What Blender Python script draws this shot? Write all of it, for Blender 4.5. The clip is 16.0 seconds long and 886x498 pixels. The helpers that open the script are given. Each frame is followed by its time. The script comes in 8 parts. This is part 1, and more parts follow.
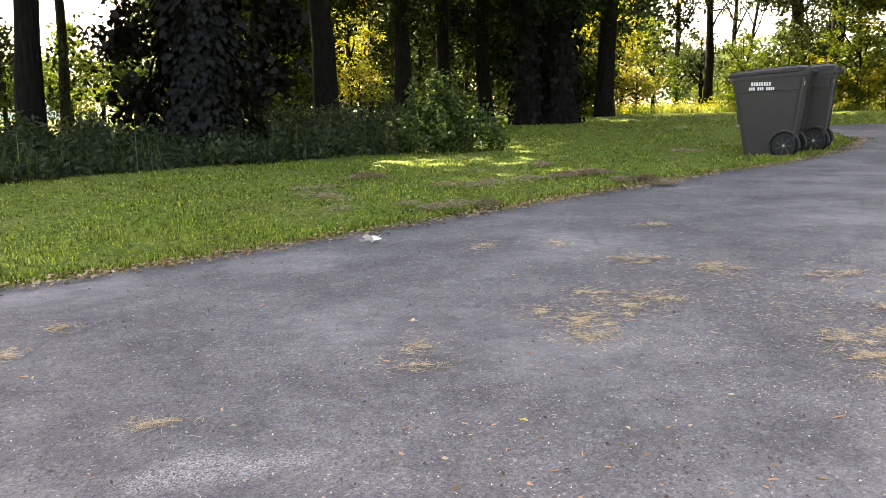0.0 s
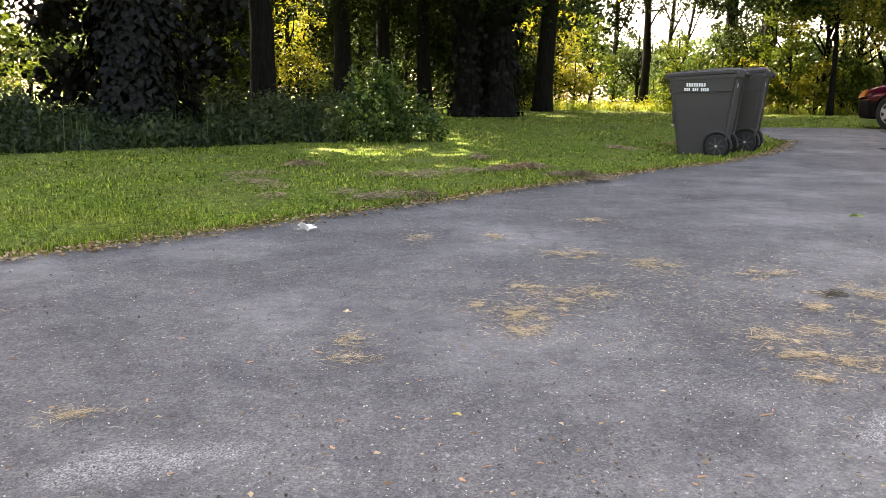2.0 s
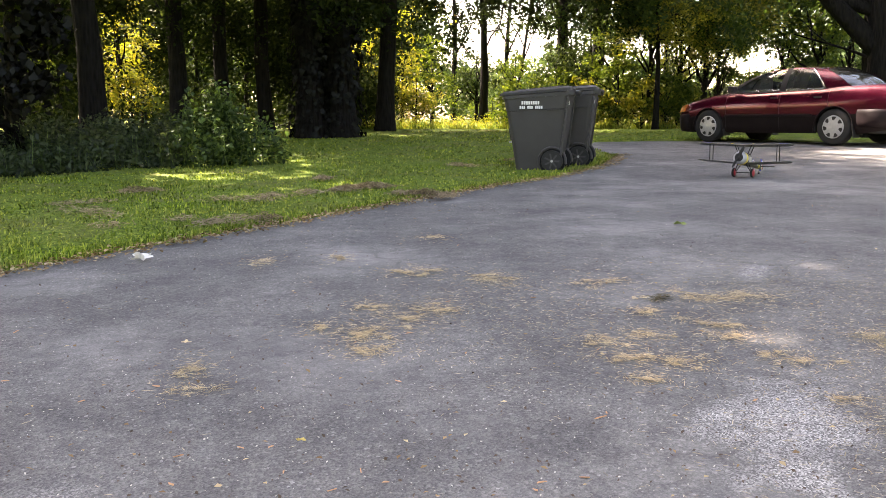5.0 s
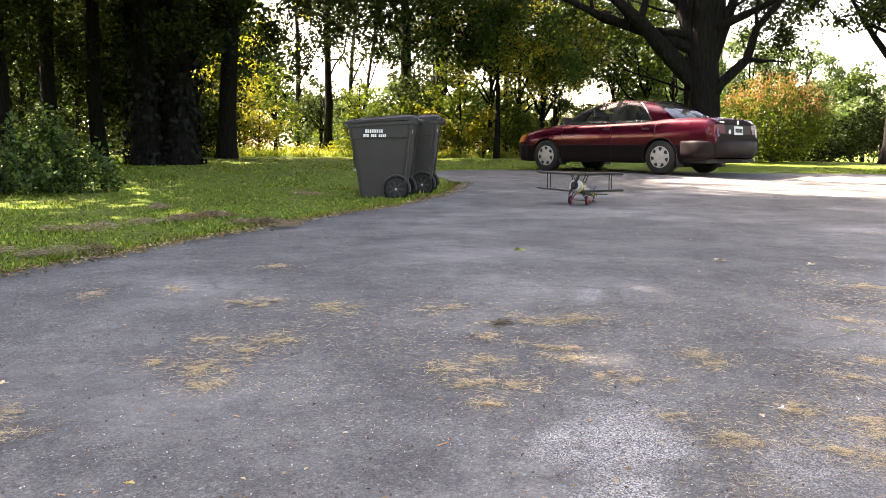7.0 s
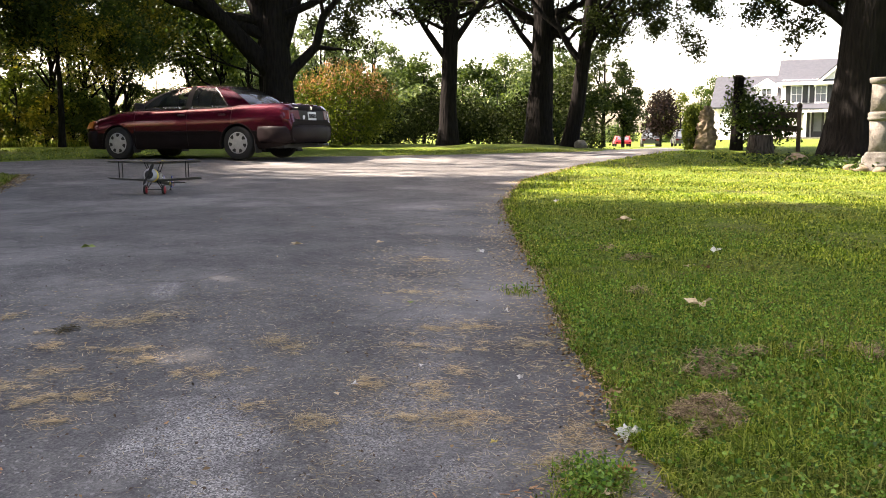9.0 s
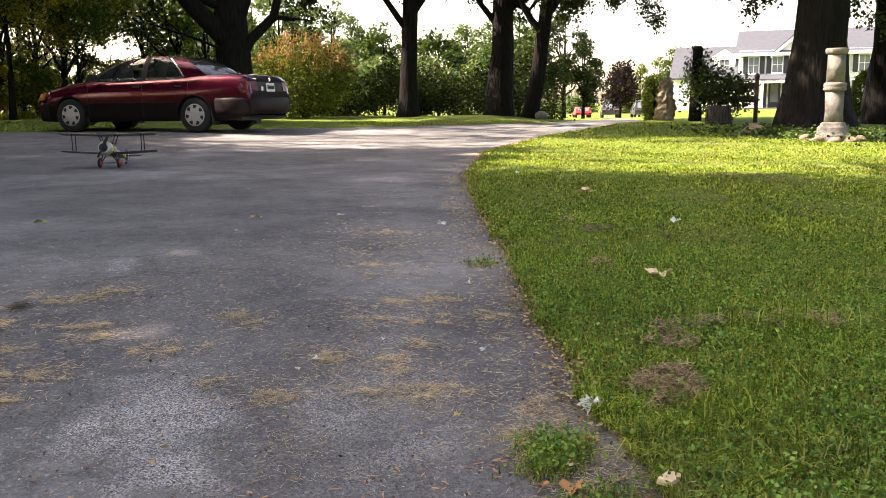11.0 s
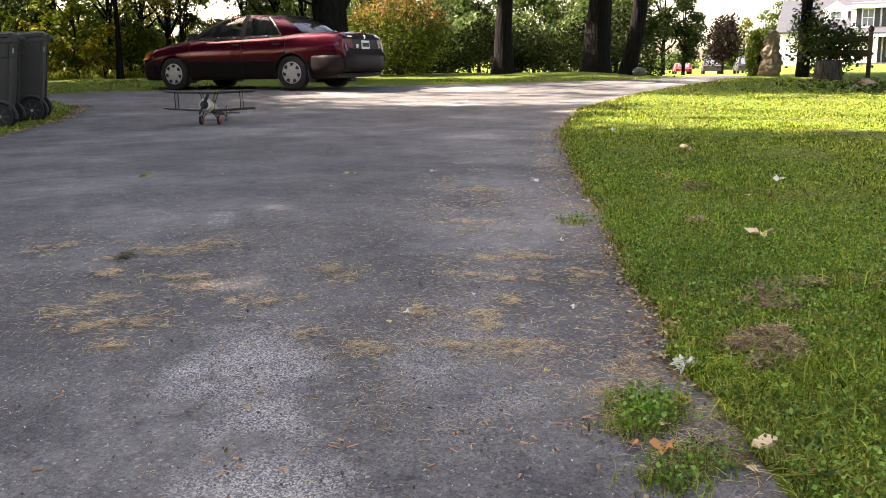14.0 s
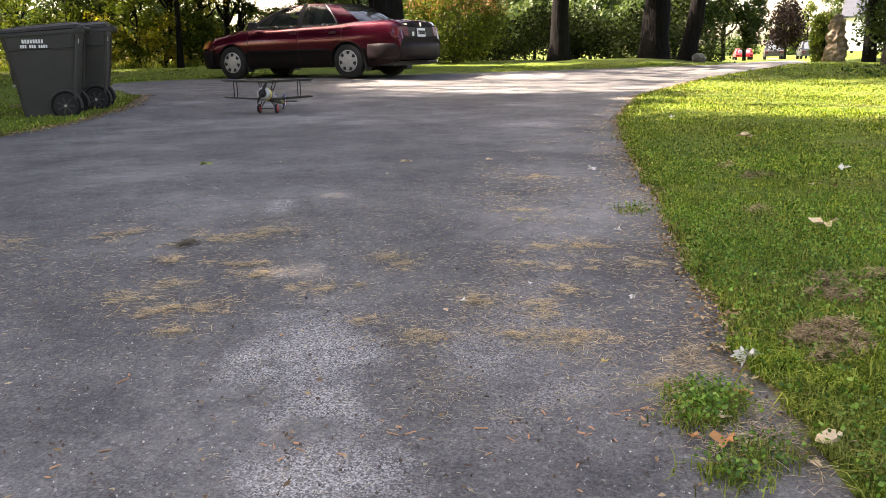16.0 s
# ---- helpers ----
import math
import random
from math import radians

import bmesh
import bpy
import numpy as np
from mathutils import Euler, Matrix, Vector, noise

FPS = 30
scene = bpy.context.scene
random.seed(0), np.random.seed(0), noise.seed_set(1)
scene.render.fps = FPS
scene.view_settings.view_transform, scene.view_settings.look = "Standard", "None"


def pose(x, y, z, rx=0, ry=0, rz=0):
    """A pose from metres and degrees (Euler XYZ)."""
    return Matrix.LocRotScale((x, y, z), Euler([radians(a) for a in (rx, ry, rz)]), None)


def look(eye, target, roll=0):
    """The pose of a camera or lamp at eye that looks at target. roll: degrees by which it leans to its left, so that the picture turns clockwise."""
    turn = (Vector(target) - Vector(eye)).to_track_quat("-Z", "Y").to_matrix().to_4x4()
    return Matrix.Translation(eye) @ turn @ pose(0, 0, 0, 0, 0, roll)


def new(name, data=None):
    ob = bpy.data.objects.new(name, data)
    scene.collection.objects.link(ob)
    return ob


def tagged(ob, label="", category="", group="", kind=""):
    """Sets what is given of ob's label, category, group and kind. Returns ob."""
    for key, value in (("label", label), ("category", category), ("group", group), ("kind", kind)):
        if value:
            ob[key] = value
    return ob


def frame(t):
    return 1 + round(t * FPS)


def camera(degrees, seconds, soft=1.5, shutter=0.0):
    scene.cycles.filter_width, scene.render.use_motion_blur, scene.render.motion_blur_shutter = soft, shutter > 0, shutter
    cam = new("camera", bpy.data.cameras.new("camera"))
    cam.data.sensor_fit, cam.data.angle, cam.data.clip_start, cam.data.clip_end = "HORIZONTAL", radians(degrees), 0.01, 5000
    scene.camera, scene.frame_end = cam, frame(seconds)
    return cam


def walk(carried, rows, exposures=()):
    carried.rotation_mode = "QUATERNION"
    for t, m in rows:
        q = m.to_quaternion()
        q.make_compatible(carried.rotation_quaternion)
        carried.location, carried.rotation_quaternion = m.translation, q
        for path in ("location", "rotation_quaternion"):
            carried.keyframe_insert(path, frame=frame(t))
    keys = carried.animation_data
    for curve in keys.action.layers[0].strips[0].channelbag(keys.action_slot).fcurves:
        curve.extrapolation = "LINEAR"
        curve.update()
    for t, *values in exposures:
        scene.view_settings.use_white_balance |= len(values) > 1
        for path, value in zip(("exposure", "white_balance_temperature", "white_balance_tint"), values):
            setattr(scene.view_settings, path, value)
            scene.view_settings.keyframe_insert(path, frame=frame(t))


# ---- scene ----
cam = camera(52.3, 16.0, 0.6)

PATH = [
    (0, -0.170, -0.072, 0.570, 81.072, 1.038, -0.557),
    (0.5, -0.176, -0.073, 0.576, 81.240, -0.657, 0.203),
    (1, -0.187, -0.072, 0.577, 81.348, -1.602, -1.015),
    (1.5, -0.170, -0.066, 0.572, 80.589, -1.485, -1.551),
    (2, -0.173, -0.035, 0.567, 80.481, -1.001, -4.367),
    (2.5, -0.152, -0.048, 0.571, 79.845, -1.020, -6.735),
    (3, -0.151, -0.031, 0.576, 80.569, -0.322, -12.919),
    (3.2, -0.159, -0.032, 0.575, 81.650, -0.317, -13.049),
    (5.3, -0.135, -0.055, 0.573, 81.866, 0.234, -14.756),
    (5.5, -0.132, -0.052, 0.575, 82.105, 0.274, -15.888),
    (6, -0.122, -0.022, 0.560, 83.252, -0.195, -19.433),
    (6.5, -0.113, -0.054, 0.576, 82.797, 0.109, -22.461),
    (7, -0.112, -0.041, 0.570, 83.608, -0.437, -23.826),
    (7.5, -0.105, -0.032, 0.564, 83.723, -1.254, -25.956),
    (8, -0.043, -0.068, 0.588, 83.151, -0.339, -38.041),
    (8.5, -0.045, -0.029, 0.586, 83.012, 1.015, -45.996),
    (9, -0.031, -0.042, 0.582, 82.701, 0.346, -49.777),
    (9.5, -0.033, -0.046, 0.594, 83.288, 1.522, -49.441),
    (10, -0.025, -0.042, 0.578, 83.013, 0.812, -52.029),
    (10.2, -0.021, -0.035, 0.580, 82.205, 0.808, -51.898),
    (12.3, 0.016, -0.013, 0.565, 80.128, 0.433, -52.414),
    (12.5, 0.019, -0.006, 0.560, 79.756, 0.605, -51.625),
    (13, 0.015, -0.009, 0.561, 79.054, 0.351, -49.723),
    (13.5, 0.006, -0.008, 0.563, 78.829, 0.522, -48.973),
    (14, 0.004, -0.019, 0.565, 78.361, 0.827, -46.349),
    (14.5, 0.007, -0.019, 0.565, 78.898, 1.206, -45.986),
    (15, -0.002, -0.016, 0.565, 79.011, 1.626, -43.941),
    (15.5, -0.005, -0.010, 0.564, 79.177, 0.889, -42.291),
    (16, -0.005, -0.013, 0.569, 77.640, 1.199, -42.931),
]
walk(cam, [(t, pose(*p)) for t, *p in PATH], [(0, 3.2, 8900, 22), (3, 3.2, 8900, 22), (7, 3.18, 8800, 22), (7.5, 2.88, 8700, 22), (8, 2.78, 8600, 22), (8.5, 2.33, 8600, 22), (9, 2.23, 8600, 22), (12.5, 2.28, 8600, 22), (14, 2.38, 8600, 22), (14.5, 2.38, 8600, 22), (15, 2.43, 8600, 22), (16, 2.5, 8600, 22)])

# ---- world, sun, exposure ----
SUN_AZ, SUN_EL = -30.0, 44.0
world = bpy.data.worlds.new("world")
scene.world = world
world.use_nodes = True
wn = world.node_tree
sky = wn.nodes.new("ShaderNodeTexSky")
sky.sky_type = 'NISHITA'
sky.sun_disc = False
sky.sun_elevation, sky.sun_rotation = radians(SUN_EL), radians(SUN_AZ)
sky.dust_density, sky.ozone_density, sky.air_density = 2.5, 1.0, 1.0
wn.nodes["Background"].inputs[1].default_value = 0.15
wn.links.new(sky.outputs[0], wn.nodes["Background"].inputs[0])
TO_SUN = Vector((math.sin(radians(SUN_AZ)) * math.cos(radians(SUN_EL)), math.cos(radians(SUN_AZ)) * math.cos(radians(SUN_EL)), math.sin(radians(SUN_EL))))
sun = new("sun", bpy.data.lights.new("sun", 'SUN'))
sun.data.energy, sun.data.angle, sun.data.color = 4.9, radians(0.6), (0.97, 0.975, 1.0)
sun.matrix_world = look((0, 0, 60), Vector((0, 0, 60)) - TO_SUN)


# ---- materials ----
def material(name, rough=0.8, metal=0.0, spec=0.3):
    m = bpy.data.materials.new(name)
    m.use_nodes = True
    b = m.node_tree.nodes["Principled BSDF"]
    b.inputs["Roughness"].default_value, b.inputs["Metallic"].default_value = rough, metal
    b.inputs["Specular IOR Level"].default_value = spec
    return m, m.node_tree, b


def node(tree, kind, **inputs):
    n = tree.nodes.new(kind)
    for key, value in inputs.items():
        n.inputs[key.replace("_", " ")].default_value = value
    return n


def ramp(tree, source, *stops):
    n = tree.nodes.new("ShaderNodeValToRGB")
    e = n.color_ramp.elements
    while len(e) < len(stops):
        e.new(0.5)
    for k, (at_, c) in enumerate(stops):
        e[k].position, e[k].color = at_, (*c, 1.0)
    tree.links.new(source, n.inputs[0])
    return n.outputs[0]


def coords(tree):
    return tree.nodes.new("ShaderNodeTexCoord").outputs["Object"]


def noise_at(tree, co, scale, detail=4.0, rough=0.6):
    n = node(tree, "ShaderNodeTexNoise", Scale=scale, Detail=detail, Roughness=rough)
    tree.links.new(co, n.inputs["Vector"])
    return n.outputs["Fac"]


def blend(tree, fac, a, b, how='MIX'):
    n = tree.nodes.new("ShaderNodeMix")
    n.data_type, n.blend_type = 'RGBA', how
    for value, socket in ((fac, n.inputs[0]), (a, n.inputs[6]), (b, n.inputs[7])):
        if isinstance(value, (int, float)):
            socket.default_value = value
        elif isinstance(value, tuple):
            socket.default_value = (*value, 1.0)
        else:
            tree.links.new(value, socket)
    return n.outputs[2]


def bump(tree, bsdf, height, strength, distance):
    n = node(tree, "ShaderNodeBump", Strength=strength, Distance=distance)
    tree.links.new(height, n.inputs["Height"])
    tree.links.new(n.outputs[0], bsdf.inputs["Normal"])


def mottled(name, c1, c2, scale=8.0, rough=0.8, metal=0.0, spec=0.3, relief=0.0, fine=60.0, coat=0.0):
    """A surface whose colour wavers between two tones at two scales, with fine relief."""
    m, t, b = material(name, rough, metal, spec)
    co = coords(t)
    big, small = noise_at(t, co, scale), noise_at(t, co, fine)
    c = blend(t, 0.35, ramp(t, big, (0.3, c1), (0.7, c2)), ramp(t, small, (0.3, c1), (0.7, c2)))
    t.links.new(c, b.inputs["Base Color"])
    r = node(t, "ShaderNodeMapRange", To_Min=max(0.02, rough - 0.1), To_Max=min(1.0, rough + 0.1))
    t.links.new(big, r.inputs["Value"])
    t.links.new(r.outputs[0], b.inputs["Roughness"])
    if relief:
        bump(t, b, small, 0.6, relief)
    if coat:
        b.inputs["Coat Weight"].default_value, b.inputs["Coat Roughness"].default_value = coat, 0.06
    return m


def leafy(name, dark, mid, light, translucent=0.45, gloss=0.12, tufts=0.0, parched=0.0):
    """Leaves: each one its own shade, some light passing through."""
    m = bpy.data.materials.new(name)
    m.use_nodes = True
    t = m.node_tree
    t.nodes.remove(t.nodes["Principled BSDF"])
    out = t.nodes["Material Output"]
    geo = t.nodes.new("ShaderNodeNewGeometry")
    each = ramp(t, geo.outputs["Random Per Island"], (0.0, dark), (0.5, mid), (1.0, light))
    patch = noise_at(t, coords(t), 0.9, 2.0)
    c = blend(t, 1.0, each, ramp(t, patch, (0.3, (0.72, 0.76, 0.7)), (0.7, (1.2, 1.15, 1.0))), 'MULTIPLY')
    if tufts:
        c = blend(t, 1.0, c, ramp(t, noise_at(t, coords(t), tufts, 3.0, 0.6), (0.33, (0.62, 0.66, 0.62)), (0.52, (1.0, 1.0, 1.0)), (0.68, (1.4, 1.28, 1.2))), 'MULTIPLY')
    if parched:
        sere = ramp(t, noise_at(t, coords(t), 1.3, 5.0, 0.7), (0.4, (0, 0, 0)), (0.6, (parched, parched, parched)))
        c = blend(t, sere, c, ramp(t, geo.outputs["Random Per Island"], (0.0, (0.1, 0.085, 0.03)), (0.6, (0.24, 0.2, 0.075)), (1.0, (0.36, 0.29, 0.14))))
    d, tr = t.nodes.new("ShaderNodeBsdfDiffuse"), t.nodes.new("ShaderNodeBsdfTranslucent")
    t.links.new(c, d.inputs[0])
    t.links.new(blend(t, 1.0, c, (1.12, 1.12, 0.7), 'MULTIPLY'), tr.inputs[0])
    mix = node(t, "ShaderNodeMixShader", Fac=translucent)
    t.links.new(d.outputs[0], mix.inputs[1])
    t.links.new(tr.outputs[0], mix.inputs[2])
    g = t.nodes.new("ShaderNodeBsdfGlossy")
    g.inputs["Roughness"].default_value = 0.45
    g.inputs["Color"].default_value = (0.6, 0.65, 0.6, 1)
    mix2 = node(t, "ShaderNodeMixShader", Fac=gloss * 0.4)
    t.links.new(mix.outputs[0], mix2.inputs[1])
    t.links.new(g.outputs[0], mix2.inputs[2])
    t.links.new(mix2.outputs[0], out.inputs["Surface"])
    return m


def bark_material(name, c1, c2):
    m, t, b = material(name, 0.95, 0, 0.1)
    co = coords(t)
    mp = t.nodes.new("ShaderNodeMapping")
    mp.inputs["Scale"].default_value = (9, 9, 1.6)
    t.links.new(co, mp.inputs["Vector"])
    v = node(t, "ShaderNodeTexVoronoi", Scale=2.2)
    t.links.new(mp.outputs[0], v.inputs["Vector"])
    n = noise_at(t, mp.outputs[0], 3.0, 6)
    f = blend(t, 0.5, v.outputs["Distance"], n)
    t.links.new(ramp(t, f, (0.2, c1), (0.7, c2)), b.inputs["Base Color"])
    bump(t, b, f, 0.9, 0.04)
    return m


# pale scuffed areas of the drive: place, bearing, half sizes, how bare
SCUFFS = [((2.55, 4.02), 49, (0.62, 0.2), 0.8), ((1.42, 2.1), 50, (1.05, 0.5), 0.8), ((-0.75, 2.12), 15, (0.55, 0.26), 0.4), ((1.0, 1.5), 50, (0.6, 0.5), 0.6), ((2.0, 1.8), 42, (1.3, 0.5), 0.4), ((2.9, 2.5), 42, (1.2, 0.5), 0.25)]


def asphalt_material():
    m, t, b = material("asphalt", 0.9, 0, 0.25)
    co = coords(t)
    stones = node(t, "ShaderNodeTexVoronoi", Scale=115.0)
    t.links.new(co, stones.inputs["Vector"])
    grit = node(t, "ShaderNodeTexVoronoi", Scale=210.0)
    t.links.new(co, grit.inputs["Vector"])
    bw = node(t, "ShaderNodeRGBToBW")
    t.links.new(stones.outputs["Color"], bw.inputs[0])
    base = ramp(t, bw.outputs[0], (0.2, (0.082, 0.082, 0.083)), (0.6, (0.12, 0.119, 0.117)), (0.88, (0.17, 0.168, 0.164)), (0.97, (0.34, 0.335, 0.325)))
    bw2 = node(t, "ShaderNodeRGBToBW")
    t.links.new(grit.outputs["Color"], bw2.inputs[0])
    bare = ramp(t, bw2.outputs[0], (0.22, (0.1, 0.1, 0.101)), (0.45, (0.22, 0.218, 0.215)), (0.65, (0.36, 0.356, 0.35)), (0.85, (0.6, 0.59, 0.575)))
    base = blend(t, 0.3, base, ramp(t, bw2.outputs[0], (0.3, (0.06, 0.06, 0.061)), (0.75, (0.22, 0.217, 0.212))))
    worn = noise_at(t, co, 0.55, 5, 0.62)
    base = blend(t, ramp(t, worn, (0.5, (0, 0, 0)), (0.7, (0.6, 0.6, 0.6))), base, (0.3, 0.296, 0.287))
    mid = noise_at(t, co, 14.0, 4, 0.7)
    base = blend(t, 1.0, base, ramp(t, mid, (0.32, (0.84, 0.84, 0.85)), (0.68, (1.16, 1.155, 1.14))), 'MULTIPLY')
    for at_, turn, size, bareness in SCUFFS:
        mp = t.nodes.new("ShaderNodeMapping")
        mp.vector_type = 'TEXTURE'
        mp.inputs["Location"].default_value, mp.inputs["Rotation"].default_value, mp.inputs["Scale"].default_value = (*at_, 0), (0, 0, radians(turn)), (*size, 50)
        t.links.new(co, mp.inputs["Vector"])
        ln = t.nodes.new("ShaderNodeVectorMath")
        ln.operation = 'LENGTH'
        t.links.new(mp.outputs[0], ln.inputs[0])
        rag = t.nodes.new("ShaderNodeMath")
        rag.operation = 'MULTIPLY_ADD'
        t.links.new(noise_at(t, co, 4.5, 4, 0.6), rag.inputs[0])
        rag.inputs[1].default_value = 1.0
        t.links.new(ln.outputs["Value"], rag.inputs[2])
        base = blend(t, ramp(t, rag.outputs[0], (0.7, (bareness, bareness, bareness)), (1.6, (0, 0, 0))), base, bare)
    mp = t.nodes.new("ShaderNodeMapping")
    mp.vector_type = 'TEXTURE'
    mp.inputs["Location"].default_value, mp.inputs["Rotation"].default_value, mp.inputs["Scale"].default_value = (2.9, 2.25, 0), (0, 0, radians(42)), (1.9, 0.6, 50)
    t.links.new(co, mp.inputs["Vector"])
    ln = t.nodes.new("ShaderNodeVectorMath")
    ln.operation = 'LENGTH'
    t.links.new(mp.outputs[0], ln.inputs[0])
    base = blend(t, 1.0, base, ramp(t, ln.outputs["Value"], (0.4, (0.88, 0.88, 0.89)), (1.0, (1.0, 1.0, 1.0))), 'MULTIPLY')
    dark = noise_at(t, co, 1.7, 6, 0.7)
    base = blend(t, 1.0, base, ramp(t, dark, (0.3, (0.6, 0.6, 0.61)), (0.65, (1.18, 1.17, 1.14))), 'MULTIPLY')
    # fine wandering cracks
    wander = t.nodes.new("ShaderNodeTexNoise")
    wander.inputs["Scale"].default_value, wander.inputs["Detail"].default_value = 3.0, 5.0
    t.links.new(co, wander.inputs["Vector"])
    cells = node(t, "ShaderNodeTexVoronoi", Scale=1.15)
    cells.feature = 'DISTANCE_TO_EDGE'
    t.links.new(blend(t, 0.16, co, wander.outputs["Color"]), cells.inputs["Vector"])
    broken = ramp(t, noise_at(t, co, 1.1, 3), (0.46, (0, 0, 0)), (0.6, (0.35, 0.35, 0.35)))
    line = ramp(t, cells.outputs["Distance"], (0.0, (1, 1, 1)), (0.012, (0, 0, 0)))
    base = blend(t, blend(t, 1.0, line, broken, 'MULTIPLY'), base, (0.035, 0.034, 0.033))
    base = blend(t, 1.0, base, (1.05, 1.055, 1.035), 'MULTIPLY')
    t.links.new(base, b.inputs["Base Color"])
    h = blend(t, 0.4, stones.outputs["Distance"], grit.outputs["Distance"])
    bump(t, b, h, 0.55, 0.006)
    return m


def soil_material():
    m, t, b = material("lawn_soil", 0.95, 0, 0.1)
    co = coords(t)
    g = ramp(t, noise_at(t, co, 45.0, 6, 0.75), (0.36, (0.028, 0.055, 0.01)), (0.5, (0.11, 0.18, 0.026)), (0.64, (0.24, 0.29, 0.06)))
    g = blend(t, 1.0, g, ramp(t, noise_at(t, co, 13.0, 4, 0.7), (0.35, (0.6, 0.62, 0.6)), (0.65, (1.4, 1.32, 1.2))), 'MULTIPLY')
    dry = ramp(t, noise_at(t, co, 0.8, 6, 0.65), (0.5, (0, 0, 0)), (0.72, (0.65, 0.65, 0.65)))
    c = blend(t, dry, g, ramp(t, noise_at(t, co, 55.0, 3), (0.3, (0.10, 0.085, 0.04)), (0.7, (0.24, 0.2, 0.1))))
    t.links.new(c, b.inputs["Base Color"])
    bump(t, b, noise_at(t, co, 60.0, 4), 0.8, 0.03)
    return m


def plain(name, c, rough=0.6, metal=0.0, spec=0.4):
    return mottled(name, tuple(v * 0.88 for v in c), tuple(min(1, v * 1.1) for v in c), 14.0, rough, metal, spec, 0.0, 90.0)


def glass_material(name, tint, rough=0.03):
    m, t, b = material(name, rough, 0, 0.5)
    b.inputs["Base Color"].default_value = (*tint, 1)
    b.inputs["Transmission Weight"].default_value = 0.85
    b.inputs["IOR"].default_value = 1.45
    return m


M_ASPHALT, M_SOIL = asphalt_material(), soil_material()
M_GRASS = leafy("grass_blades", (0.04, 0.09, 0.007), (0.168, 0.272, 0.024), (0.43, 0.5, 0.1), 0.3, 0.05, 9.0, 0.4)
M_CLOVER = leafy("clover_leaves", (0.03, 0.09, 0.01), (0.1, 0.23, 0.025), (0.27, 0.45, 0.09), 0.3, 0.1)
M_LEAF_DARK = leafy("oak_leaves", (0.018, 0.032, 0.012), (0.035, 0.056, 0.018), (0.06, 0.085, 0.024), 0.3, 0.05)
# near-black leaf tone: shade inside the wood and boughs put into the colour
M_LEAF_SHADED = leafy("shade_darkened_leaves", (0.009, 0.015, 0.006), (0.018, 0.028, 0.01), (0.035, 0.05, 0.016), 0.25, 0.02)
M_LEAF_MID = leafy("maple_leaves", (0.018, 0.036, 0.01), (0.038, 0.068, 0.017), (0.075, 0.112, 0.03), 0.4, 0.06)
M_LEAF_PALE = leafy("pale_leaves", (0.03, 0.055, 0.02), (0.065, 0.105, 0.04), (0.14, 0.19, 0.08), 0.4, 0.07)
M_LEAF_SUMAC = leafy("smokebush_leaves", (0.035, 0.06, 0.01), (0.075, 0.112, 0.018), (0.15, 0.185, 0.032), 0.45, 0.05)
M_LEAF_GOLD = leafy("golden_leaves", (0.075, 0.1, 0.012), (0.19, 0.2, 0.022), (0.4, 0.34, 0.045), 0.5)
# ivy toned far below leaf colour; the shade on the trunks sits in it
M_LEAF_IVY = leafy("shaded_ivy_leaves", (0.004, 0.004, 0.004), (0.0085, 0.0085, 0.008), (0.013, 0.013, 0.011), 0.15, 0.04)
M_LEAF_WEED = leafy("weed_leaves", (0.018, 0.036, 0.014), (0.045, 0.085, 0.026), (0.11, 0.18, 0.05), 0.35, 0.08)
M_LEAF_BROWN = leafy("dark_undergrowth", (0.02, 0.03, 0.02), (0.038, 0.058, 0.032), (0.062, 0.088, 0.04), 0.3, 0.06)
M_LEAF_RED = leafy("purple_leaves", (0.009, 0.007, 0.008), (0.016, 0.011, 0.012), (0.03, 0.019, 0.019), 0.2, 0.03)
M_PLUME = leafy("rusty_plumes", (0.2, 0.085, 0.045), (0.34, 0.16, 0.08), (0.44, 0.26, 0.14), 0.4)
M_STRAW = leafy("dry_straw", (0.3, 0.215, 0.125), (0.51, 0.385, 0.245), (0.74, 0.61, 0.44), 0.15, 0.1)
M_STRAW_PALE = leafy("bleached_straw", (0.18, 0.14, 0.095), (0.36, 0.295, 0.21), (0.57, 0.5, 0.395), 0.1, 0.1)
M_HAY = leafy("grey_hay", (0.14, 0.1, 0.065), (0.31, 0.23, 0.15), (0.52, 0.4, 0.28), 0.1, 0.1)
M_CLOT = leafy("dark_clot", (0.03, 0.03, 0.018), (0.075, 0.07, 0.045), (0.17, 0.14, 0.09), 0.1, 0.05)
M_HAY_BROWN = leafy("brown_matted_hay", (0.08, 0.055, 0.032), (0.21, 0.15, 0.088), (0.4, 0.3, 0.19), 0.1, 0.1)
M_STRAW_TAN = leafy("mixed_tan_straw", (0.1, 0.065, 0.035), (0.34, 0.25, 0.15), (0.7, 0.58, 0.42), 0.15, 0.1)
M_HAY_WARM = leafy("warm_brown_hay", (0.06, 0.038, 0.02), (0.26, 0.185, 0.115), (0.56, 0.43, 0.29), 0.1, 0.1)
M_CHIP = leafy("orange_chips", (0.34, 0.16, 0.09), (0.52, 0.27, 0.16), (0.6, 0.4, 0.27), 0.05, 0.1)
M_LITTER = leafy("dead_leaf_litter", (0.13, 0.075, 0.04), (0.32, 0.205, 0.11), (0.55, 0.44, 0.3), 0.15, 0.1)
# near-black bark: the trunks' backlit, shaded look is put into the colour
M_BARK = bark_material("bark_shaded", (0.004, 0.0038, 0.0036), (0.015, 0.0135, 0.012))
M_BARK_GREY = bark_material("bark_grey", (0.02, 0.018, 0.016), (0.095, 0.085, 0.075))


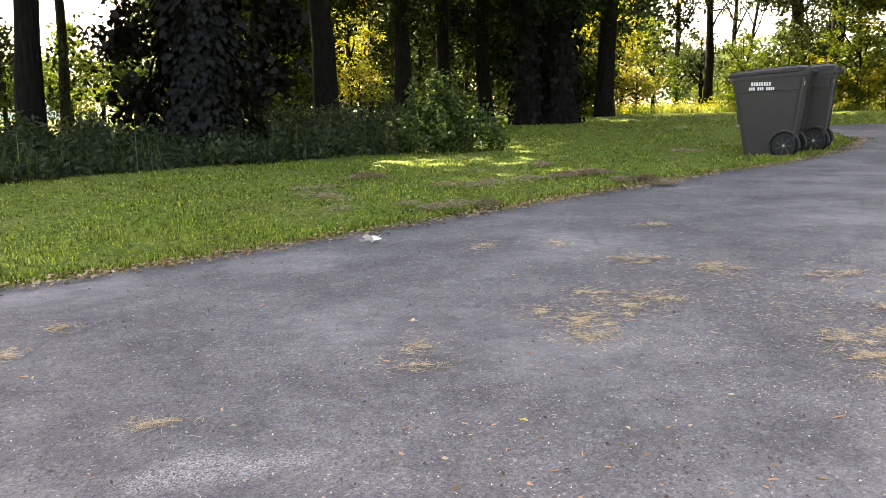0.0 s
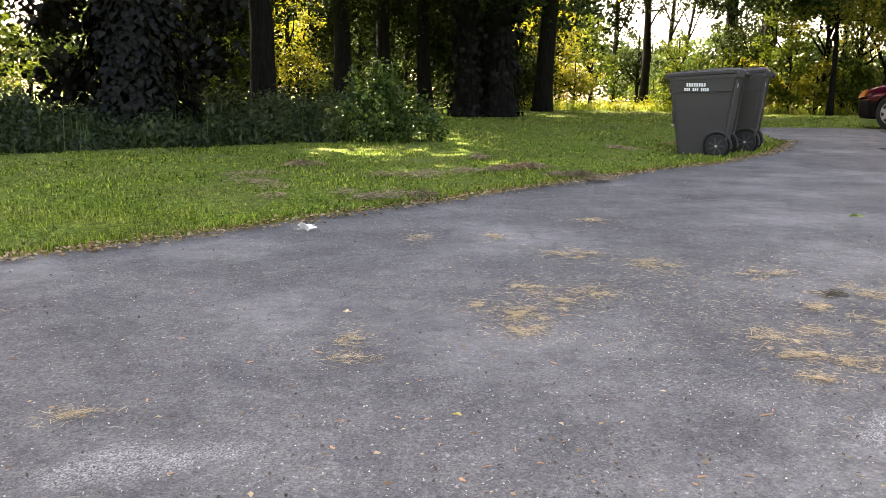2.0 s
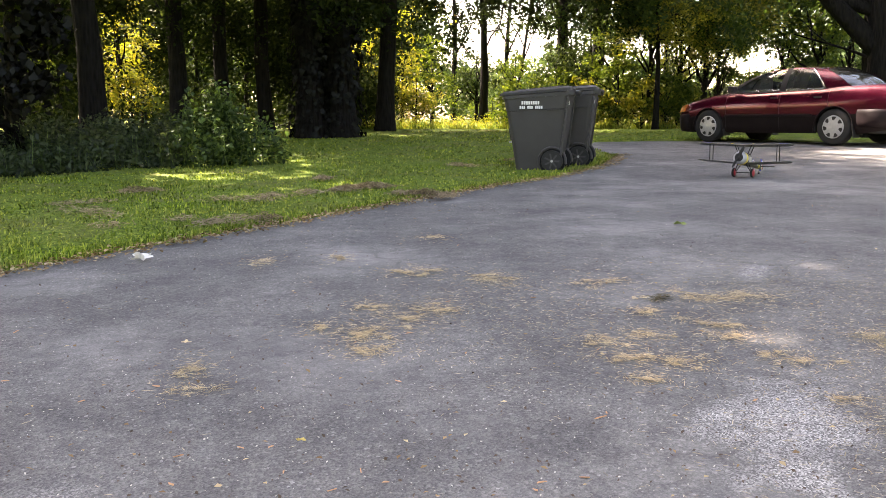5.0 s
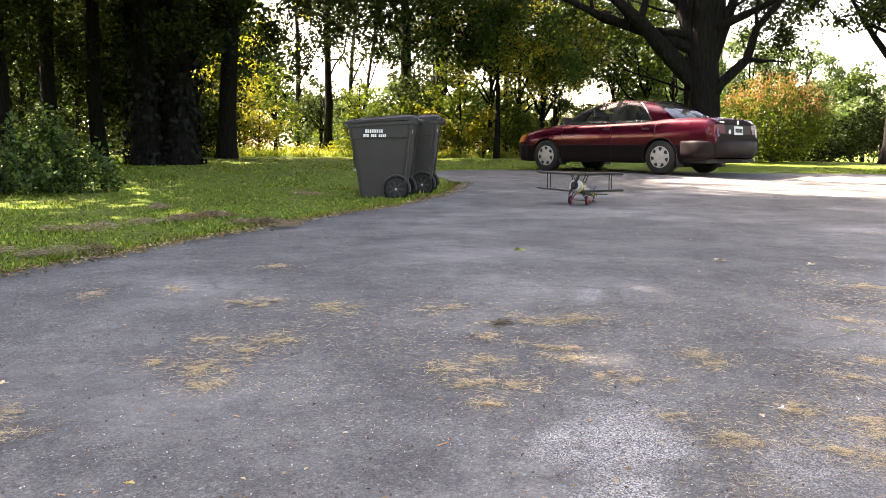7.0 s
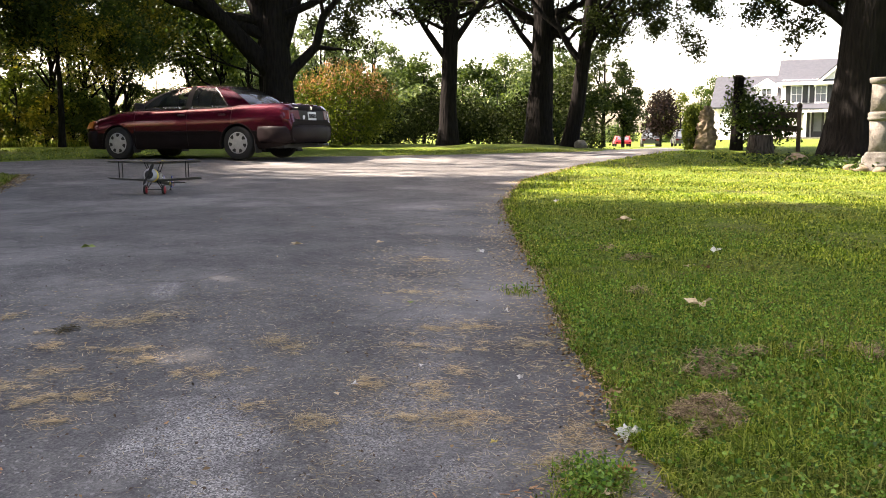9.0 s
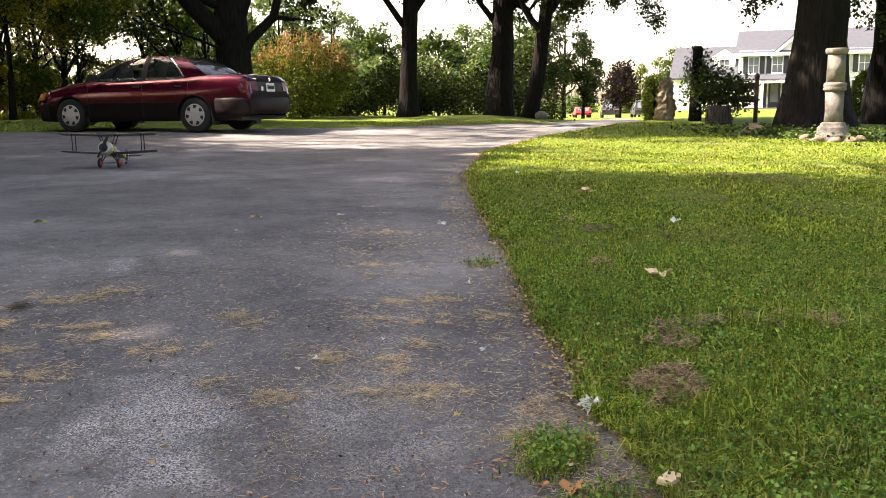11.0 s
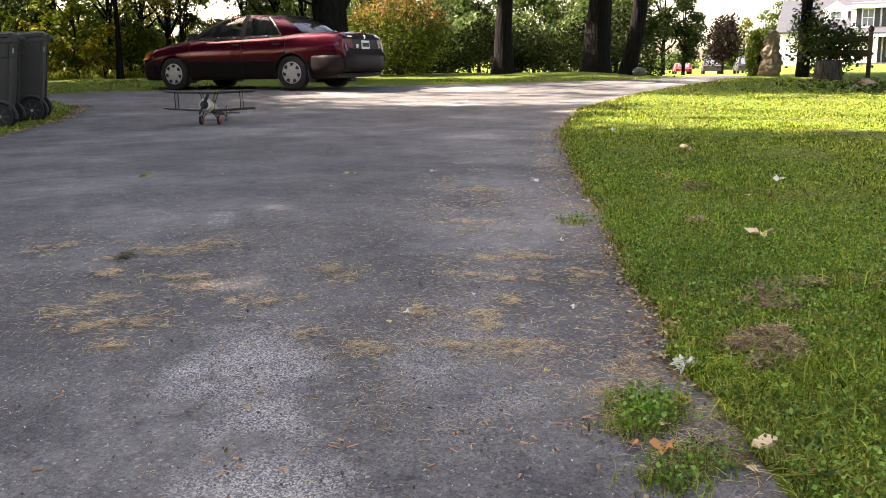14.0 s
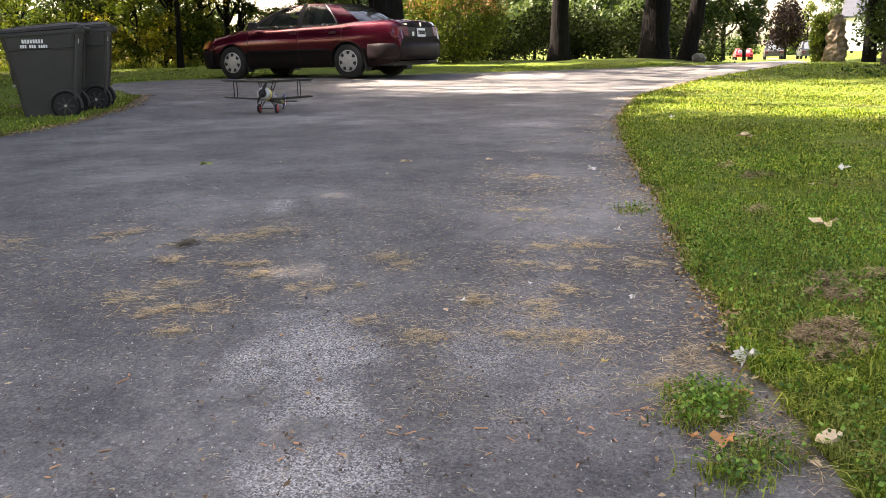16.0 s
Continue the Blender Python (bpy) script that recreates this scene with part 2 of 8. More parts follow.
# ---- mesh helpers ----
def mesh_np(name, verts, faces, mat, smooth=False):
    """A mesh from arrays of points and of faces with one number of corners."""
    verts, faces = np.asarray(verts, dtype=np.float32), np.asarray(faces, dtype=np.int32)
    me = bpy.data.meshes.new(name)
    me.vertices.add(len(verts))
    me.vertices.foreach_set("co", verts.ravel())
    k = faces.shape[1]
    me.loops.add(faces.size)
    me.loops.foreach_set("vertex_index", faces.ravel())
    me.polygons.add(len(faces))
    me.polygons.foreach_set("loop_start", np.arange(len(faces), dtype=np.int32) * k)
    me.polygons.foreach_set("loop_total", np.full(len(faces), k, dtype=np.int32))
    if smooth:
        me.polygons.foreach_set("use_smooth", np.ones(len(faces), dtype=bool))
    me.update()
    me.validate()
    me.materials.append(mat)
    return me


def part(name, bm, mat, parent=None, label="", smooth=False, at=None):
    """Links a bmesh (or a mesh) as ONE object, under a thing or a part where one is given."""
    if isinstance(bm, bmesh.types.BMesh):
        me = bpy.data.meshes.new(name)
        bmesh.ops.recalc_face_normals(bm, faces=bm.faces)
        bm.to_mesh(me)
        bm.free()
        me.materials.append(mat)
        if smooth:
            me.polygons.foreach_set("use_smooth", np.ones(len(me.polygons), dtype=bool))
    else:
        me = bm
    ob = new(name, me)
    ob.parent = parent
    if at is not None:
        ob.matrix_basis = at
    return tagged(ob, label) if label else ob


def empty(name, at, label, category, group="", kind=""):
    ob = new(name)
    ob.matrix_basis = at
    return tagged(ob, label, category, group, kind)


def box(bm, size, at=None, bevel=0.0):
    m = at if at is not None else Matrix()
    vs = bmesh.ops.create_cube(bm, size=1.0, matrix=m @ Matrix.Diagonal((*size, 1)))["verts"]
    if bevel:
        es = list({e for v in vs for e in v.link_edges})
        bmesh.ops.bevel(bm, geom=es, offset=bevel, segments=2, affect='EDGES', profile=0.6)
    return bm


def cyl(bm, r1, r2, depth, at=None, segs=20, caps=True):
    bmesh.ops.create_cone(bm, cap_ends=caps, segments=segs, radius1=r1, radius2=r2, depth=depth, matrix=at if at is not None else Matrix())
    return bm


def lathe(bm, profile, segs=28, at=None, wobble=0.0):
    """Turns (radius, height) pairs round the z axis."""
    m, rings = at if at is not None else Matrix(), []
    for r, z in profile:
        rings.append([bm.verts.new(m @ Vector((r * math.cos(a) + wobble * noise.noise((a * 2, z * 3, r)), r * math.sin(a) + wobble * noise.noise((z * 3, a * 2, r + 5)), z)))
                      for a in (2 * math.pi * k / segs for k in range(segs))])
    for lo, hi in zip(rings, rings[1:]):
        for k in range(segs):
            bm.faces.new((lo[k], lo[(k + 1) % segs], hi[(k + 1) % segs], hi[k]))
    bm.faces.new(rings[0][::-1])
    bm.faces.new(rings[-1])
    return bm


def tube(points, radii, segs=10, rough=0.0, seed=0):
    """Points and faces of a tapering limb along a line of points."""
    pts = [Vector(p) for p in points]
    verts, faces = [], []
    for k, (p, r) in enumerate(zip(pts, radii)):
        d = (pts[min(k + 1, len(pts) - 1)] - pts[max(k - 1, 0)]).normalized()
        u = d.cross(Vector((0.31, 0.95, 0.05))).normalized()
        w = d.cross(u)
        for j in range(segs):
            a = 2 * math.pi * j / segs
            rr = r * (1 + rough * noise.noise((math.cos(a) * 1.6 + seed, math.sin(a) * 1.6, p.z * 1.4)))
            verts.append(p + rr * (math.cos(a) * u + math.sin(a) * w))
    for k in range(len(pts) - 1):
        for j in range(segs):
            a, b = k * segs + j, k * segs + (j + 1) % segs
            faces.append((a, b, b + segs, a + segs))
    return [tuple(v) for v in verts], faces


def join(pieces):
    verts, faces, base = [], [], 0
    for v, f in pieces:
        verts.extend(v)
        faces.extend([tuple(i + base for i in q) for q in f])
        base += len(v)
    return verts, faces


RNG = np.random.default_rng(7)


def leaf_cloud(centres, size, spread=0.0, aspect=0.55, flat=0.35, droop=0.0, rng=RNG):
    """Folded leaves (two triangles on four points) at the given centres. flat: how far they lie level."""
    n = len(centres)
    c = np.asarray(centres, dtype=float) + rng.normal(0, 1, (n, 3)) * spread
    az, s = rng.uniform(0, 2 * np.pi, n), size * rng.uniform(0.65, 1.35, n)
    tilt = rng.normal(0, 1 - flat, n) - droop
    along = np.stack([np.cos(az) * np.cos(tilt), np.sin(az) * np.cos(tilt), np.sin(tilt)], 1)
    rollv = rng.normal(0, 1.1 * (1 - flat), n)
    side = np.stack([-np.sin(az), np.cos(az), np.zeros(n)], 1)
    up = np.cross(along, side)
    side = side * np.cos(rollv)[:, None] + up * np.sin(rollv)[:, None]
    nrm = np.cross(along, side)
    s = s[:, None]
    tail, tip = c - along * s * 0.5, c + along * s * 0.5
    fold = nrm * s * 0.10
    l, r = c + side * s * aspect * 0.5 + fold, c - side * s * aspect * 0.5 + fold
    verts = np.stack([tail, r, tip, l], 1).reshape(-1, 3)
    i = np.arange(n)[:, None] * 4
    return verts, np.concatenate([i + np.array([[0, 1, 2]]), i + np.array([[0, 2, 3]])], 0)


def hung_leaves(centres, outward, size, rng=RNG):
    """Broad leaves that hang tip down and overlap like tiles, facing outward. Two triangles each side of the midrib."""
    n = len(centres)
    c, o = np.asarray(centres, dtype=float), np.asarray(outward, dtype=float) + rng.normal(0, 0.28, (n, 3))
    o /= np.linalg.norm(o, axis=1)[:, None]
    s = (size * rng.uniform(0.6, 1.3, n))[:, None]
    down = np.stack([rng.normal(0, 0.25, n), rng.normal(0, 0.25, n), -np.ones(n)], 1)
    down -= o * (down * o).sum(1)[:, None] * 0.8
    down /= np.linalg.norm(down, axis=1)[:, None]
    side = np.cross(down, o)
    side /= np.linalg.norm(side, axis=1)[:, None]
    tip, mid = c + down * s + o * s * 0.15, c + down * s * 0.35 + o * s * 0.22
    l, r = c + down * s * 0.22 + side * s * 0.48, c + down * s * 0.22 - side * s * 0.48
    v = np.stack([c, r, tip, l, mid], 1).reshape(-1, 3)
    i = np.arange(n)[:, None] * 5
    return v, np.concatenate([i + np.array([q]) for q in ([0, 1, 4], [1, 2, 4], [2, 3, 4], [3, 0, 4])], 0)


def stacked(clouds):
    vs, fs, base = [], [], 0
    for v, f in clouds:
        vs.append(v)
        fs.append(np.asarray(f) + base)
        base += len(v)
    return np.concatenate(vs), np.concatenate(fs)


# ---- the plan ----
def smooth(a, b, v):
    s = np.clip((np.asarray(v, dtype=float) - a) / (b - a), 0, 1)
    return s * s * (3 - 2 * s)


def ground_z(x, y):
    """The land rises gently away from the viewer, levels out, and falls towards the street."""
    x, y = np.asarray(x, dtype=float), np.asarray(y, dtype=float)
    s, r = 0.4226 * x + 0.9063 * y, np.hypot(x, y)
    side = x / (r + 1e-6)
    z = -0.38 + 0.035 * np.clip(s, -14, 17.3) - 0.1 * smooth(5.5, 11, s) + 0.15 * smooth(19, 26, r) * smooth(0.87, 0.82, side)
    return z - 1.1 * smooth(0.55, 0.85, side) * np.clip((r - 24) / 76, 0, 1.1) * (1 - 0.8 * smooth(0.912, 0.932, side))


def gz(x, y):
    return float(ground_z(x, y))


def polar(az, r):
    """A place by its bearing (clockwise from the y axis) and distance."""
    return r * math.sin(radians(az)), r * math.cos(radians(az))


DRIVE = np.array([(-9, -1), (-6, 1.6), (-3.6, 3.4), (-2.34, 4.35), (-1.38, 5.06), (-0.44, 5.87), (0.36, 6.55), (1.44, 7.7), (2.75, 9.16), (3.63, 9.87),
                  (4.78, 11.1), (5.9, 12.9), (6.1, 14.6), (7.0, 16.3), (8.4, 16.9), (10.0, 16.4), (11.5, 15.0), (12.9, 13.75), (14.9, 12.6), (17.4, 11.4),
                  (19.0, 11.2), (40, 21.0), (80, 42.5), (150, 80), (150, 76), (80, 39.5), (40, 18.8), (22, 10.3), (18.7, 9.5), (14.2, 8.6), (10.5, 7.36), (7.5, 5.5), (5.9, 4.25),
                  (4.96, 3.48), (4.33, 2.93), (3.85, 2.51), (3.05, 1.9), (2.59, 1.45), (2.3, 1.26), (2.2, 1.1), (2.1, 0.97), (1.93, 0.84), (1.78, 0.7), (1.4, 0.3), (0.6, -0.9), (-3, -6), (-9, -6)], dtype=float)


def drive_distance(x, y):
    """Signed distance to the edge of the drive, negative on it, and the nearest point of the edge."""
    p = np.stack([np.asarray(x, dtype=float).ravel(), np.asarray(y, dtype=float).ravel()], 1)
    best, near, inside = np.full(len(p), 1e9), np.zeros_like(p), np.zeros(len(p), dtype=bool)
    for a, b in zip(DRIVE, np.roll(DRIVE, -1, 0)):
        d = b - a
        k = np.clip(((p - a) @ d) / (d @ d), 0, 1)
        q = a + k[:, None] * d
        e = np.hypot(*(p - q).T)
        m = e < best
        best[m], near[m] = e[m], q[m]
        cross = (a[1] > p[:, 1]) != (b[1] > p[:, 1])
        xs = a[0] + (p[:, 1] - a[1]) * d[0] / (d[1] if d[1] else 1e-9)
        inside ^= cross & (p[:, 0] < xs)
    return np.where(inside, -best, best), near


def along_edge(pts, n, rng):
    """Even places along a line of points, thinning out with distance: which stretch, and how far along it."""
    d = np.hypot(*(pts[1:] - pts[:-1]).T) / (1.0 + 0.12 * np.hypot(*pts[1:].T))
    return rng.choice(len(pts) - 1, n, p=d / d.sum()), rng.uniform(0, 1, n)[:, None]


def ragged(x, y, size):
    """Slow waver for edges."""
    return size * (np.sin(x * 5.1 + y * 3.3) + np.sin(x * 11.3 - y * 9.7 + 1.3) * 0.7 + np.sin(x * 23 + y * 19) * 0.5)


# ---- ground, drive ----
def spaced(lo, hi, step, far):
    out = list(np.arange(lo, hi + 1e-6, step))
    s = step
    while out[-1] < far:
        s *= 1.25
        out.append(out[-1] + s)
    s = step
    while out[0] > -far:
        s *= 1.25
        out.insert(0, out[0] - s)
    return np.array(out)


def build_ground():
    gx, gy = np.meshgrid(spaced(-7, 21, 0.18, 2500), spaced(-1.5, 20, 0.18, 2500))
    sd, _ = drive_distance(gx, gy)
    sd = sd.reshape(gx.shape) + ragged(gx, gy, 0.02)
    z = ground_z(gx, gy) + np.where(np.hypot(gx, gy) > 300, 0, -0.012 + 0.03 * smooth(0.0, 0.17, sd))
    z += 0.012 * (np.sin(gx * 3.1 + 2 * np.sin(gy * 1.3)) * np.sin(gy * 2.7)) * smooth(0.1, 0.6, sd)
    n, k = gx.shape
    i = np.arange(n * k).reshape(n, k)
    f = np.stack([i[:-1, :-1].ravel(), i[:-1, 1:].ravel(), i[1:, 1:].ravel(), i[1:, :-1].ravel()], 1)
    me = mesh_np("ground", np.stack([gx.ravel(), gy.ravel(), z.ravel()], 1), f, M_SOIL, True)
    tagged(part("ground", me, M_SOIL), "mown green lawn with dry patches, reaching to the horizon", "lawn", kind="structure")

    def sheet(xs, ys):
        gx, gy = np.meshgrid(xs, ys)
        x, y = gx.ravel().copy(), gy.ravel().copy()
        sd, near = drive_distance(x, y)
        step = xs[1] - xs[0]
        snap = (sd > -0.2 * step) & (sd < 1.5 * step)
        x[snap], y[snap] = near[snap, 0], near[snap, 1]
        keep = (sd < 0) | snap
        n, k = gx.shape
        i = np.arange(n * k).reshape(n, k)
        f = np.stack([i[:-1, :-1].ravel(), i[:-1, 1:].ravel(), i[1:, 1:].ravel(), i[1:, :-1].ravel()], 1)
        f = f[keep[f].all(1) & (~snap[f].all(1))]
        return np.stack([x, y, ground_z(x, y) - 0.002], 1), f
    v, f = stacked([sheet(np.arange(-9, 20.01, 0.15), np.arange(-6, 17.6, 0.15)), sheet(np.arange(20.0, 150, 0.75), np.arange(9, 82, 0.75))])
    used = np.unique(f)
    back = np.zeros(len(v), dtype=int)
    back[used] = np.arange(len(used))
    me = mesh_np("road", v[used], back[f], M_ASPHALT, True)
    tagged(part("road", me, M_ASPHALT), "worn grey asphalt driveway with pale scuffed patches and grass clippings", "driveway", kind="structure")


build_ground()


# ---- trees ----
LIT = [np.array(q, dtype=float) for q in (
    [(6.3, 12.5), (9.2, 13.3), (13.4, 12.2), (17.5, 11.2), (24, 13), (24, 10), (17, 9.0), (12.5, 8.2), (10.6, 8.4), (8.6, 9.9), (6.5, 11.6)],
    [(8.3, 5.7), (9.3, 6.6), (11.1, 7.2), (13.0, 7.7), (14.9, 6.7), (17.6, 4.4), (17.0, 2.6), (14.0, 2.6), (9.9, 2.0), (9.0, 3.8)],
    [(-9.0, 5.0), (-8.6, 5.0), (-8.6, 5.4)],
    [(15.2, 19.3), (18.4, 19.3), (19.8, 17.0), (19.8, 14.2), (17.0, 14.0), (15.2, 16.5)],
    [(3.6, 25.6), (9.0, 24.2), (14.0, 21.6), (17.0, 26.0), (11.0, 29.0), (4.3, 30.8)],
    [(-1.5, 10.9), (1.2, 10.9), (1.8, 14.6), (-0.9, 14.6)],
    [(20.4, 8.0), (24.4, 8.6), (24.4, 12.2), (20.4, 11.0)])]


LIT = [q.mean(0) + (q - q.mean(0)) * (1 + 0.45 / np.hypot(*(q - q.mean(0)).T))[:, None] for q in LIT]


def in_lit(x, y, which=None):
    ins = np.zeros(len(x), dtype=bool)
    for poly in (LIT if which is None else [LIT[k] for k in which]):
        one = np.zeros(len(x), dtype=bool)
        for a, b in zip(poly, np.roll(poly, -1, 0)):
            cross = (a[1] > y) != (b[1] > y)
            one ^= cross & (x < a[0] + (y - a[1]) * (b[0] - a[0]) / ((b[1] - a[1]) or 1e-9))
        ins |= one
    return ins


def gaps(points, keep=0.015, rng=RNG, which=None):
    """Drops most twigs that stand between the sun and the clearings."""
    p = np.asarray(points)
    h = (p[:, 2] - 0.1) / TO_SUN.z
    gx, gy = p[:, 0] - TO_SUN.x * h, p[:, 1] - TO_SUN.y * h
    lit = in_lit(gx, gy, which)
    fleck = np.zeros(len(p), dtype=bool)
    for x, y, size in FLECKS:
        fleck |= np.hypot(gx - x, gy - y) < size
    return p[(~lit | (rng.uniform(0, 1, len(p)) < keep)) & (~fleck | (rng.uniform(0, 1, len(p)) < 0.14))]


def sky_windows(points, rng=RNG, holes=None):
    """Opens ragged holes in the far foliage, through which the sky or the lit leaves behind show."""
    p = np.asarray(points)
    az, el = np.degrees(np.arctan2(p[:, 0], p[:, 1])), np.degrees(np.arctan2(p[:, 2] - 0.58, np.hypot(p[:, 0], p[:, 1])))
    out = np.zeros(len(p), dtype=bool)
    for a, e, ra, re in (SKY_WINDOWS if holes is None else holes):
        wob = 0.35 * np.sin(az * 5.1 + el * 3) + 0.3 * np.sin(el * 8.3 - az * 2.2)
        out |= ((az - a) / ra) ** 2 + ((el - e) / re) ** 2 < 1 + wob
    return p[~out | (rng.uniform(0, 1, len(p)) < 0.05)]


# thin places in the high crowns (ground place and size), and holes in the far foliage (bearing, elevation and half sizes)
FLECKS = [(-0.45, 5.24, 0.35), (0.92, 6.62, 0.3), (2.13, 7.11, 0.35), (3.49, 9.19, 0.6), (1.94, 5.35, 0.4), (4.85, 10.2, 0.6), (-0.24, 5.2, 0.4), (7.0, 10.8, 0.5), (0.6, 9.5, 0.8), (-0.5, 8.0, 0.6), (1.5, 8.8, 0.5), (-2.5, 7.5, 0.6), (2.2, 10.5, 0.6), (3.2, 12.5, 0.9), (-1.0, 10.3, 0.6), (-2.3, 5.75, 0.5), (-1.6, 5.75, 0.4), (-3.2, 6.05, 0.55), (-4.0, 6.0, 0.5)]
SKY_WINDOWS = [(13.4, 5.9, 1.5, 0.6), (16.6, 4.9, 1.0, 1.0), (19.4, 4.7, 1.1, 0.9), (23.9, 3.5, 0.5, 0.4), (25.8, 4.6, 0.5, 0.4), (32.4, 3.3, 1.5, 0.55), (30.2, 2.1, 0.5, 0.4), (28.9, 7.3, 0.7, 0.5), (-20.6, 4.6, 1.0, 1.2), (-23.6, 4.4, 1.1, 1.3), (-9.0, 6.3, 1.0, 0.4), (-4.4, 6.6, 0.9, 0.35)]
# openings among the dark boughs of the wood, behind which sunlit leaves stand
GLADES = [(-10.2, 1.6, 2.1, 2.8), (-5.2, 2.8, 1.6, 3.4), (-1.2, 2.6, 0.5, 1.5), (1.6, 2.4, 0.5, 1.6), (12.4, 2.8, 2.2, 3.0), (-13.0, 1.6, 1.0, 1.6)]


def twigs_in(centre, radii, count, rng=RNG, hollow=0.4):
    d = rng.normal(0, 1, (count, 3))
    d /= np.linalg.norm(d, axis=1)[:, None]
    rad = rng.uniform(hollow, 1, count) ** 0.6
    return np.asarray(centre) + d * rad[:, None] * np.asarray(radii)


def crooked(a, b, n, bend, rng):
    a, b = Vector(a), Vector(b)
    out = []
    for k in range(n):
        f = k / (n - 1)
        j = Vector(rng.normal(0, 1, 3)) * bend * math.sin(math.pi * f) if 0 < k < n - 1 else Vector()
        out.append(a.lerp(b, f) + j)
    return out


def tree(name, label, az, r, diam, height, mat, leaf=M_LEAF_DARK, lean=(0.0, 0.0), blobs=(), limbs=(), leaf_size=0.16, per_twig=14, twig_spread=0.22, seed=1, flare=1.35, group="", category="tree", sun_gaps=True, ivy=0):
    """A trunk with limbs that carry twig clumps. blobs: (dx, dy, z, rx, ry, rz, twigs) round the trunk's base; limbs: (from_z, dx, dy, z, thickness)."""
    rng = np.random.default_rng(seed)
    x, y = polar(az, r)
    z0 = gz(x, y)
    root = empty(name, pose(x, y, z0), label, category, group)
    zs = [-0.25, 0.0, 0.15, 0.5, 1.0, 1.8, 2.8, 4.0, 5.5, 7.5, 10, 13, 17, 22]
    zs = [z for z in zs if z < height] + [height]
    mid = lambda z: Vector((lean[0] * z / 4 + 0.05 * math.sin(z * 0.9 + seed) * min(1, z / 2), lean[1] * z / 4 + 0.05 * math.cos(z * 0.7 + seed * 2) * min(1, z / 2), z))
    rad = [diam / 2 * (1 - 0.78 * (max(z, 0) / height) ** 0.9) * (1 + (flare - 1) * math.exp(-max(z, 0) / 0.35)) for z in zs]
    pieces = [tube([mid(z) for z in zs], rad, 16, 0.22, seed)]
    for (fz, dx, dy, tz, th) in limbs:
        a, b = mid(fz), Vector((dx, dy, tz))
        pts = crooked(a, b, 6, (b - a).length * 0.022, rng)
        pieces.append(tube(pts, [th * (1 - 0.14 * k) for k in range(6)], 9, 0.15, seed))
        for k in range(3):
            q = pts[2 + k]
            e = q + Vector(rng.normal(0, 1, 3)) * 0.12 * (b - a).length + (b - a) * 0.18 + Vector((0, 0, 0.35))
            pieces.append(tube(crooked(q, e, 4, 0.08, rng), [th * 0.4, th * 0.3, th * 0.2, th * 0.08], 6))
    clouds = []
    for (dx, dy, bz, rx, ry, rz, count) in blobs:
        tw = twigs_in((dx, dy, bz), (rx, ry, rz), count, rng)
        if sun_gaps:
            tw = gaps(tw + np.array([x, y, z0]), rng=rng) - np.array([x, y, z0])
        if r > 21:
            tw = sky_windows(tw + np.array([x, y, z0]), rng) - np.array([x, y, z0])
        if not len(tw):
            continue
        hub = Vector((dx, dy, bz))
        base = mid(min(max(bz - 1.2, height * 0.25), height * 0.9))
        pieces.append(tube(crooked(base, hub, 5, 0.25, rng), [diam * 0.14, diam * 0.11, diam * 0.085, diam * 0.06, diam * 0.03], 7))
        for p in tw[rng.permutation(len(tw))[:min(14, len(tw))]]:
            pieces.append(tube(crooked(hub, p, 4, 0.12, rng), [diam * 0.045, diam * 0.032, diam * 0.02, 0.006], 5))
        clouds.append(leaf_cloud(np.repeat(tw, per_twig, 0), leaf_size, twig_spread, rng=rng))
    if ivy:
        a, zz = rng.uniform(0, 2 * np.pi, ivy), rng.uniform(0, 1, ivy) ** 0.8 * min(height, 6.5)
        rr = np.interp(zz, zs, rad) * 1.03 + np.abs(rng.normal(0, 0.06, ivy)) + 0.1 * np.sin(zz * 2.3 + a * 2)**2
        c = np.stack([rr * np.cos(a) + lean[0] * zz / 4, rr * np.sin(a) + lean[1] * zz / 4, zz], 1)
        part("ivy", mesh_np("ivy", *hung_leaves(c, np.stack([np.cos(a), np.sin(a), 0 * a + 0.2], 1), 0.13, rng), M_LEAF_IVY), None, root, "ivy leaves climbing the trunk, darkened for shade")
    v, f = join(pieces)
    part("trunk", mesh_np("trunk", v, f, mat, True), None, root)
    if clouds:
        part("crown", mesh_np("crown", *stacked(clouds), leaf), None, root)
    return root


def high_crown(spread, z, count, tall=2.2, seed=3, n=5):
    """Blobs of a high crown, out over the drive and lawn."""
    rng = np.random.default_rng(seed)
    return [(spread * rng.normal(0, 0.55), spread * rng.normal(0, 0.55), z + rng.uniform(-1, 1) * tall, spread * 0.6, spread * 0.6, tall, count // n) for _ in range(n)]


WOOD = "dark trees of the shady wood"


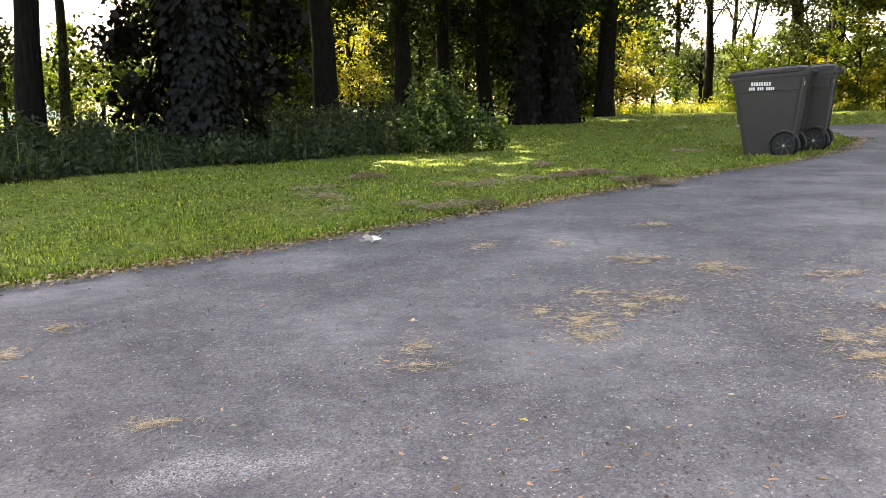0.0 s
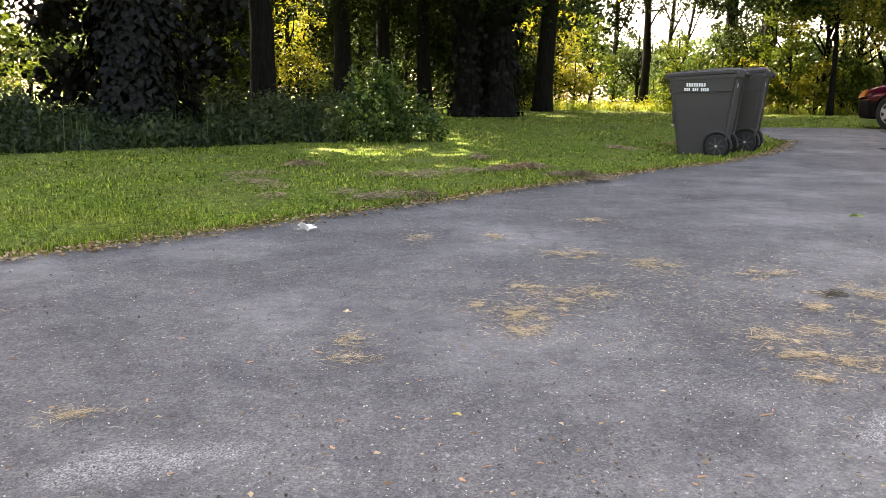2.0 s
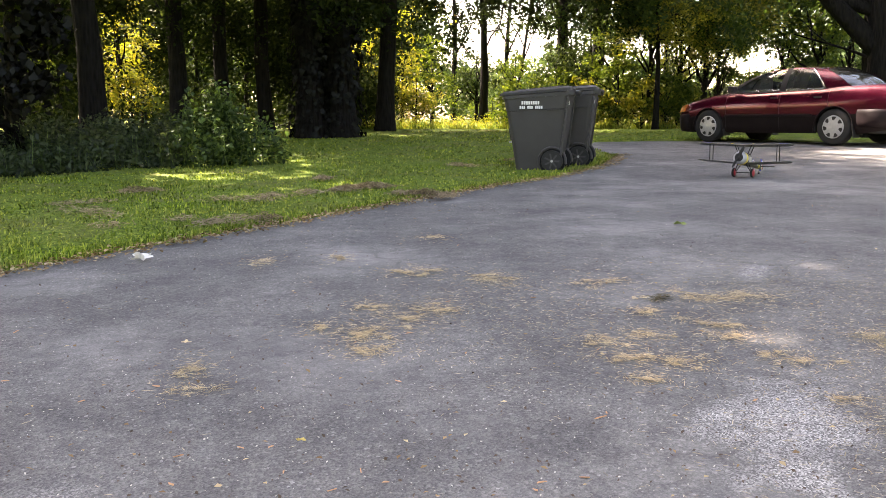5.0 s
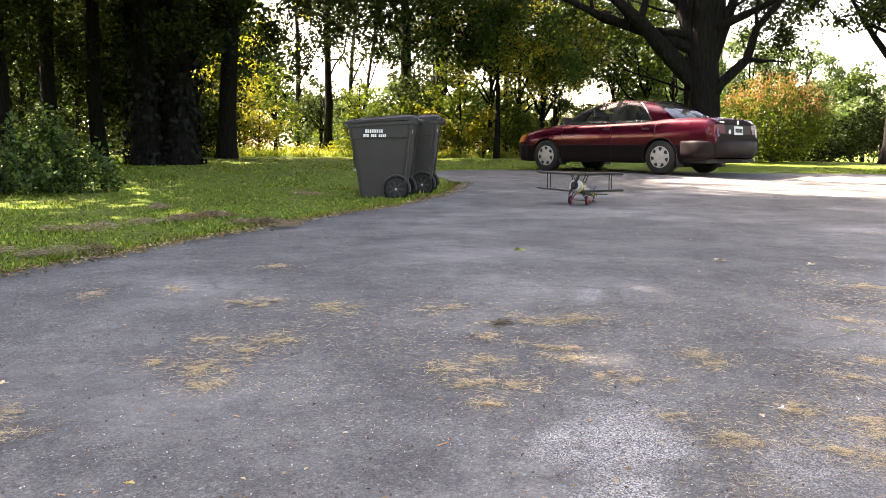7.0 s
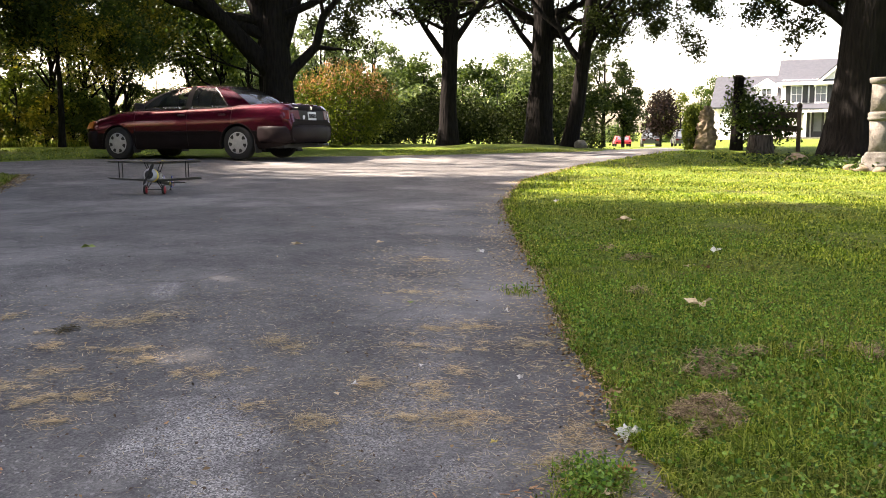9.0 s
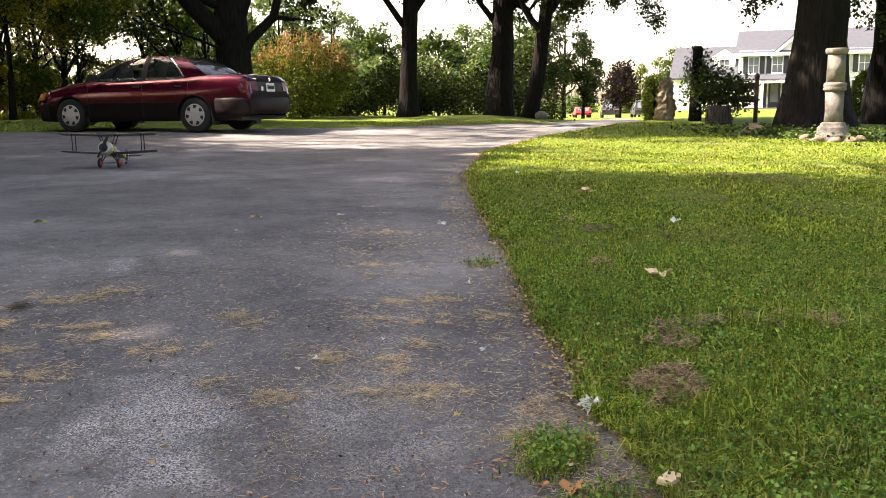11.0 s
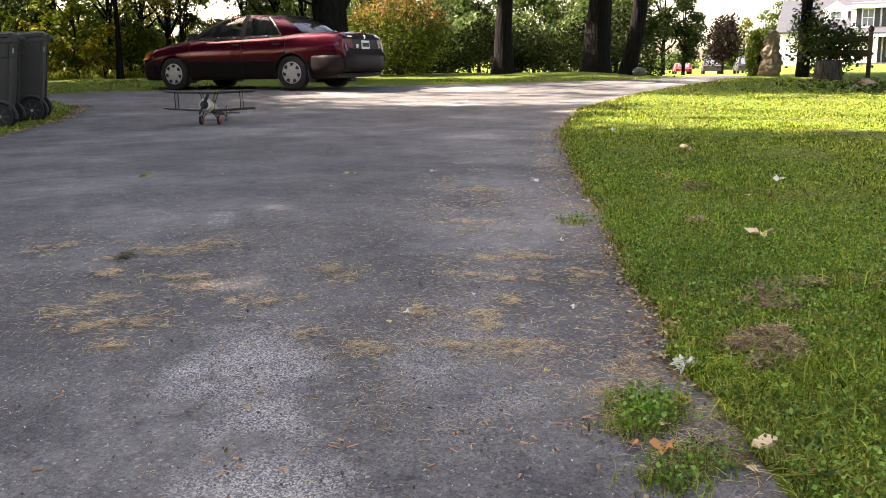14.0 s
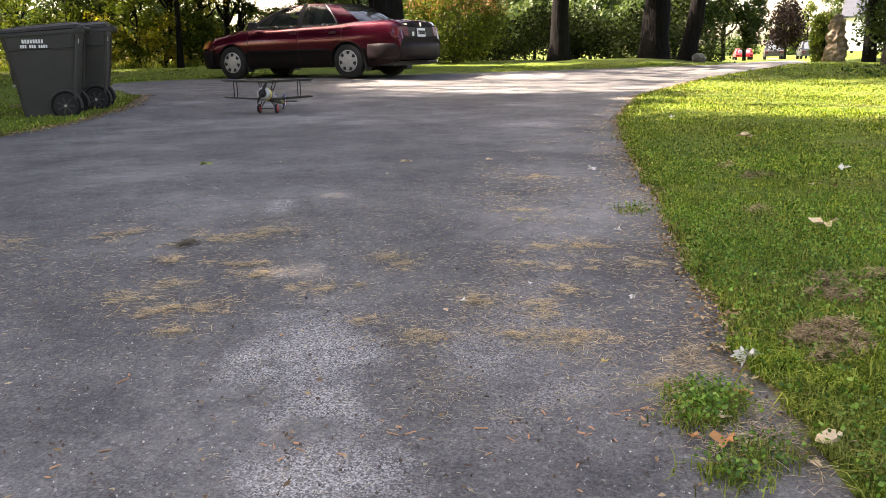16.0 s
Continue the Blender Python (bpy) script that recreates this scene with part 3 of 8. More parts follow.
def build_woods():
    # trunks of the wood behind the lawn
    rows = [(-24.4, 15, 0.42, 15, 0.05, 11), (-22.4, 22, 0.24, 14, 0.0, 12), (-7.3, 18, 0.5, 17, -0.12, 13), (-2.4, 21, 0.4, 16, 0.0, 14), (0.2, 22, 0.36, 16, 0.05, 15),
            (2.8, 22, 0.36, 17, -0.08, 16), (10.2, 24, 0.47, 18, 0.14, 17), (-11.5, 23, 0.3, 15, 0.0, 18), (-30, 12.5, 0.45, 16, 0.0, 40), (-38, 10, 0.4, 15, 0, 41)]
    for az, r, d, h, ln, seed in rows:
        low = [(0.3, -0.6, 4.8, 1.6, 1.4, 0.9, 26)] if seed in (13, 15, 17) else []
        tree("forest_tree", "tall tree standing in the shady wood, bark coloured dark for shade", az, r, d, h, M_BARK, M_LEAF_DARK, (ln, 0), high_crown(2.6, 9.5, 460, 2.4, seed, 5) + low,
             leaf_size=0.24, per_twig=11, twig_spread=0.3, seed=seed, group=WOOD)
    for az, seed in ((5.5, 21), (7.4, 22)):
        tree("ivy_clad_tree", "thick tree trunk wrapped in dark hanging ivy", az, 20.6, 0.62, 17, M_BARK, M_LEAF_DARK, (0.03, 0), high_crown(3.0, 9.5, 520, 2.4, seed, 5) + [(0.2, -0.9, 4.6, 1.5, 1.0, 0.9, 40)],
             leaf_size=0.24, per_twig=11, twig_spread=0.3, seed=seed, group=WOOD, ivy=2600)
    # the great ivy tree at the edge of the undergrowth
    rng = np.random.default_rng(31)
    x, y = polar(-15.0, 13.6)
    root = empty("ivy_clad_tree", pose(x, y, gz(x, y)), "massive trunk buried in broad dark ivy leaves above the undergrowth", "tree", WOOD)
    zs = [-0.2, 0, 0.4, 1, 2, 3, 4.5, 6.5, 9, 13]
    v, f = tube([(0.05 * math.sin(z), 0, z) for z in zs], [0.62, 0.52, 0.42, 0.38, 0.36, 0.34, 0.32, 0.28, 0.2, 0.08], 16, 0.2, 5)
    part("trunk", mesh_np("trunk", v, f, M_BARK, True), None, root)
    n = 9500
    a, zz = rng.uniform(0, 2 * np.pi, n), rng.uniform(0, 1, n) ** 0.9 * 5.2
    rr = 0.42 + 0.16 * np.sin(zz * 2.1 + 2 * np.sin(a * 2)) + np.abs(rng.normal(0, 0.13, n)) + 0.16 * smooth(1.0, 0.0, zz)
    c = np.stack([rr * np.cos(a), rr * np.sin(a), zz], 1)
    part("ivy", mesh_np("ivy", *hung_leaves(c, np.stack([np.cos(a), np.sin(a), 0 * a + 0.25], 1), 0.115, rng), M_LEAF_IVY), None, root, "layered ivy leaves, darkened for shade")
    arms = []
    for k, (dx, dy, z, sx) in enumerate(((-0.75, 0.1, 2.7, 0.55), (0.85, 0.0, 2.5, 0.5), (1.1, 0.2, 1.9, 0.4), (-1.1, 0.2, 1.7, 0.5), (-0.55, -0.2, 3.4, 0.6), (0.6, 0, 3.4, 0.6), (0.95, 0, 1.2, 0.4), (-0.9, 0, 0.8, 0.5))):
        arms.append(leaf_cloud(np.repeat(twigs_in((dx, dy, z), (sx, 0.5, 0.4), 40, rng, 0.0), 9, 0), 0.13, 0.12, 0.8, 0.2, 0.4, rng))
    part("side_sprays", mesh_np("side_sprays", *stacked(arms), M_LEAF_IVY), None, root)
    part("crown", mesh_np("crown", *leaf_cloud(np.repeat(gaps(twigs_in((0.5, 0, 8.5), (4.0, 3.4, 2.4), 520, rng) + np.array([x, y, 0])) - np.array([x, y, 0]), 11, 0), 0.24, 0.3, rng=rng), M_LEAF_DARK), None, root)

    # slim trees beyond the lawn, seen against the sky
    for az, r, d, ln, seed in ((16.4, 32, 0.3, 0.05, 51), (17.7, 36, 0.2, 0.25, 52), (18.6, 38, 0.16, 0.4, 53), (21.4, 31, 0.42, -0.1, 54), (14.6, 34, 0.22, 0, 55), (27.5, 38, 0.25, 0.1, 57)):
        x, y = polar(az, r)
        blobs = [(RNG.normal(0, 1.6), RNG.normal(0, 0.8), 5.0 + k * 0.9, 1.7, 1.2, 0.7, 24) for k in range(5)] + [(RNG.normal(0, 1.2), 0, 3.9, 1.3, 0.9, 0.5, 16)]
        tree("slender_tree", "slim dark tree with thin foliage against the sky", az, r, d, 13, M_BARK, M_LEAF_DARK if seed != 55 else M_LEAF_GOLD, (ln, 0), blobs, leaf_size=0.11, per_twig=18, twig_spread=0.17, seed=seed,
             limbs=((2.6, 1.2, -0.3, 5.2, 0.035), (3.2, -1.1, 0.2, 5.8, 0.03)), group="slim trees against the sky", sun_gaps=False)
    # dense dark tree behind the bins
    tree("maple_tree", "dense dark-leaved tree behind the bins", 23.4, 33, 0.55, 13, M_BARK, M_LEAF_DARK, (0.05, 0),
         [(0.4, 0, 4.8, 2.6, 2.0, 1.1, 90), (-1.6, 0, 6.2, 2.2, 2.0, 1.2, 70), (1.8, 0.4, 6.6, 2.4, 2, 1.2, 70), (0, 0, 8.0, 3, 2.6, 1.4, 90)], leaf_size=0.13, per_twig=26, twig_spread=0.2, seed=61, sun_gaps=False)
    # small tree by the gap in front of the car
    tree("young_tree", "young yellow-green tree beside the parked car", 29.8, 29, 0.22, 8, M_BARK, M_LEAF_MID, (0.05, 0),
         [(0.1, 0, 3.2, 1.6, 1.3, 0.8, 60), (-1.2, -0.4, 4.3, 1.7, 1.3, 0.9, 60), (1.3, 0, 4.6, 1.8, 1.3, 1.0, 60), (0, 0, 6.0, 2.4, 2, 1.2, 80)],
         limbs=((1.2, 0.9, 0, 2.4, 0.06), (1.3, -0.8, 0.1, 2.6, 0.06)), leaf_size=0.12, per_twig=22, twig_spread=0.17, seed=63, sun_gaps=False)
    tree("locust_tree", "golden-green tree with layered drooping sprays", 27.0, 25.5, 0.16, 6, M_BARK, M_LEAF_GOLD, (0, 0),
         [(-0.4, -0.2, 2.5, 1.3, 0.8, 0.25, 40), (0.5, 0, 3.1, 1.4, 0.8, 0.3, 40), (-0.7, 0, 3.6, 1.5, 0.9, 0.3, 40), (0.4, 0, 4.3, 1.5, 0.9, 0.35, 40)], leaf_size=0.1, per_twig=24, twig_spread=0.13, seed=64, sun_gaps=False)
    tree("maple_tree", "leafy green tree arching beside the great oak", 38.8, 28, 0.3, 12, M_BARK, M_LEAF_MID, (0, 0),
         [(-1.9, 1.5, 4.4, 2.2, 1.6, 0.9, 110), (-3.4, 2.2, 5.4, 2.2, 2, 1.2, 100), (-1, 1, 6.2, 2.2, 2, 1.2, 90), (-1, 0, 8.0, 3.0, 2.5, 1.5, 110)], leaf_size=0.12, per_twig=20, twig_spread=0.18, seed=65)

    # great oak behind the car
    az = 39.6
    rx, ry = math.cos(radians(az)), -math.sin(radians(az))
    def side(s, d=0.0):
        return s * rx + d * math.sin(radians(az)), s * ry + d * math.cos(radians(az))
    limbs = []
    for fz, s, d, z, th in ((1.75, -2.6, -0.6, 4.4, 0.26), (1.9, -0.9, 0.3, 5.2, 0.3), (2.1, 0.35, 0.3, 5.6, 0.28), (1.25, 2.0, -0.3, 4.3, 0.15), (2.0, 1.0, 0.2, 5.0, 0.18), (2.6, -4.2, -0.4, 4.2, 0.15), (1.6, -1.9, 0.5, 2.3, 0.04)):
        limbs.append((fz, *side(s, d), z, th))
    blobs = []
    for s, d, z, a, c, n in ((-4.4, -0.5, 4.2, 1.5, 0.45, 40), (2.6, -0.4, 4.3, 1.3, 0.5, 36), (0.2, 0.5, 5.6, 3.2, 0.8, 90), (-3.0, 0, 5.6, 2.6, 0.8, 90), (3.4, 0, 5.8, 2.2, 0.9, 80), (0, -1, 8.0, 4.2, 1.8, 170), (-3.6, -2, 8.5, 3.2, 1.6, 130), (3.6, -2, 8.5, 3.0, 1.6, 120)):
        blobs.append((*side(s, d), z, a, a * 0.8, c, n))
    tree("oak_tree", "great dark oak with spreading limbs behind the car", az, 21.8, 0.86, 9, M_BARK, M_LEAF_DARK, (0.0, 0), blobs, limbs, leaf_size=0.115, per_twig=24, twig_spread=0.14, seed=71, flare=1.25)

    # three trees at the far side of the turning place
    for az, r, d, ln, seed in ((50.1, 24.5, 0.5, 0.12, 81), (55.8, 25.5, 0.72, 0.1, 82), (57.7, 24.6, 0.42, 0.62, 83)):
        rx, ry = math.cos(radians(az)), -math.sin(radians(az))
        blobs = []
        rg = np.random.default_rng(seed)
        for k in range(9):
            s, z = rg.uniform(-3.2, 3.2), rg.uniform(3.5, 4.9)
            blobs.append((s * rx, s * ry, z, 1.1, 0.9, 0.32, 18))
        blobs += [(0, 0, 6.2, 3.4, 3.0, 1.0, 110), (rx, ry, 8.5, 3.8, 3.4, 1.6, 150)]
        tree("roadside_tree", "dark tree with hanging leafy boughs beside the drive", az, r, d, 13, M_BARK, M_LEAF_DARK, (ln * rx, ln * ry), blobs,
             ((2.2, -1.4 * rx, -1.4 * ry, 4.4, 0.1), (2.6, 1.5 * rx, 1.5 * ry, 4.6, 0.1)), leaf_size=0.115, per_twig=22, twig_spread=0.13, seed=seed, group="trees at the end of the drive")
    # great tree beside the stone column
    rx, ry = math.cos(radians(74.3)), -math.sin(radians(74.3))
    tree("oak_tree", "very thick oak beside the stone column, bark coloured dark for shade", 74.5, 19.2, 1.2, 12, M_BARK, M_LEAF_DARK, (0.12 * rx, 0.12 * ry),
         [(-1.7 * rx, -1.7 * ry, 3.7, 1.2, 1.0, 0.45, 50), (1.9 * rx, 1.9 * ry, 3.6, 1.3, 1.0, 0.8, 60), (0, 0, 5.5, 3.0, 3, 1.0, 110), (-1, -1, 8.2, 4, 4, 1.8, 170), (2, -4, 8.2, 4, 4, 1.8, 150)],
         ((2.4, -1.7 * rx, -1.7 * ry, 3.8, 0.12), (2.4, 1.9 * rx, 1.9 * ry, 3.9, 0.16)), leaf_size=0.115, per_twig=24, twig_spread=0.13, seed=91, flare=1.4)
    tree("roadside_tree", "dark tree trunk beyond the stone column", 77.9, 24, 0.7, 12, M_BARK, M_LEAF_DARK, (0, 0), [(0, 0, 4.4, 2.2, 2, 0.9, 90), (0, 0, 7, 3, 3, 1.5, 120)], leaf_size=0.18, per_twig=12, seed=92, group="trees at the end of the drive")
    # unseen tall trees added to shade the lawn and the drive, one great high crown each
    rg = np.random.default_rng(99)
    for az, r, x0, x1, y0, y1, d, seed in ((-34, 14, -18, -9, 12, 21, 0.55, 201), (-37, 20, -18, -9, 20, 30, 0.55, 202), (-2.4, 24.5, -9, -1, 9, 21.5, 0.3, 204), (-7.3, 20.5, -9, -1, 21, 30, 0.35, 205),
                                        (6.4, 23, -1, 7, 11, 22, 0.4, 203), (2.8, 24.5, -1, 7, 22, 30, 0.28, 209), (39.7, 25, 7, 17, 16, 27, 0.45, 206), (115, 12, 4, 14, -8, 0.5, 0.6, 210), (74.6, 22.5, 17, 27, 6, 16, 0.6, 207), (55.8, 28, 12, 18, 9, 15, 0.45, 208)):
        bx, by = polar(az, r)
        blobs = []
        for gx in np.arange(x0 + 0.8, x1, 2.3):
            for gy in np.arange(y0 + 0.8, y1, 2.3):
                blobs.append((gx - bx + rg.normal(0, 0.4), gy - by + rg.normal(0, 0.4), rg.uniform(8.5, 14), 1.9, 1.9, 0.9, 60))
        if seed == 204:
            blobs += [(px_ - bx, py_ - by, 11.0, 1.6, 1.6, 0.8, 60) for px_, py_ in ((-4.8, 15.6), (-3.6, 17.0), (-4.4, 18.2), (-2.9, 16.0), (-1.2, 13.6), (-0.2, 14.6), (-3.6, 11.2), (-3.0, 10.4), (-3.4, 10.8))]
        tree("added_shade_tree", "unseen tall tree added for its broad high crown to shade the drive", az, r, d, 13, M_BARK, M_LEAF_DARK, (0, 0), blobs, leaf_size=0.40, per_twig=12, twig_spread=0.3, seed=seed, group=WOOD)


build_woods()


# ---- far foliage ----
def blade_field(name, label, x, y, height, width, mat, bend=0.5, rng=RNG, base=0.0, category="grass", widen=0.0):
    """Bent blades of grass, three triangles each."""
    n = len(x)
    az, h = rng.uniform(0, 2 * np.pi, n), height * rng.uniform(0.45, 1.3, n) * (1 + 0.35 * np.sin(x * 17 + 2 * np.sin(y * 13)) * np.sin(y * 19 + x * 5))
    w = width * rng.uniform(0.6, 1.3, n) + widen * np.hypot(x, y)
    z = ground_z(x, y) + base
    lean = np.abs(rng.normal(0, bend, n)) * h
    dx, dy = np.cos(az), np.sin(az)
    sx, sy = -dy * w / 2, dx * w / 2
    mx, my, mz = x + dx * lean * 0.35, y + dy * lean * 0.35, z + h * 0.6
    tx, ty, tz = x + dx * lean * 1.1, y + dy * lean * 1.1, z + h * np.clip(1.05 - 0.3 * lean / h, 0.4, 1)
    v = np.stack([np.stack([x - sx, y - sy, z - 0.01], 1), np.stack([x + sx, y + sy, z - 0.01], 1), np.stack([mx + sx * 0.8, my + sy * 0.8, mz], 1), np.stack([mx - sx * 0.8, my - sy * 0.8, mz], 1), np.stack([tx, ty, tz], 1)], 1).reshape(-1, 3)
    i = np.arange(n)[:, None] * 5
    f = np.concatenate([i + np.array([[0, 1, 2]]), i + np.array([[0, 2, 3]]), i + np.array([[3, 2, 4]])], 0)
    return tagged(part(name, mesh_np(name, v, f, mat), None), label, category, kind="stuff")


def foliage(name, label, az0, az1, r0, r1, low, top, twigs, leaf, size, per=9, spread=0.4, seed=5, waver=1.0, kind="stuff", thin=0.0, category="woodland", clump=1.0, over_lawn=False, lit=(0, 1, 3, 4, 6), flat=0.55, holes=None):
    """A mass of far leaves between two bearings: clumps of twigs of leaves, with an uneven top and gaps."""
    rng = np.random.default_rng(seed)
    m = max(1, twigs // 36)
    az, r, u = (np.repeat(rng.uniform(a, b, m), 36) for a, b in ((az0, az1), (r0, r1), (0, 1)))
    twigs = len(az)
    off = rng.normal(0, 1, (twigs, 3))
    off *= (rng.uniform(0, 1, twigs) ** 0.4 * np.repeat(rng.uniform(0.6, 1.25, m), 36) / np.linalg.norm(off, axis=1))[:, None] * clump
    az, r, u = az + np.degrees(off[:, 0] * 1.1 / r), r + off[:, 1], np.clip(u + off[:, 2] * flat / max(top - low, 0.5), -0.05, 1.1)
    roof = top * (1 + 0.28 * waver * np.sin(az * 0.9 + seed) + 0.2 * waver * np.sin(az * 2.3 + 2 * seed) + 0.12 * waver * np.sin(az * 5.7))
    low = low + min(1.0, max(low, 0) / 3) * (0.45 * np.sin(az * 1.1 + seed) + 0.35 * np.sin(az * 2.7 + 2 * seed) + 0.2 * np.sin(az * 6.1))
    z = low + (roof - low) * np.sign(u) * np.abs(u) ** 0.9
    x, y = r * np.sin(np.radians(az)), r * np.cos(np.radians(az))
    if thin:
        hole = np.sin(az * 1.9 + z * 1.3 + seed) * np.sin(az * 3.7 - z * 1.7 + r * 0.3) + 0.5 * np.sin(az * 7 + z * 3.1)
        k = hole > thin - 1
        x, y, z = x[k], y[k], z[k]
    c = np.stack([x, y, ground_z(x, y) + z], 1)
    if r1 < 50 and az0 >= 9 and lit:
        c = gaps(c, 0.02, rng, lit)
    elif over_lawn:
        c = gaps(c, 0.03, rng, (2, 5))
    if r0 > 13:
        c = sky_windows(c, rng)
    if holes:
        c = sky_windows(c, rng, holes)
    me = mesh_np(name, *leaf_cloud(np.repeat(c, per, 0), size, spread, 0.6, 0.35, 0.2, rng), leaf)
    return tagged(part(name, me, None), label, category, kind=kind)


def far_tree(name, label, az, r, height, width, leaf, seed, low=0.3, size=0.17, clumps=30, cover=1.5, group="", category="tree", point=0.45, holes=True):
    """A leafy tree or tall bush: a trunk, and a crown of separate rounded clumps, each a shell of leaves, lit above and dark below."""
    rng = np.random.default_rng(seed)
    x, y = polar(az, r)
    z0 = gz(x, y)
    root = empty(name, pose(x, y, z0), label, category, group)
    d = rng.normal(0, 1, (clumps, 3))
    d *= (rng.uniform(0.25, 1, clumps) ** 0.5 / np.linalg.norm(d, axis=1))[:, None]
    t = (d[:, 2] + 1) / 2
    grow = 1 - point * np.clip(t - 0.35, 0, 1) ** 1.3 - 0.25 * np.clip(0.3 - t, 0, 1)
    c = np.stack([d[:, 0] * width * 0.42 * grow, d[:, 1] * width * 0.36 * grow, low + (height - low) * (0.1 + 0.82 * t)], 1)
    rc = np.minimum(width, (height - low) * 1.1) * rng.uniform(0.1, 0.19, clumps) * (1 - 0.35 * t)
    pts = []
    for k in range(clumps):
        n = int(cover * math.pi * rc[k] ** 2 / (size * size * 0.3)) + 12
        e = rng.normal(0, 1, (n, 3))
        e /= np.linalg.norm(e, axis=1)[:, None]
        e[:, 2] = np.where((e[:, 2] < -0.3) & (rng.uniform(0, 1, n) < 0.5), -e[:, 2], e[:, 2])
        knob = 1 + 0.3 * np.sin(e[:, 0] * 5 + k) * np.sin(e[:, 2] * 6 + 2 * k) + 0.2 * np.sin(e[:, 1] * 9 + k)
        pts.append(c[k] + e * (rc[k] * rng.uniform(0.5, 1.08, n) * knob)[:, None] * np.array([1.15, 1.0, 0.8]))
    p = np.concatenate(pts)
    if holes and r > 21:
        p = sky_windows(p + np.array([x, y, z0]), rng) - np.array([x, y, z0])
    part("crown", mesh_np("crown", *leaf_cloud(p, size, 0.03, 0.6, 0.4, 0.25, rng), leaf), None, root)
    girth = 0.018 * height + 0.02
    limbs = [tube([(0.006 * height * math.sin(3 * f), 0.02 * math.sin(5 * f), -0.2 + f * (height * 0.85 + 0.2)) for f in (k / 11 for k in range(12))], [girth * (1 - 0.9 * k / 11) for k in range(12)], 8)]
    for k in range(0, clumps, 3):
        f = float(np.clip((c[k][2] * 0.55 + 0.2) / (height * 0.85 + 0.2), 0.2, 0.85))
        foot = (0.006 * height * math.sin(3 * f), 0.02 * math.sin(5 * f), -0.2 + f * (height * 0.85 + 0.2))
        limbs.append(tube(crooked(foot, tuple(float(q) for q in c[k]), 5, 0.08, rng), [girth * 0.5, girth * 0.35, girth * 0.25, girth * 0.15, 0.006], 6))
    part("trunk", mesh_np("trunk", *limbs[0], M_BARK, True), None, root)
    tagged(part("branch", mesh_np("branch", *join(limbs[1:]), M_BARK, True), None, root), kind="stuff")
    return root


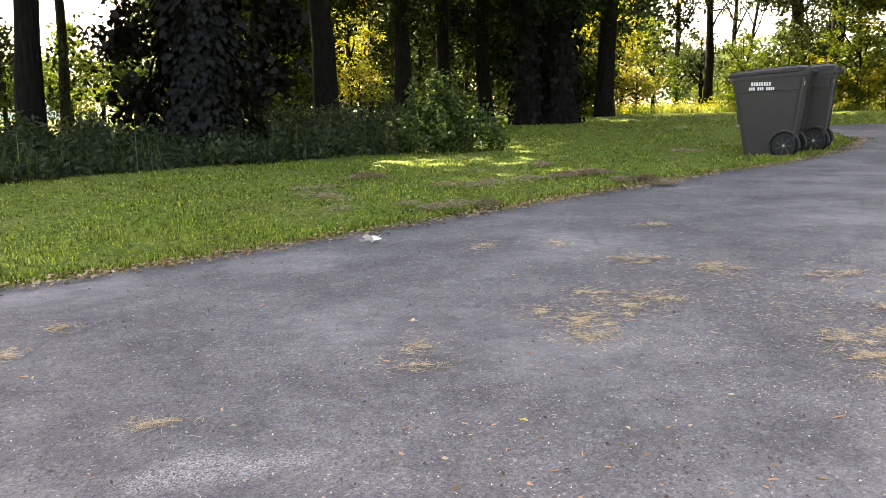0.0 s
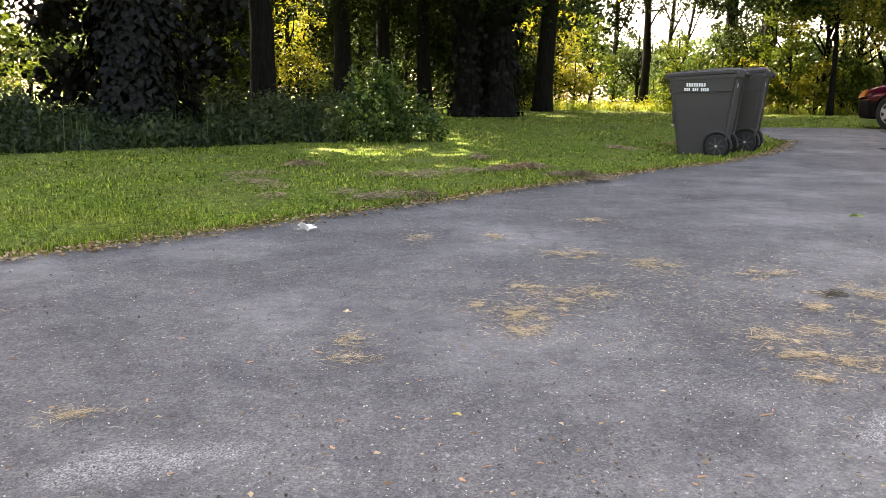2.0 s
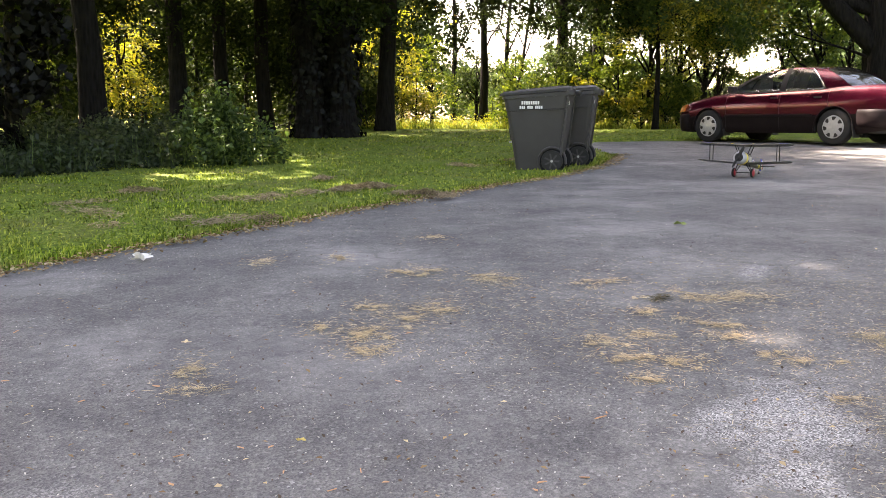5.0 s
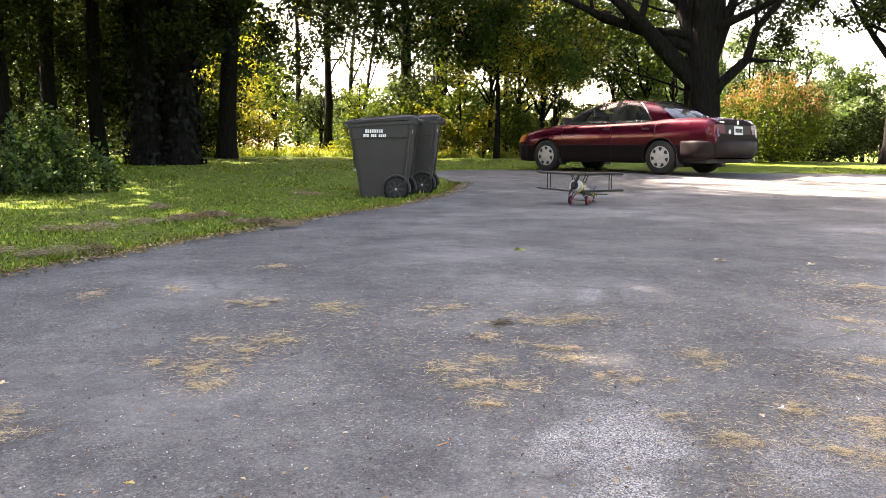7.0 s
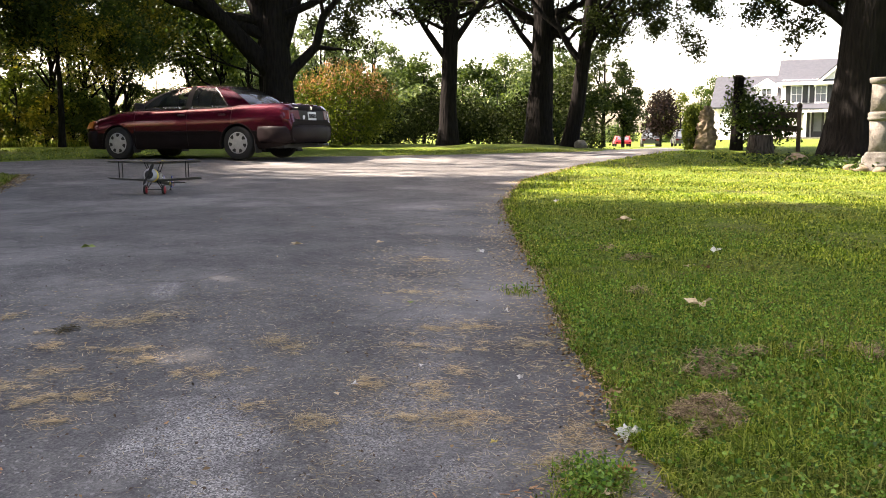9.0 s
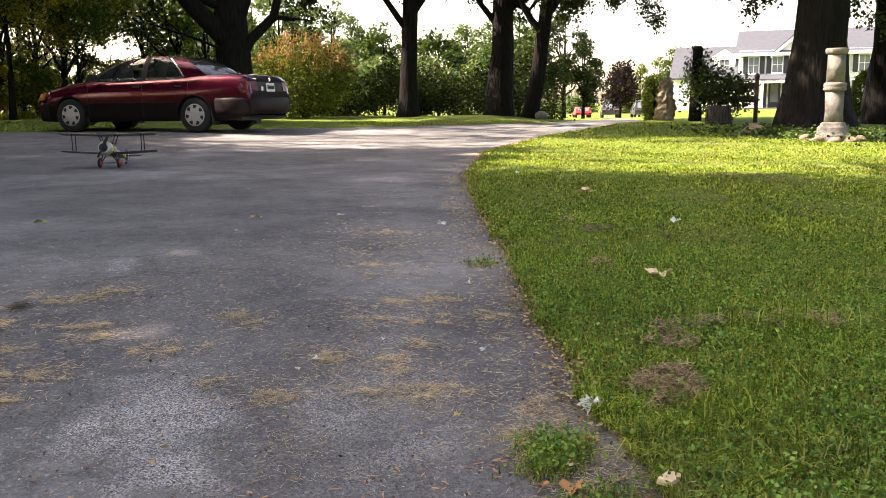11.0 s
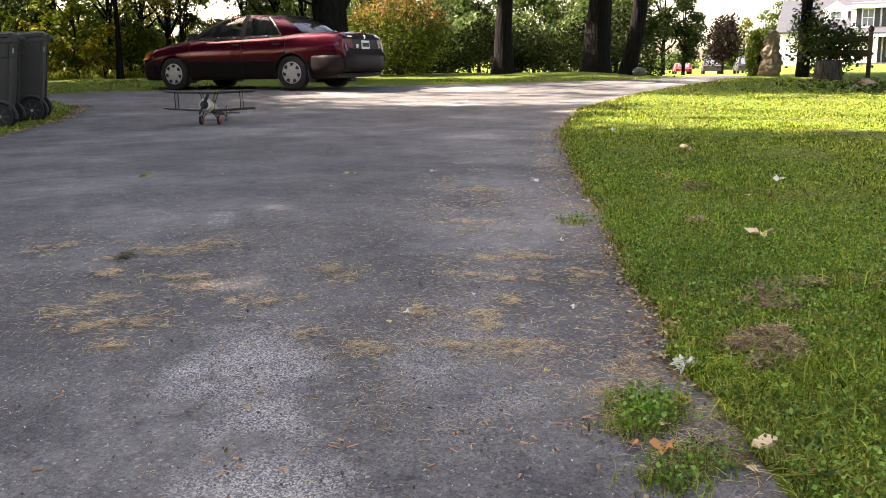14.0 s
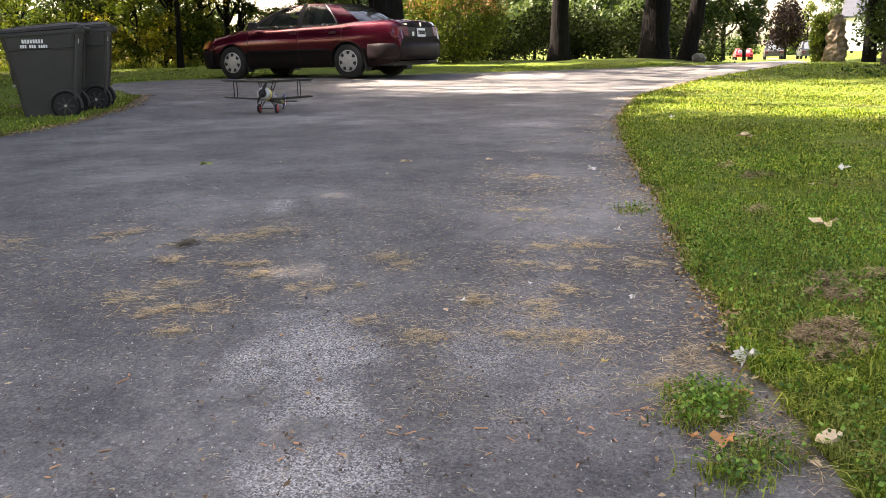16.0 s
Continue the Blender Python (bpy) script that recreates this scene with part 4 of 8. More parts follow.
def build_far():
    # sunlit saplings in the glades of the wood, and the gold bush at its edge
    for az, r, h, w, leaf, low in ((-12.9, 27.5, 3.2, 1.7, M_LEAF_SUMAC, 0.3), (-10.8, 29.0, 4.0, 2.1, M_LEAF_SUMAC, 0.2), (-8.9, 30.0, 3.4, 1.7, M_LEAF_SUMAC, 0.1), (-9.8, 31.5, 5.6, 2.4, M_LEAF_MID, 0.4), (-5.6, 29.5, 4.4, 2.0, M_LEAF_GOLD, 0.2), (-4.3, 31.0, 5.4, 1.8, M_LEAF_GOLD, 0.4),
                                   (-5.0, 28.0, 1.8, 1.9, M_LEAF_GOLD, 0.0), (-1.2, 31, 4.2, 1.2, M_LEAF_MID, 0.8), (1.7, 31, 4.6, 1.5, M_LEAF_MID, 0.6), (3.7, 32, 4.0, 1.2, M_LEAF_MID, 0.5), (9.4, 30.5, 3.6, 1.6, M_LEAF_GOLD, 0.4), (11.3, 30.5, 3.7, 2.3, M_LEAF_GOLD, 0.1),
                                   (13.2, 31.5, 3.4, 2.2, M_LEAF_SUMAC, 0.0), (12.2, 29.5, 1.9, 2.2, M_LEAF_GOLD, 0.0), (14.6, 33.0, 3.0, 1.9, M_LEAF_MID, 0.0)):
        far_tree("sapling", "sunlit yellow-green sapling among the dark trunks", az, r, h, w, leaf, int(500 + az * 10), low, 0.1, 24, 1.15, "saplings of the wood", category="sapling", holes=False)
    # deep background of the wood
    for k, az in enumerate(np.arange(-14, 11, 1.9)):
        far_tree("forest_tree", "leafy dark tree deep in the wood", float(az), 49 + 3 * (k % 3), 10.5 + (k % 4), 7.2, M_LEAF_DARK, 530 + k, -0.3, 0.34, 44, 1.6, WOOD, point=0.15, holes=False)
    foliage("woodland", "dark leaves closing the depth of the wood", -15, 10.5, 60, 66, -0.3, 10.0, 2600, M_LEAF_DARK, 0.42, 11, 0.5, 102, 0.1, clump=1.6)
    # the darkened leaf colour carries the shade inside the wood
    foliage("woodland", "dark leaves under the trees of the wood", -14, 11, 24, 29, 0.1, 6.0, 3300, M_LEAF_SHADED, 0.15, 16, 0.22, 103, 0.3, thin=0.3, clump=1.1, holes=GLADES)
    foliage("woodland", "dark boughs hanging among the trunks", -14, 10, 19, 27, 2.0, 7.5, 2900, M_LEAF_SHADED, 0.12, 16, 0.17, 119, 0.2, thin=0.3, clump=1.2, holes=GLADES, flat=0.35)
    # boughs above the view, added to keep skylight off the wood
    foliage("canopy", "unseen dense boughs added over the edge of the wood to darken it", -22, 10, 15.5, 23.5, 4.7, 7.2, 2200, M_LEAF_SHADED, 0.34, 12, 0.4, 124, 0.1, over_lawn=True, holes=GLADES)
    foliage("undergrowth", "dark undergrowth on the floor of the wood", -14, 10, 25, 36, -0.2, 1.3, 1300, M_LEAF_SHADED, 0.16, 12, 0.2, 132, 0.3, clump=0.9, category="undergrowth")
    # left of the ivy tree, against the sky
    for az, r, h, w, leaf in ((-25.5, 27, 2.6, 2.2, M_LEAF_MID), (-22.0, 29, 3.6, 2.0, M_LEAF_SUMAC), (-20.2, 31, 3.4, 2.4, M_LEAF_MID), (-18.4, 30, 4.0, 2.2, M_LEAF_MID), (-23.5, 26, 1.5, 2.6, M_LEAF_SUMAC), (-19.5, 25, 1.2, 2.4, M_LEAF_SUMAC), (-16.5, 27, 3.2, 2.0, M_LEAF_MID), (-28.5, 28, 4.0, 3.0, M_LEAF_MID)):
        far_tree("sapling", "pale green sapling against the bright sky", az, r, h, w * 1.2, leaf, int(700 + az * 10), 0.0, 0.11, 26, 1.4, "saplings of the wood", category="sapling")
    foliage("canopy", "dark leaves hanging beside the ivy tree", -29, -15.5, 14.5, 17, 1.3, 5.0, 900, M_LEAF_SHADED, 0.1, 14, 0.13, 123, 0.3, thin=0.7, clump=0.6)
    foliage("hedgerow", "pale green bushes beyond the ivy tree", -31, -13, 31, 37, 0.0, 2.9, 1300, M_LEAF_MID, 0.12, 16, 0.2, 104, 0.4, category="bushes")
    # bushes behind the lawn
    for az, r, h, w, leaf in ((16.0, 37, 2.6, 3.4, M_LEAF_PALE), (18.2, 40, 2.9, 3.6, M_LEAF_MID), (20.4, 38, 2.6, 3.0, M_LEAF_MID), (17.0, 34, 1.3, 3.0, M_LEAF_SUMAC), (19.8, 33, 1.4, 2.6, M_LEAF_GOLD), (22.2, 33.5, 2.2, 2.8, M_LEAF_MID), (24.2, 31, 2.0, 2.6, M_LEAF_SUMAC), (26.3, 29.5, 1.7, 2.6, M_LEAF_GOLD),
                              (28.2, 30, 1.8, 2.4, M_LEAF_GOLD), (30.4, 31, 1.6, 2.6, M_LEAF_SUMAC), (32.6, 31.5, 1.5, 2.6, M_LEAF_MID), (34.5, 31, 1.7, 2.4, M_LEAF_SUMAC), (36.4, 31, 2.2, 2.4, M_LEAF_MID), (23.2, 37, 3.4, 3.2, M_LEAF_MID), (26.4, 36, 3.0, 3.0, M_LEAF_MID),
                              (18.7, 26.6, 1.5, 1.9, M_LEAF_SUMAC), (20.9, 26.4, 1.9, 1.9, M_LEAF_SUMAC), (22.9, 26.2, 1.7, 1.7, M_LEAF_GOLD), (24.7, 26.5, 2.2, 1.9, M_LEAF_SUMAC), (26.2, 26.0, 1.7, 1.6, M_LEAF_GOLD), (27.6, 26.3, 1.9, 1.7, M_LEAF_SUMAC), (29.2, 26.2, 1.4, 1.7, M_LEAF_SUMAC)):
        far_tree("bush", "sunlit green and gold bush behind the lawn", az, r, h, w, leaf, int(800 + az * 10), -0.1, 0.12, 26, 1.2, "bushes behind the lawn", category="bush", point=0.3)
    for az, r, h, w in ((15.2, 52, 4.2, 7), (18.4, 54, 3.9, 7), (21.5, 52, 4.4, 7), (25.0, 54, 4.6, 7.5), (28.5, 52, 3.6, 6.5), (31.8, 55, 2.9, 7), (35, 52, 3.6, 6), (38, 54, 6.5, 6)):
        far_tree("treeline_tree", "pale green tree far behind the lawn", az, r, h, w, M_LEAF_PALE, int(900 + az * 10), -0.4, 0.25, 34, 1.3, "distant trees")
    for az, r, h, w, leaf in ((21.2, 31, 3.6, 2.2, M_LEAF_DARK), (23.0, 29.5, 4.4, 2.6, M_LEAF_DARK), (24.6, 28.0, 3.6, 2.2, M_LEAF_SUMAC), (26.6, 27.5, 4.2, 2.4, M_LEAF_SUMAC), (28.4, 28.5, 4.6, 2.4, M_LEAF_GOLD), (30.6, 29.5, 3.4, 2.0, M_LEAF_DARK), (34.2, 31, 4.6, 2.6, M_LEAF_MID), (36.2, 29, 4.8, 2.6, M_LEAF_MID), (37.8, 32, 4.4, 2.6, M_LEAF_PALE), (32.4, 33, 2.6, 2.2, M_LEAF_SUMAC), (16.0, 33, 3.4, 1.8, M_LEAF_DARK), (18.4, 34, 3.2, 1.8, M_LEAF_SUMAC)):
        far_tree("young_tree", "leafy young tree behind the lawn and the drive", az, r, h, w, leaf, int(1300 + az * 10), 0.5, 0.11, 26, 0.95, "young trees behind the lawn", point=0.25)
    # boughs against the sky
    foliage("canopy", "dark hanging boughs above the bins", 9.5, 28, 22, 28, 2.9, 7.0, 3300, M_LEAF_SHADED, 0.13, 14, 0.15, 121, 0.25, thin=0.65, clump=1.2, flat=0.3)
    foliage("canopy", "thin high leaves against the bright sky", 12, 36, 31, 40, 3.4, 8.4, 2600, M_LEAF_DARK, 0.13, 18, 0.18, 110, 0.3, thin=0.75, flat=0.4)
    foliage("canopy", "dark leafy boughs beside the great oak", 22, 37.5, 24, 29, 2.7, 6.6, 2600, M_LEAF_MID, 0.12, 18, 0.15, 120, 0.3, thin=0.65, clump=0.9, flat=0.4)
    foliage("canopy", "green boughs against the sky beside the oak", 28, 38, 28, 35, 2.4, 6.4, 2600, M_LEAF_SUMAC, 0.12, 18, 0.16, 122, 0.3, thin=0.55, clump=0.9, flat=0.35)
    foliage("canopy", "golden-green sprays over the bushes", 24, 33.5, 26.5, 29, 2.2, 4.0, 800, M_LEAF_GOLD, 0.1, 18, 0.13, 129, 0.3, thin=0.5, clump=0.75, flat=0.28)
    foliage("canopy", "dark hanging boughs against the sky above the drive", 42, 61, 26, 29, 3.3, 5.8, 2000, M_LEAF_SHADED, 0.1, 20, 0.13, 126, 0.2, thin=0.5, clump=0.6, lit=(), flat=0.4)
    foliage("canopy", "dark hanging boughs of the oak beside the column", 68.5, 73, 20, 22, 2.7, 3.9, 430, M_LEAF_SHADED, 0.085, 18, 0.1, 127, 0.1, thin=0.5, clump=0.4, lit=(), flat=0.4)
    foliage("canopy", "dark bough hanging across the sky towards the house", 58.5, 67.0, 23, 25, 3.0, 4.3, 700, M_LEAF_SHADED, 0.085, 18, 0.1, 128, 0.1, thin=0.6, clump=0.45, lit=(), flat=0.35)
    foliage("canopy", "dark leaves hanging beyond the stone column", 75.6, 81, 20, 23, 2.0, 4.2, 500, M_LEAF_DARK, 0.09, 18, 0.12, 131, 0.1, thin=0.5, clump=0.5, lit=(), flat=0.4)
    # tall trees beyond the drive, lower towards its end
    for az, r, h, w, leaf in ((38.2, 56, 6.4, 5.0, M_LEAF_MID), (40.6, 60, 7.6, 4.2, M_LEAF_PALE), (42.2, 57, 6.8, 3.6, M_LEAF_PALE), (43.8, 60, 7.4, 3.4, M_LEAF_PALE), (45.4, 56, 6.2, 3.6, M_LEAF_PALE), (47.0, 58, 5.8, 4.0, M_LEAF_PALE), (48.6, 55, 5.0, 3.8, M_LEAF_MID), (50.2, 58, 4.9, 4.0, M_LEAF_PALE), (52.0, 54, 4.7, 3.8, M_LEAF_MID),
                              (53.8, 57, 5.0, 4.2, M_LEAF_PALE), (55.4, 54, 5.2, 3.6, M_LEAF_PALE), (57.0, 52, 5.4, 3.4, M_LEAF_MID), (46.2, 48, 3.4, 3.0, M_LEAF_PALE), (48.0, 46, 2.6, 3.0, M_LEAF_PALE), (51.0, 45, 2.8, 3.2, M_LEAF_PALE), (53.2, 46, 2.6, 3.0, M_LEAF_MID), (55.0, 45, 2.9, 2.8, M_LEAF_PALE), (41.4, 47, 3.4, 3.4, M_LEAF_MID)):
        far_tree("treeline_tree", "tall pale green tree beyond the drive", az, r, h * 1.2, w * 1.25, leaf, int(1000 + az * 10), -0.2, 0.21, 34, 1.5, "distant trees", point=0.6)
    for az, r, h, w in ((58.2, 46, 5.6, 3.4), (59.8, 47, 5.9, 3.6), (61.0, 48, 4.6, 2.6)):
        far_tree("treeline_tree", "dark green spreading tree at the end of the drive", az, r, h, w, M_LEAF_DARK, int(1100 + az * 10), 0.0, 0.16, 40, 1.7, "distant trees", point=0.55)
    # the shrubs' shade comes from the same darkened leaf colour
    foliage("hedge", "dark shaded shrubs along the far edge of the drive", 43.5, 59.0, 26.5, 30, 0.0, 1.15, 2000, M_LEAF_SHADED, 0.09, 15, 0.16, 114, 0.6, category="shrubs", clump=0.8)
    foliage("treeline", "far trees beyond the street", 59, 69, 150, 170, 0.0, 2.6, 600, M_LEAF_PALE, 0.6, 12, 1.0, 115, 0.5)
    for az, r, h, w, leaf in ((64.4, 106, 6.2, 5.5, M_LEAF_SUMAC), (65.6, 112, 7.6, 6.0, M_LEAF_PALE), (66.8, 110, 8.4, 6.0, M_LEAF_MID), (63.2, 118, 5.2, 5.0, M_LEAF_PALE), (70.0, 118, 9.4, 6, M_LEAF_MID), (76.5, 116, 8.5, 8, M_LEAF_MID), (80, 112, 9, 8, M_LEAF_MID)):
        far_tree("treeline_tree", "leafy green tree beside the white house", az, r, h, w, leaf, int(1200 + az * 10), 0.0, 0.3, 28, 1.3, "distant trees", point=0.4)
    # tall wood out of view, added to cut skylight and darken reflections
    foliage("woodland", "unseen leafy wood added behind the viewer to close the place and dim skylight", 98, 312, 28, 40, 0.0, 15.0, 3400, M_LEAF_MID, 0.9, 9, 0.9, 118, 0.25, clump=2.2)
    rng = np.random.default_rng(130)
    n = 26000
    az, r = rng.uniform(8.5, 34, n), rng.uniform(25.6, 30.5, n)
    tufted = np.sin(az * 2.1 + r) + np.sin(az * 5.3 - r * 1.7) + rng.normal(0, 0.5, n) > -0.2
    az, r = az[tufted], r[tufted]
    n = len(az)
    blade_field("tall_grass", "bright sunlit tall grass along the edge of the lawn", r * np.sin(np.radians(az)), r * np.cos(np.radians(az)), 0.2, 0.02, M_GRASS, 1.1, rng)
    c = np.stack([r * np.sin(np.radians(az)), r * np.cos(np.radians(az)), np.zeros(n)], 1)[:2200]
    c[:, 2] = ground_z(c[:, 0], c[:, 1]) + rng.uniform(0.05, 0.4, 2200) ** 1.5
    me = mesh_np("tall_weeds", *leaf_cloud(np.repeat(c, 6, 0), 0.07, 0.1, 0.5, 0.2, 0, rng), M_LEAF_GOLD)
    tagged(part("tall_weeds", me, None), "leafy sunlit weeds in the tall grass", "weeds", kind="stuff")


build_far()


def build_shrubs():
    # flowering shrub with rusty plumes
    x, y = polar(43.7, 24.5)
    rng = np.random.default_rng(121)
    root = empty("shrub", pose(x, y, gz(x, y)), "rounded green shrub topped with rusty pink plumes", "shrub")
    stems = join([tube(crooked((0, 0, -0.05), (rng.normal(0, 0.7), rng.normal(0, 0.6), rng.uniform(1.1, 1.8)), 4, 0.06, rng), [0.03, 0.025, 0.018, 0.008], 6) for _ in range(16)])
    tagged(part("woody_stem", mesh_np("woody_stem", *stems, M_BARK_GREY, True), None, root), kind="stuff")
    tw = twigs_in((0, 0, 0.98), (1.5, 1.2, 1.02), 520, rng, 0.45)
    part("foliage", mesh_np("foliage", *leaf_cloud(np.repeat(tw, 26, 0), 0.08, 0.16, rng=rng), M_LEAF_SUMAC), None, root)
    top = tw[tw[:, 2] > 1.05]
    top = top[rng.permutation(len(top))[:230]] + np.array([0, 0, 0.16])
    part("plume_head", mesh_np("plume_head", *leaf_cloud(np.repeat(top, 16, 0) + np.array([0, 0, 1.0]) * rng.uniform(-0.05, 0.18, (len(top) * 16, 1)), 0.06, 0.05, 0.5, 0.1, -0.9, rng), M_PLUME), None, root, "rusty pink flower plumes")["kind"] = "stuff"
    # weed clump on the lawn's edge
    x, y = polar(-0.8, 12.9)
    root = empty("weed_clump", pose(x, y, gz(x, y)), "tall leafy weeds, sunlit on one side, at the lawn's edge", "weeds")
    stems, tw = [], []
    for k in range(64):
        a, d = rng.uniform(0, 2 * np.pi), abs(rng.normal(0, 0.5))
        h = rng.uniform(0.5, 1.0) * (1.2 - 0.6 * min(1, d))
        b = Vector((d * math.cos(a) * 0.85 + 0.1, d * math.sin(a) * 0.7, 0))
        e = b + Vector((rng.normal(0, 0.12), rng.normal(0, 0.12), h))
        stems.append(tube(crooked(b, e, 4, 0.03, rng), [0.008, 0.007, 0.005, 0.003], 5))
        for q in np.linspace(0.15, 1, 10):
            tw.append(b.lerp(e, q))
    tagged(part("woody_stem", mesh_np("woody_stem", *join(stems), M_LEAF_WEED, True), None, root), kind="stuff")
    part("leaves", mesh_np("leaves", *leaf_cloud(np.repeat(np.array(tw), 7, 0), 0.08, 0.06, 0.6, 0.45, 0.2, rng), M_LEAF_WEED), None, root)
    # undergrowth bed below the great ivy tree
    n = 4200
    az, u = rng.uniform(-31, -2.2, n), rng.uniform(0, 1, n)
    edge = 10.1 + (az + 31) * 0.092
    r = edge + u * 5.0
    h = 0.10 + 0.33 * smooth(0.0, 0.4, u) + 0.1 * np.sin(az * 1.7) + 0.12 * np.sin(az * 4.1 + r * 2)
    px_, py_ = r * np.sin(np.radians(az)), r * np.cos(np.radians(az))
    zz = ground_z(px_, py_) + np.abs(h) * rng.uniform(0.15, 1.0, n)
    c = np.stack([px_, py_, zz], 1)
    me = mesh_np("undergrowth", *leaf_cloud(np.repeat(c, 11, 0), 0.085, 0.075, 0.5, 0.3, 0.1, rng), M_LEAF_BROWN)
    tagged(part("undergrowth", me, None), "dense dark shaded weeds and groundcover under the trees", "undergrowth", kind="stuff")
    n = 2200
    az, u = rng.uniform(-31, -2.2, n), rng.uniform(0, 1, n)
    r = 10.0 + (az + 31) * 0.092 + u * 4.5
    px_, py_ = r * np.sin(np.radians(az)), r * np.cos(np.radians(az))
    blade_field("undergrowth_grass", "long grey-green grass standing in the undergrowth", px_, py_, 0.42, 0.009, M_LEAF_WEED, 0.6)
    # creeping leaves round the column and the oak
    n = 2200
    cx, cy = polar(75.4, 17.9)
    px_, py_ = cx + rng.normal(0, 0.6, n), cy + rng.normal(0, 1.0, n)
    c = np.stack([px_, py_, ground_z(px_, py_) + rng.uniform(0.02, 0.13, n)], 1)
    me = mesh_np("groundcover", *leaf_cloud(np.repeat(c, 3, 0), 0.075, 0.04, 0.7, 0.5, 0, rng), M_LEAF_WEED)
    tagged(part("groundcover", me, None), "light green creeping leaves round the oak's foot", "groundcover", kind="stuff")


build_shrubs()


# ---- lawn and litter ----
TUSSOCKS = [(4.41, 1.08, 0.09, 70, 0.1), (3.36, 1.11, 0.07, 80, 0.09), (3.51, 0.99, 0.08, 90, 0.1), (3.44, 0.83, 0.1, 80, 0.09), (2.28, 1.05, 0.06, 90, 0.045), (2.39, 0.9, 0.1, 120, 0.07), (2.85, 0.78, 0.1, 120, 0.08), (3.94, 2.08, 0.1, 80, 0.06), (4.01, 2.46, 0.12, 90, 0.06), (2.27, 0.52, 0.08, 140, 0.06), (2.28, 0.73, 0.09, 140, 0.06), (3.36, 1.46, 0.09, 90, 0.06), (6.29, 4.2, 0.15, 110, 0.06), (4.65, 1.65, 0.12, 90, 0.07), (-1.86, 5.61, 0.2, 260, 0.07), (-2.21, 5.58, 0.2, 240, 0.07), (-1.47, 5.75, 0.2, 240, 0.06)]


def build_lawn():
    rng = np.random.default_rng(201)

    def field(n, az0, az1, r0, r1):
        az, r = rng.uniform(az0, az1, n), r0 * (r1 / r0) ** rng.uniform(0, 1, n)
        x, y = r * np.sin(np.radians(az)), r * np.cos(np.radians(az))
        sd, _ = drive_distance(x, y)
        k = sd + ragged(x, y, 0.025) > 0.0
        return x[k], y[k]
    x, y = field(112000, 46, 95, 1.2, 5.5)
    blade_field("near_grass", "short green lawn grass beside the drive", x, y, 0.025, 0.0042, M_GRASS, 2.0, rng, 0.02)
    x, y = field(70000, 46, 88, 5.3, 22)
    blade_field("lawn_grass", "short green lawn grass", x, y, 0.024, 0.003, M_GRASS, 2.0, rng, 0.019, widen=0.001)
    x, y = field(76000, -36, 34, 4.3, 24)
    blade_field("lawn_grass", "short green lawn grass before the wood", x, y, 0.024, 0.003, M_GRASS, 2.0, rng, 0.019, widen=0.001)
    # taller uncut fringe along both edges of the drive
    for pts, n, tall in ((DRIVE[2:12], 9000, 0.05), (DRIVE[28:40], 6000, 0.035)):
        seg, f = along_edge(pts, n, rng)
        p = pts[seg] * (1 - f) + pts[seg + 1] * f + rng.normal(0, 0.13, (n, 2))
        sd, _ = drive_distance(p[:, 0], p[:, 1])
        p = p[sd > -0.02]
        blade_field("edge_grass", "longer grass fringing the drive", p[:, 0], p[:, 1], tall, 0.0055, M_GRASS, 1.0, rng, 0.0, widen=0.0003)
    # clover and broad weeds in the near lawn
    x, y = field(34000, 46, 92, 1.3, 7.0)
    patchy = np.sin(x * 2.1 + 1.2 * np.sin(y * 3.0)) + np.sin(y * 2.7 + x) + rng.normal(0, 0.9, len(x)) > -0.9
    c = np.stack([x, y, ground_z(x, y) + rng.uniform(0.03, 0.052, len(x))], 1)[patchy]
    me = mesh_np("clover", *leaf_cloud(np.repeat(c, 3, 0), 0.0125, 0.012, 0.85, 0.35, 0, rng), M_CLOVER)
    tagged(part("clover", me, None), "small clover and weed leaves among the grass", "clover", kind="stuff")
    x, y = field(4500, 46, 90, 5.5, 15)
    c = np.stack([x, y, ground_z(x, y) + rng.uniform(0.03, 0.055, len(x))], 1)
    me = mesh_np("lawn_weeds", *leaf_cloud(np.repeat(c, 3, 0), 0.02, 0.03, 0.6, 0.3, 0, rng), M_GRASS)
    tagged(part("lawn_weeds", me, None), "small weed leaves in the lawn by the drive", "weeds", kind="stuff")
    # coarse bunches of longer blades
    for (tx, ty, spread, n, tall) in TUSSOCKS:
        blade_field("grass_tussock", "bunch of longer pale grass blades in the lawn", rng.normal(tx, spread, n), rng.normal(ty, spread, n), tall, 0.0045, M_GRASS, 1.6, rng, 0.015)
    # tufts that stand on the asphalt
    for (tx, ty, s, n) in ((1.95, 1.12, 0.045, 520), (1.88, 1.08, 0.035, 320), (1.81, 1.08, 0.035, 200), (1.77, 0.88, 0.045, 260), (3.75, 2.64, 0.05, 120), (1.64, 0.88, 0.04, 200)):
        blade_field("grass_tuft", "small tuft of grass in the asphalt's broken edge", rng.normal(tx, s, n), rng.normal(ty, s, n), 0.03, 0.004, M_GRASS, 1.6, rng, 0.0)
        c = np.stack([rng.normal(tx, s, n // 2), rng.normal(ty, s, n // 2), gz(tx, ty) + rng.uniform(0.012, 0.04, n // 2)], 1)
        tagged(part("tuft_leaves", mesh_np("tuft_leaves", *leaf_cloud(c, 0.013, 0.01, 0.8, 0.35, 0, rng), M_CLOVER), None), "small weed leaves in a tuft on the asphalt", "weeds", kind="stuff")


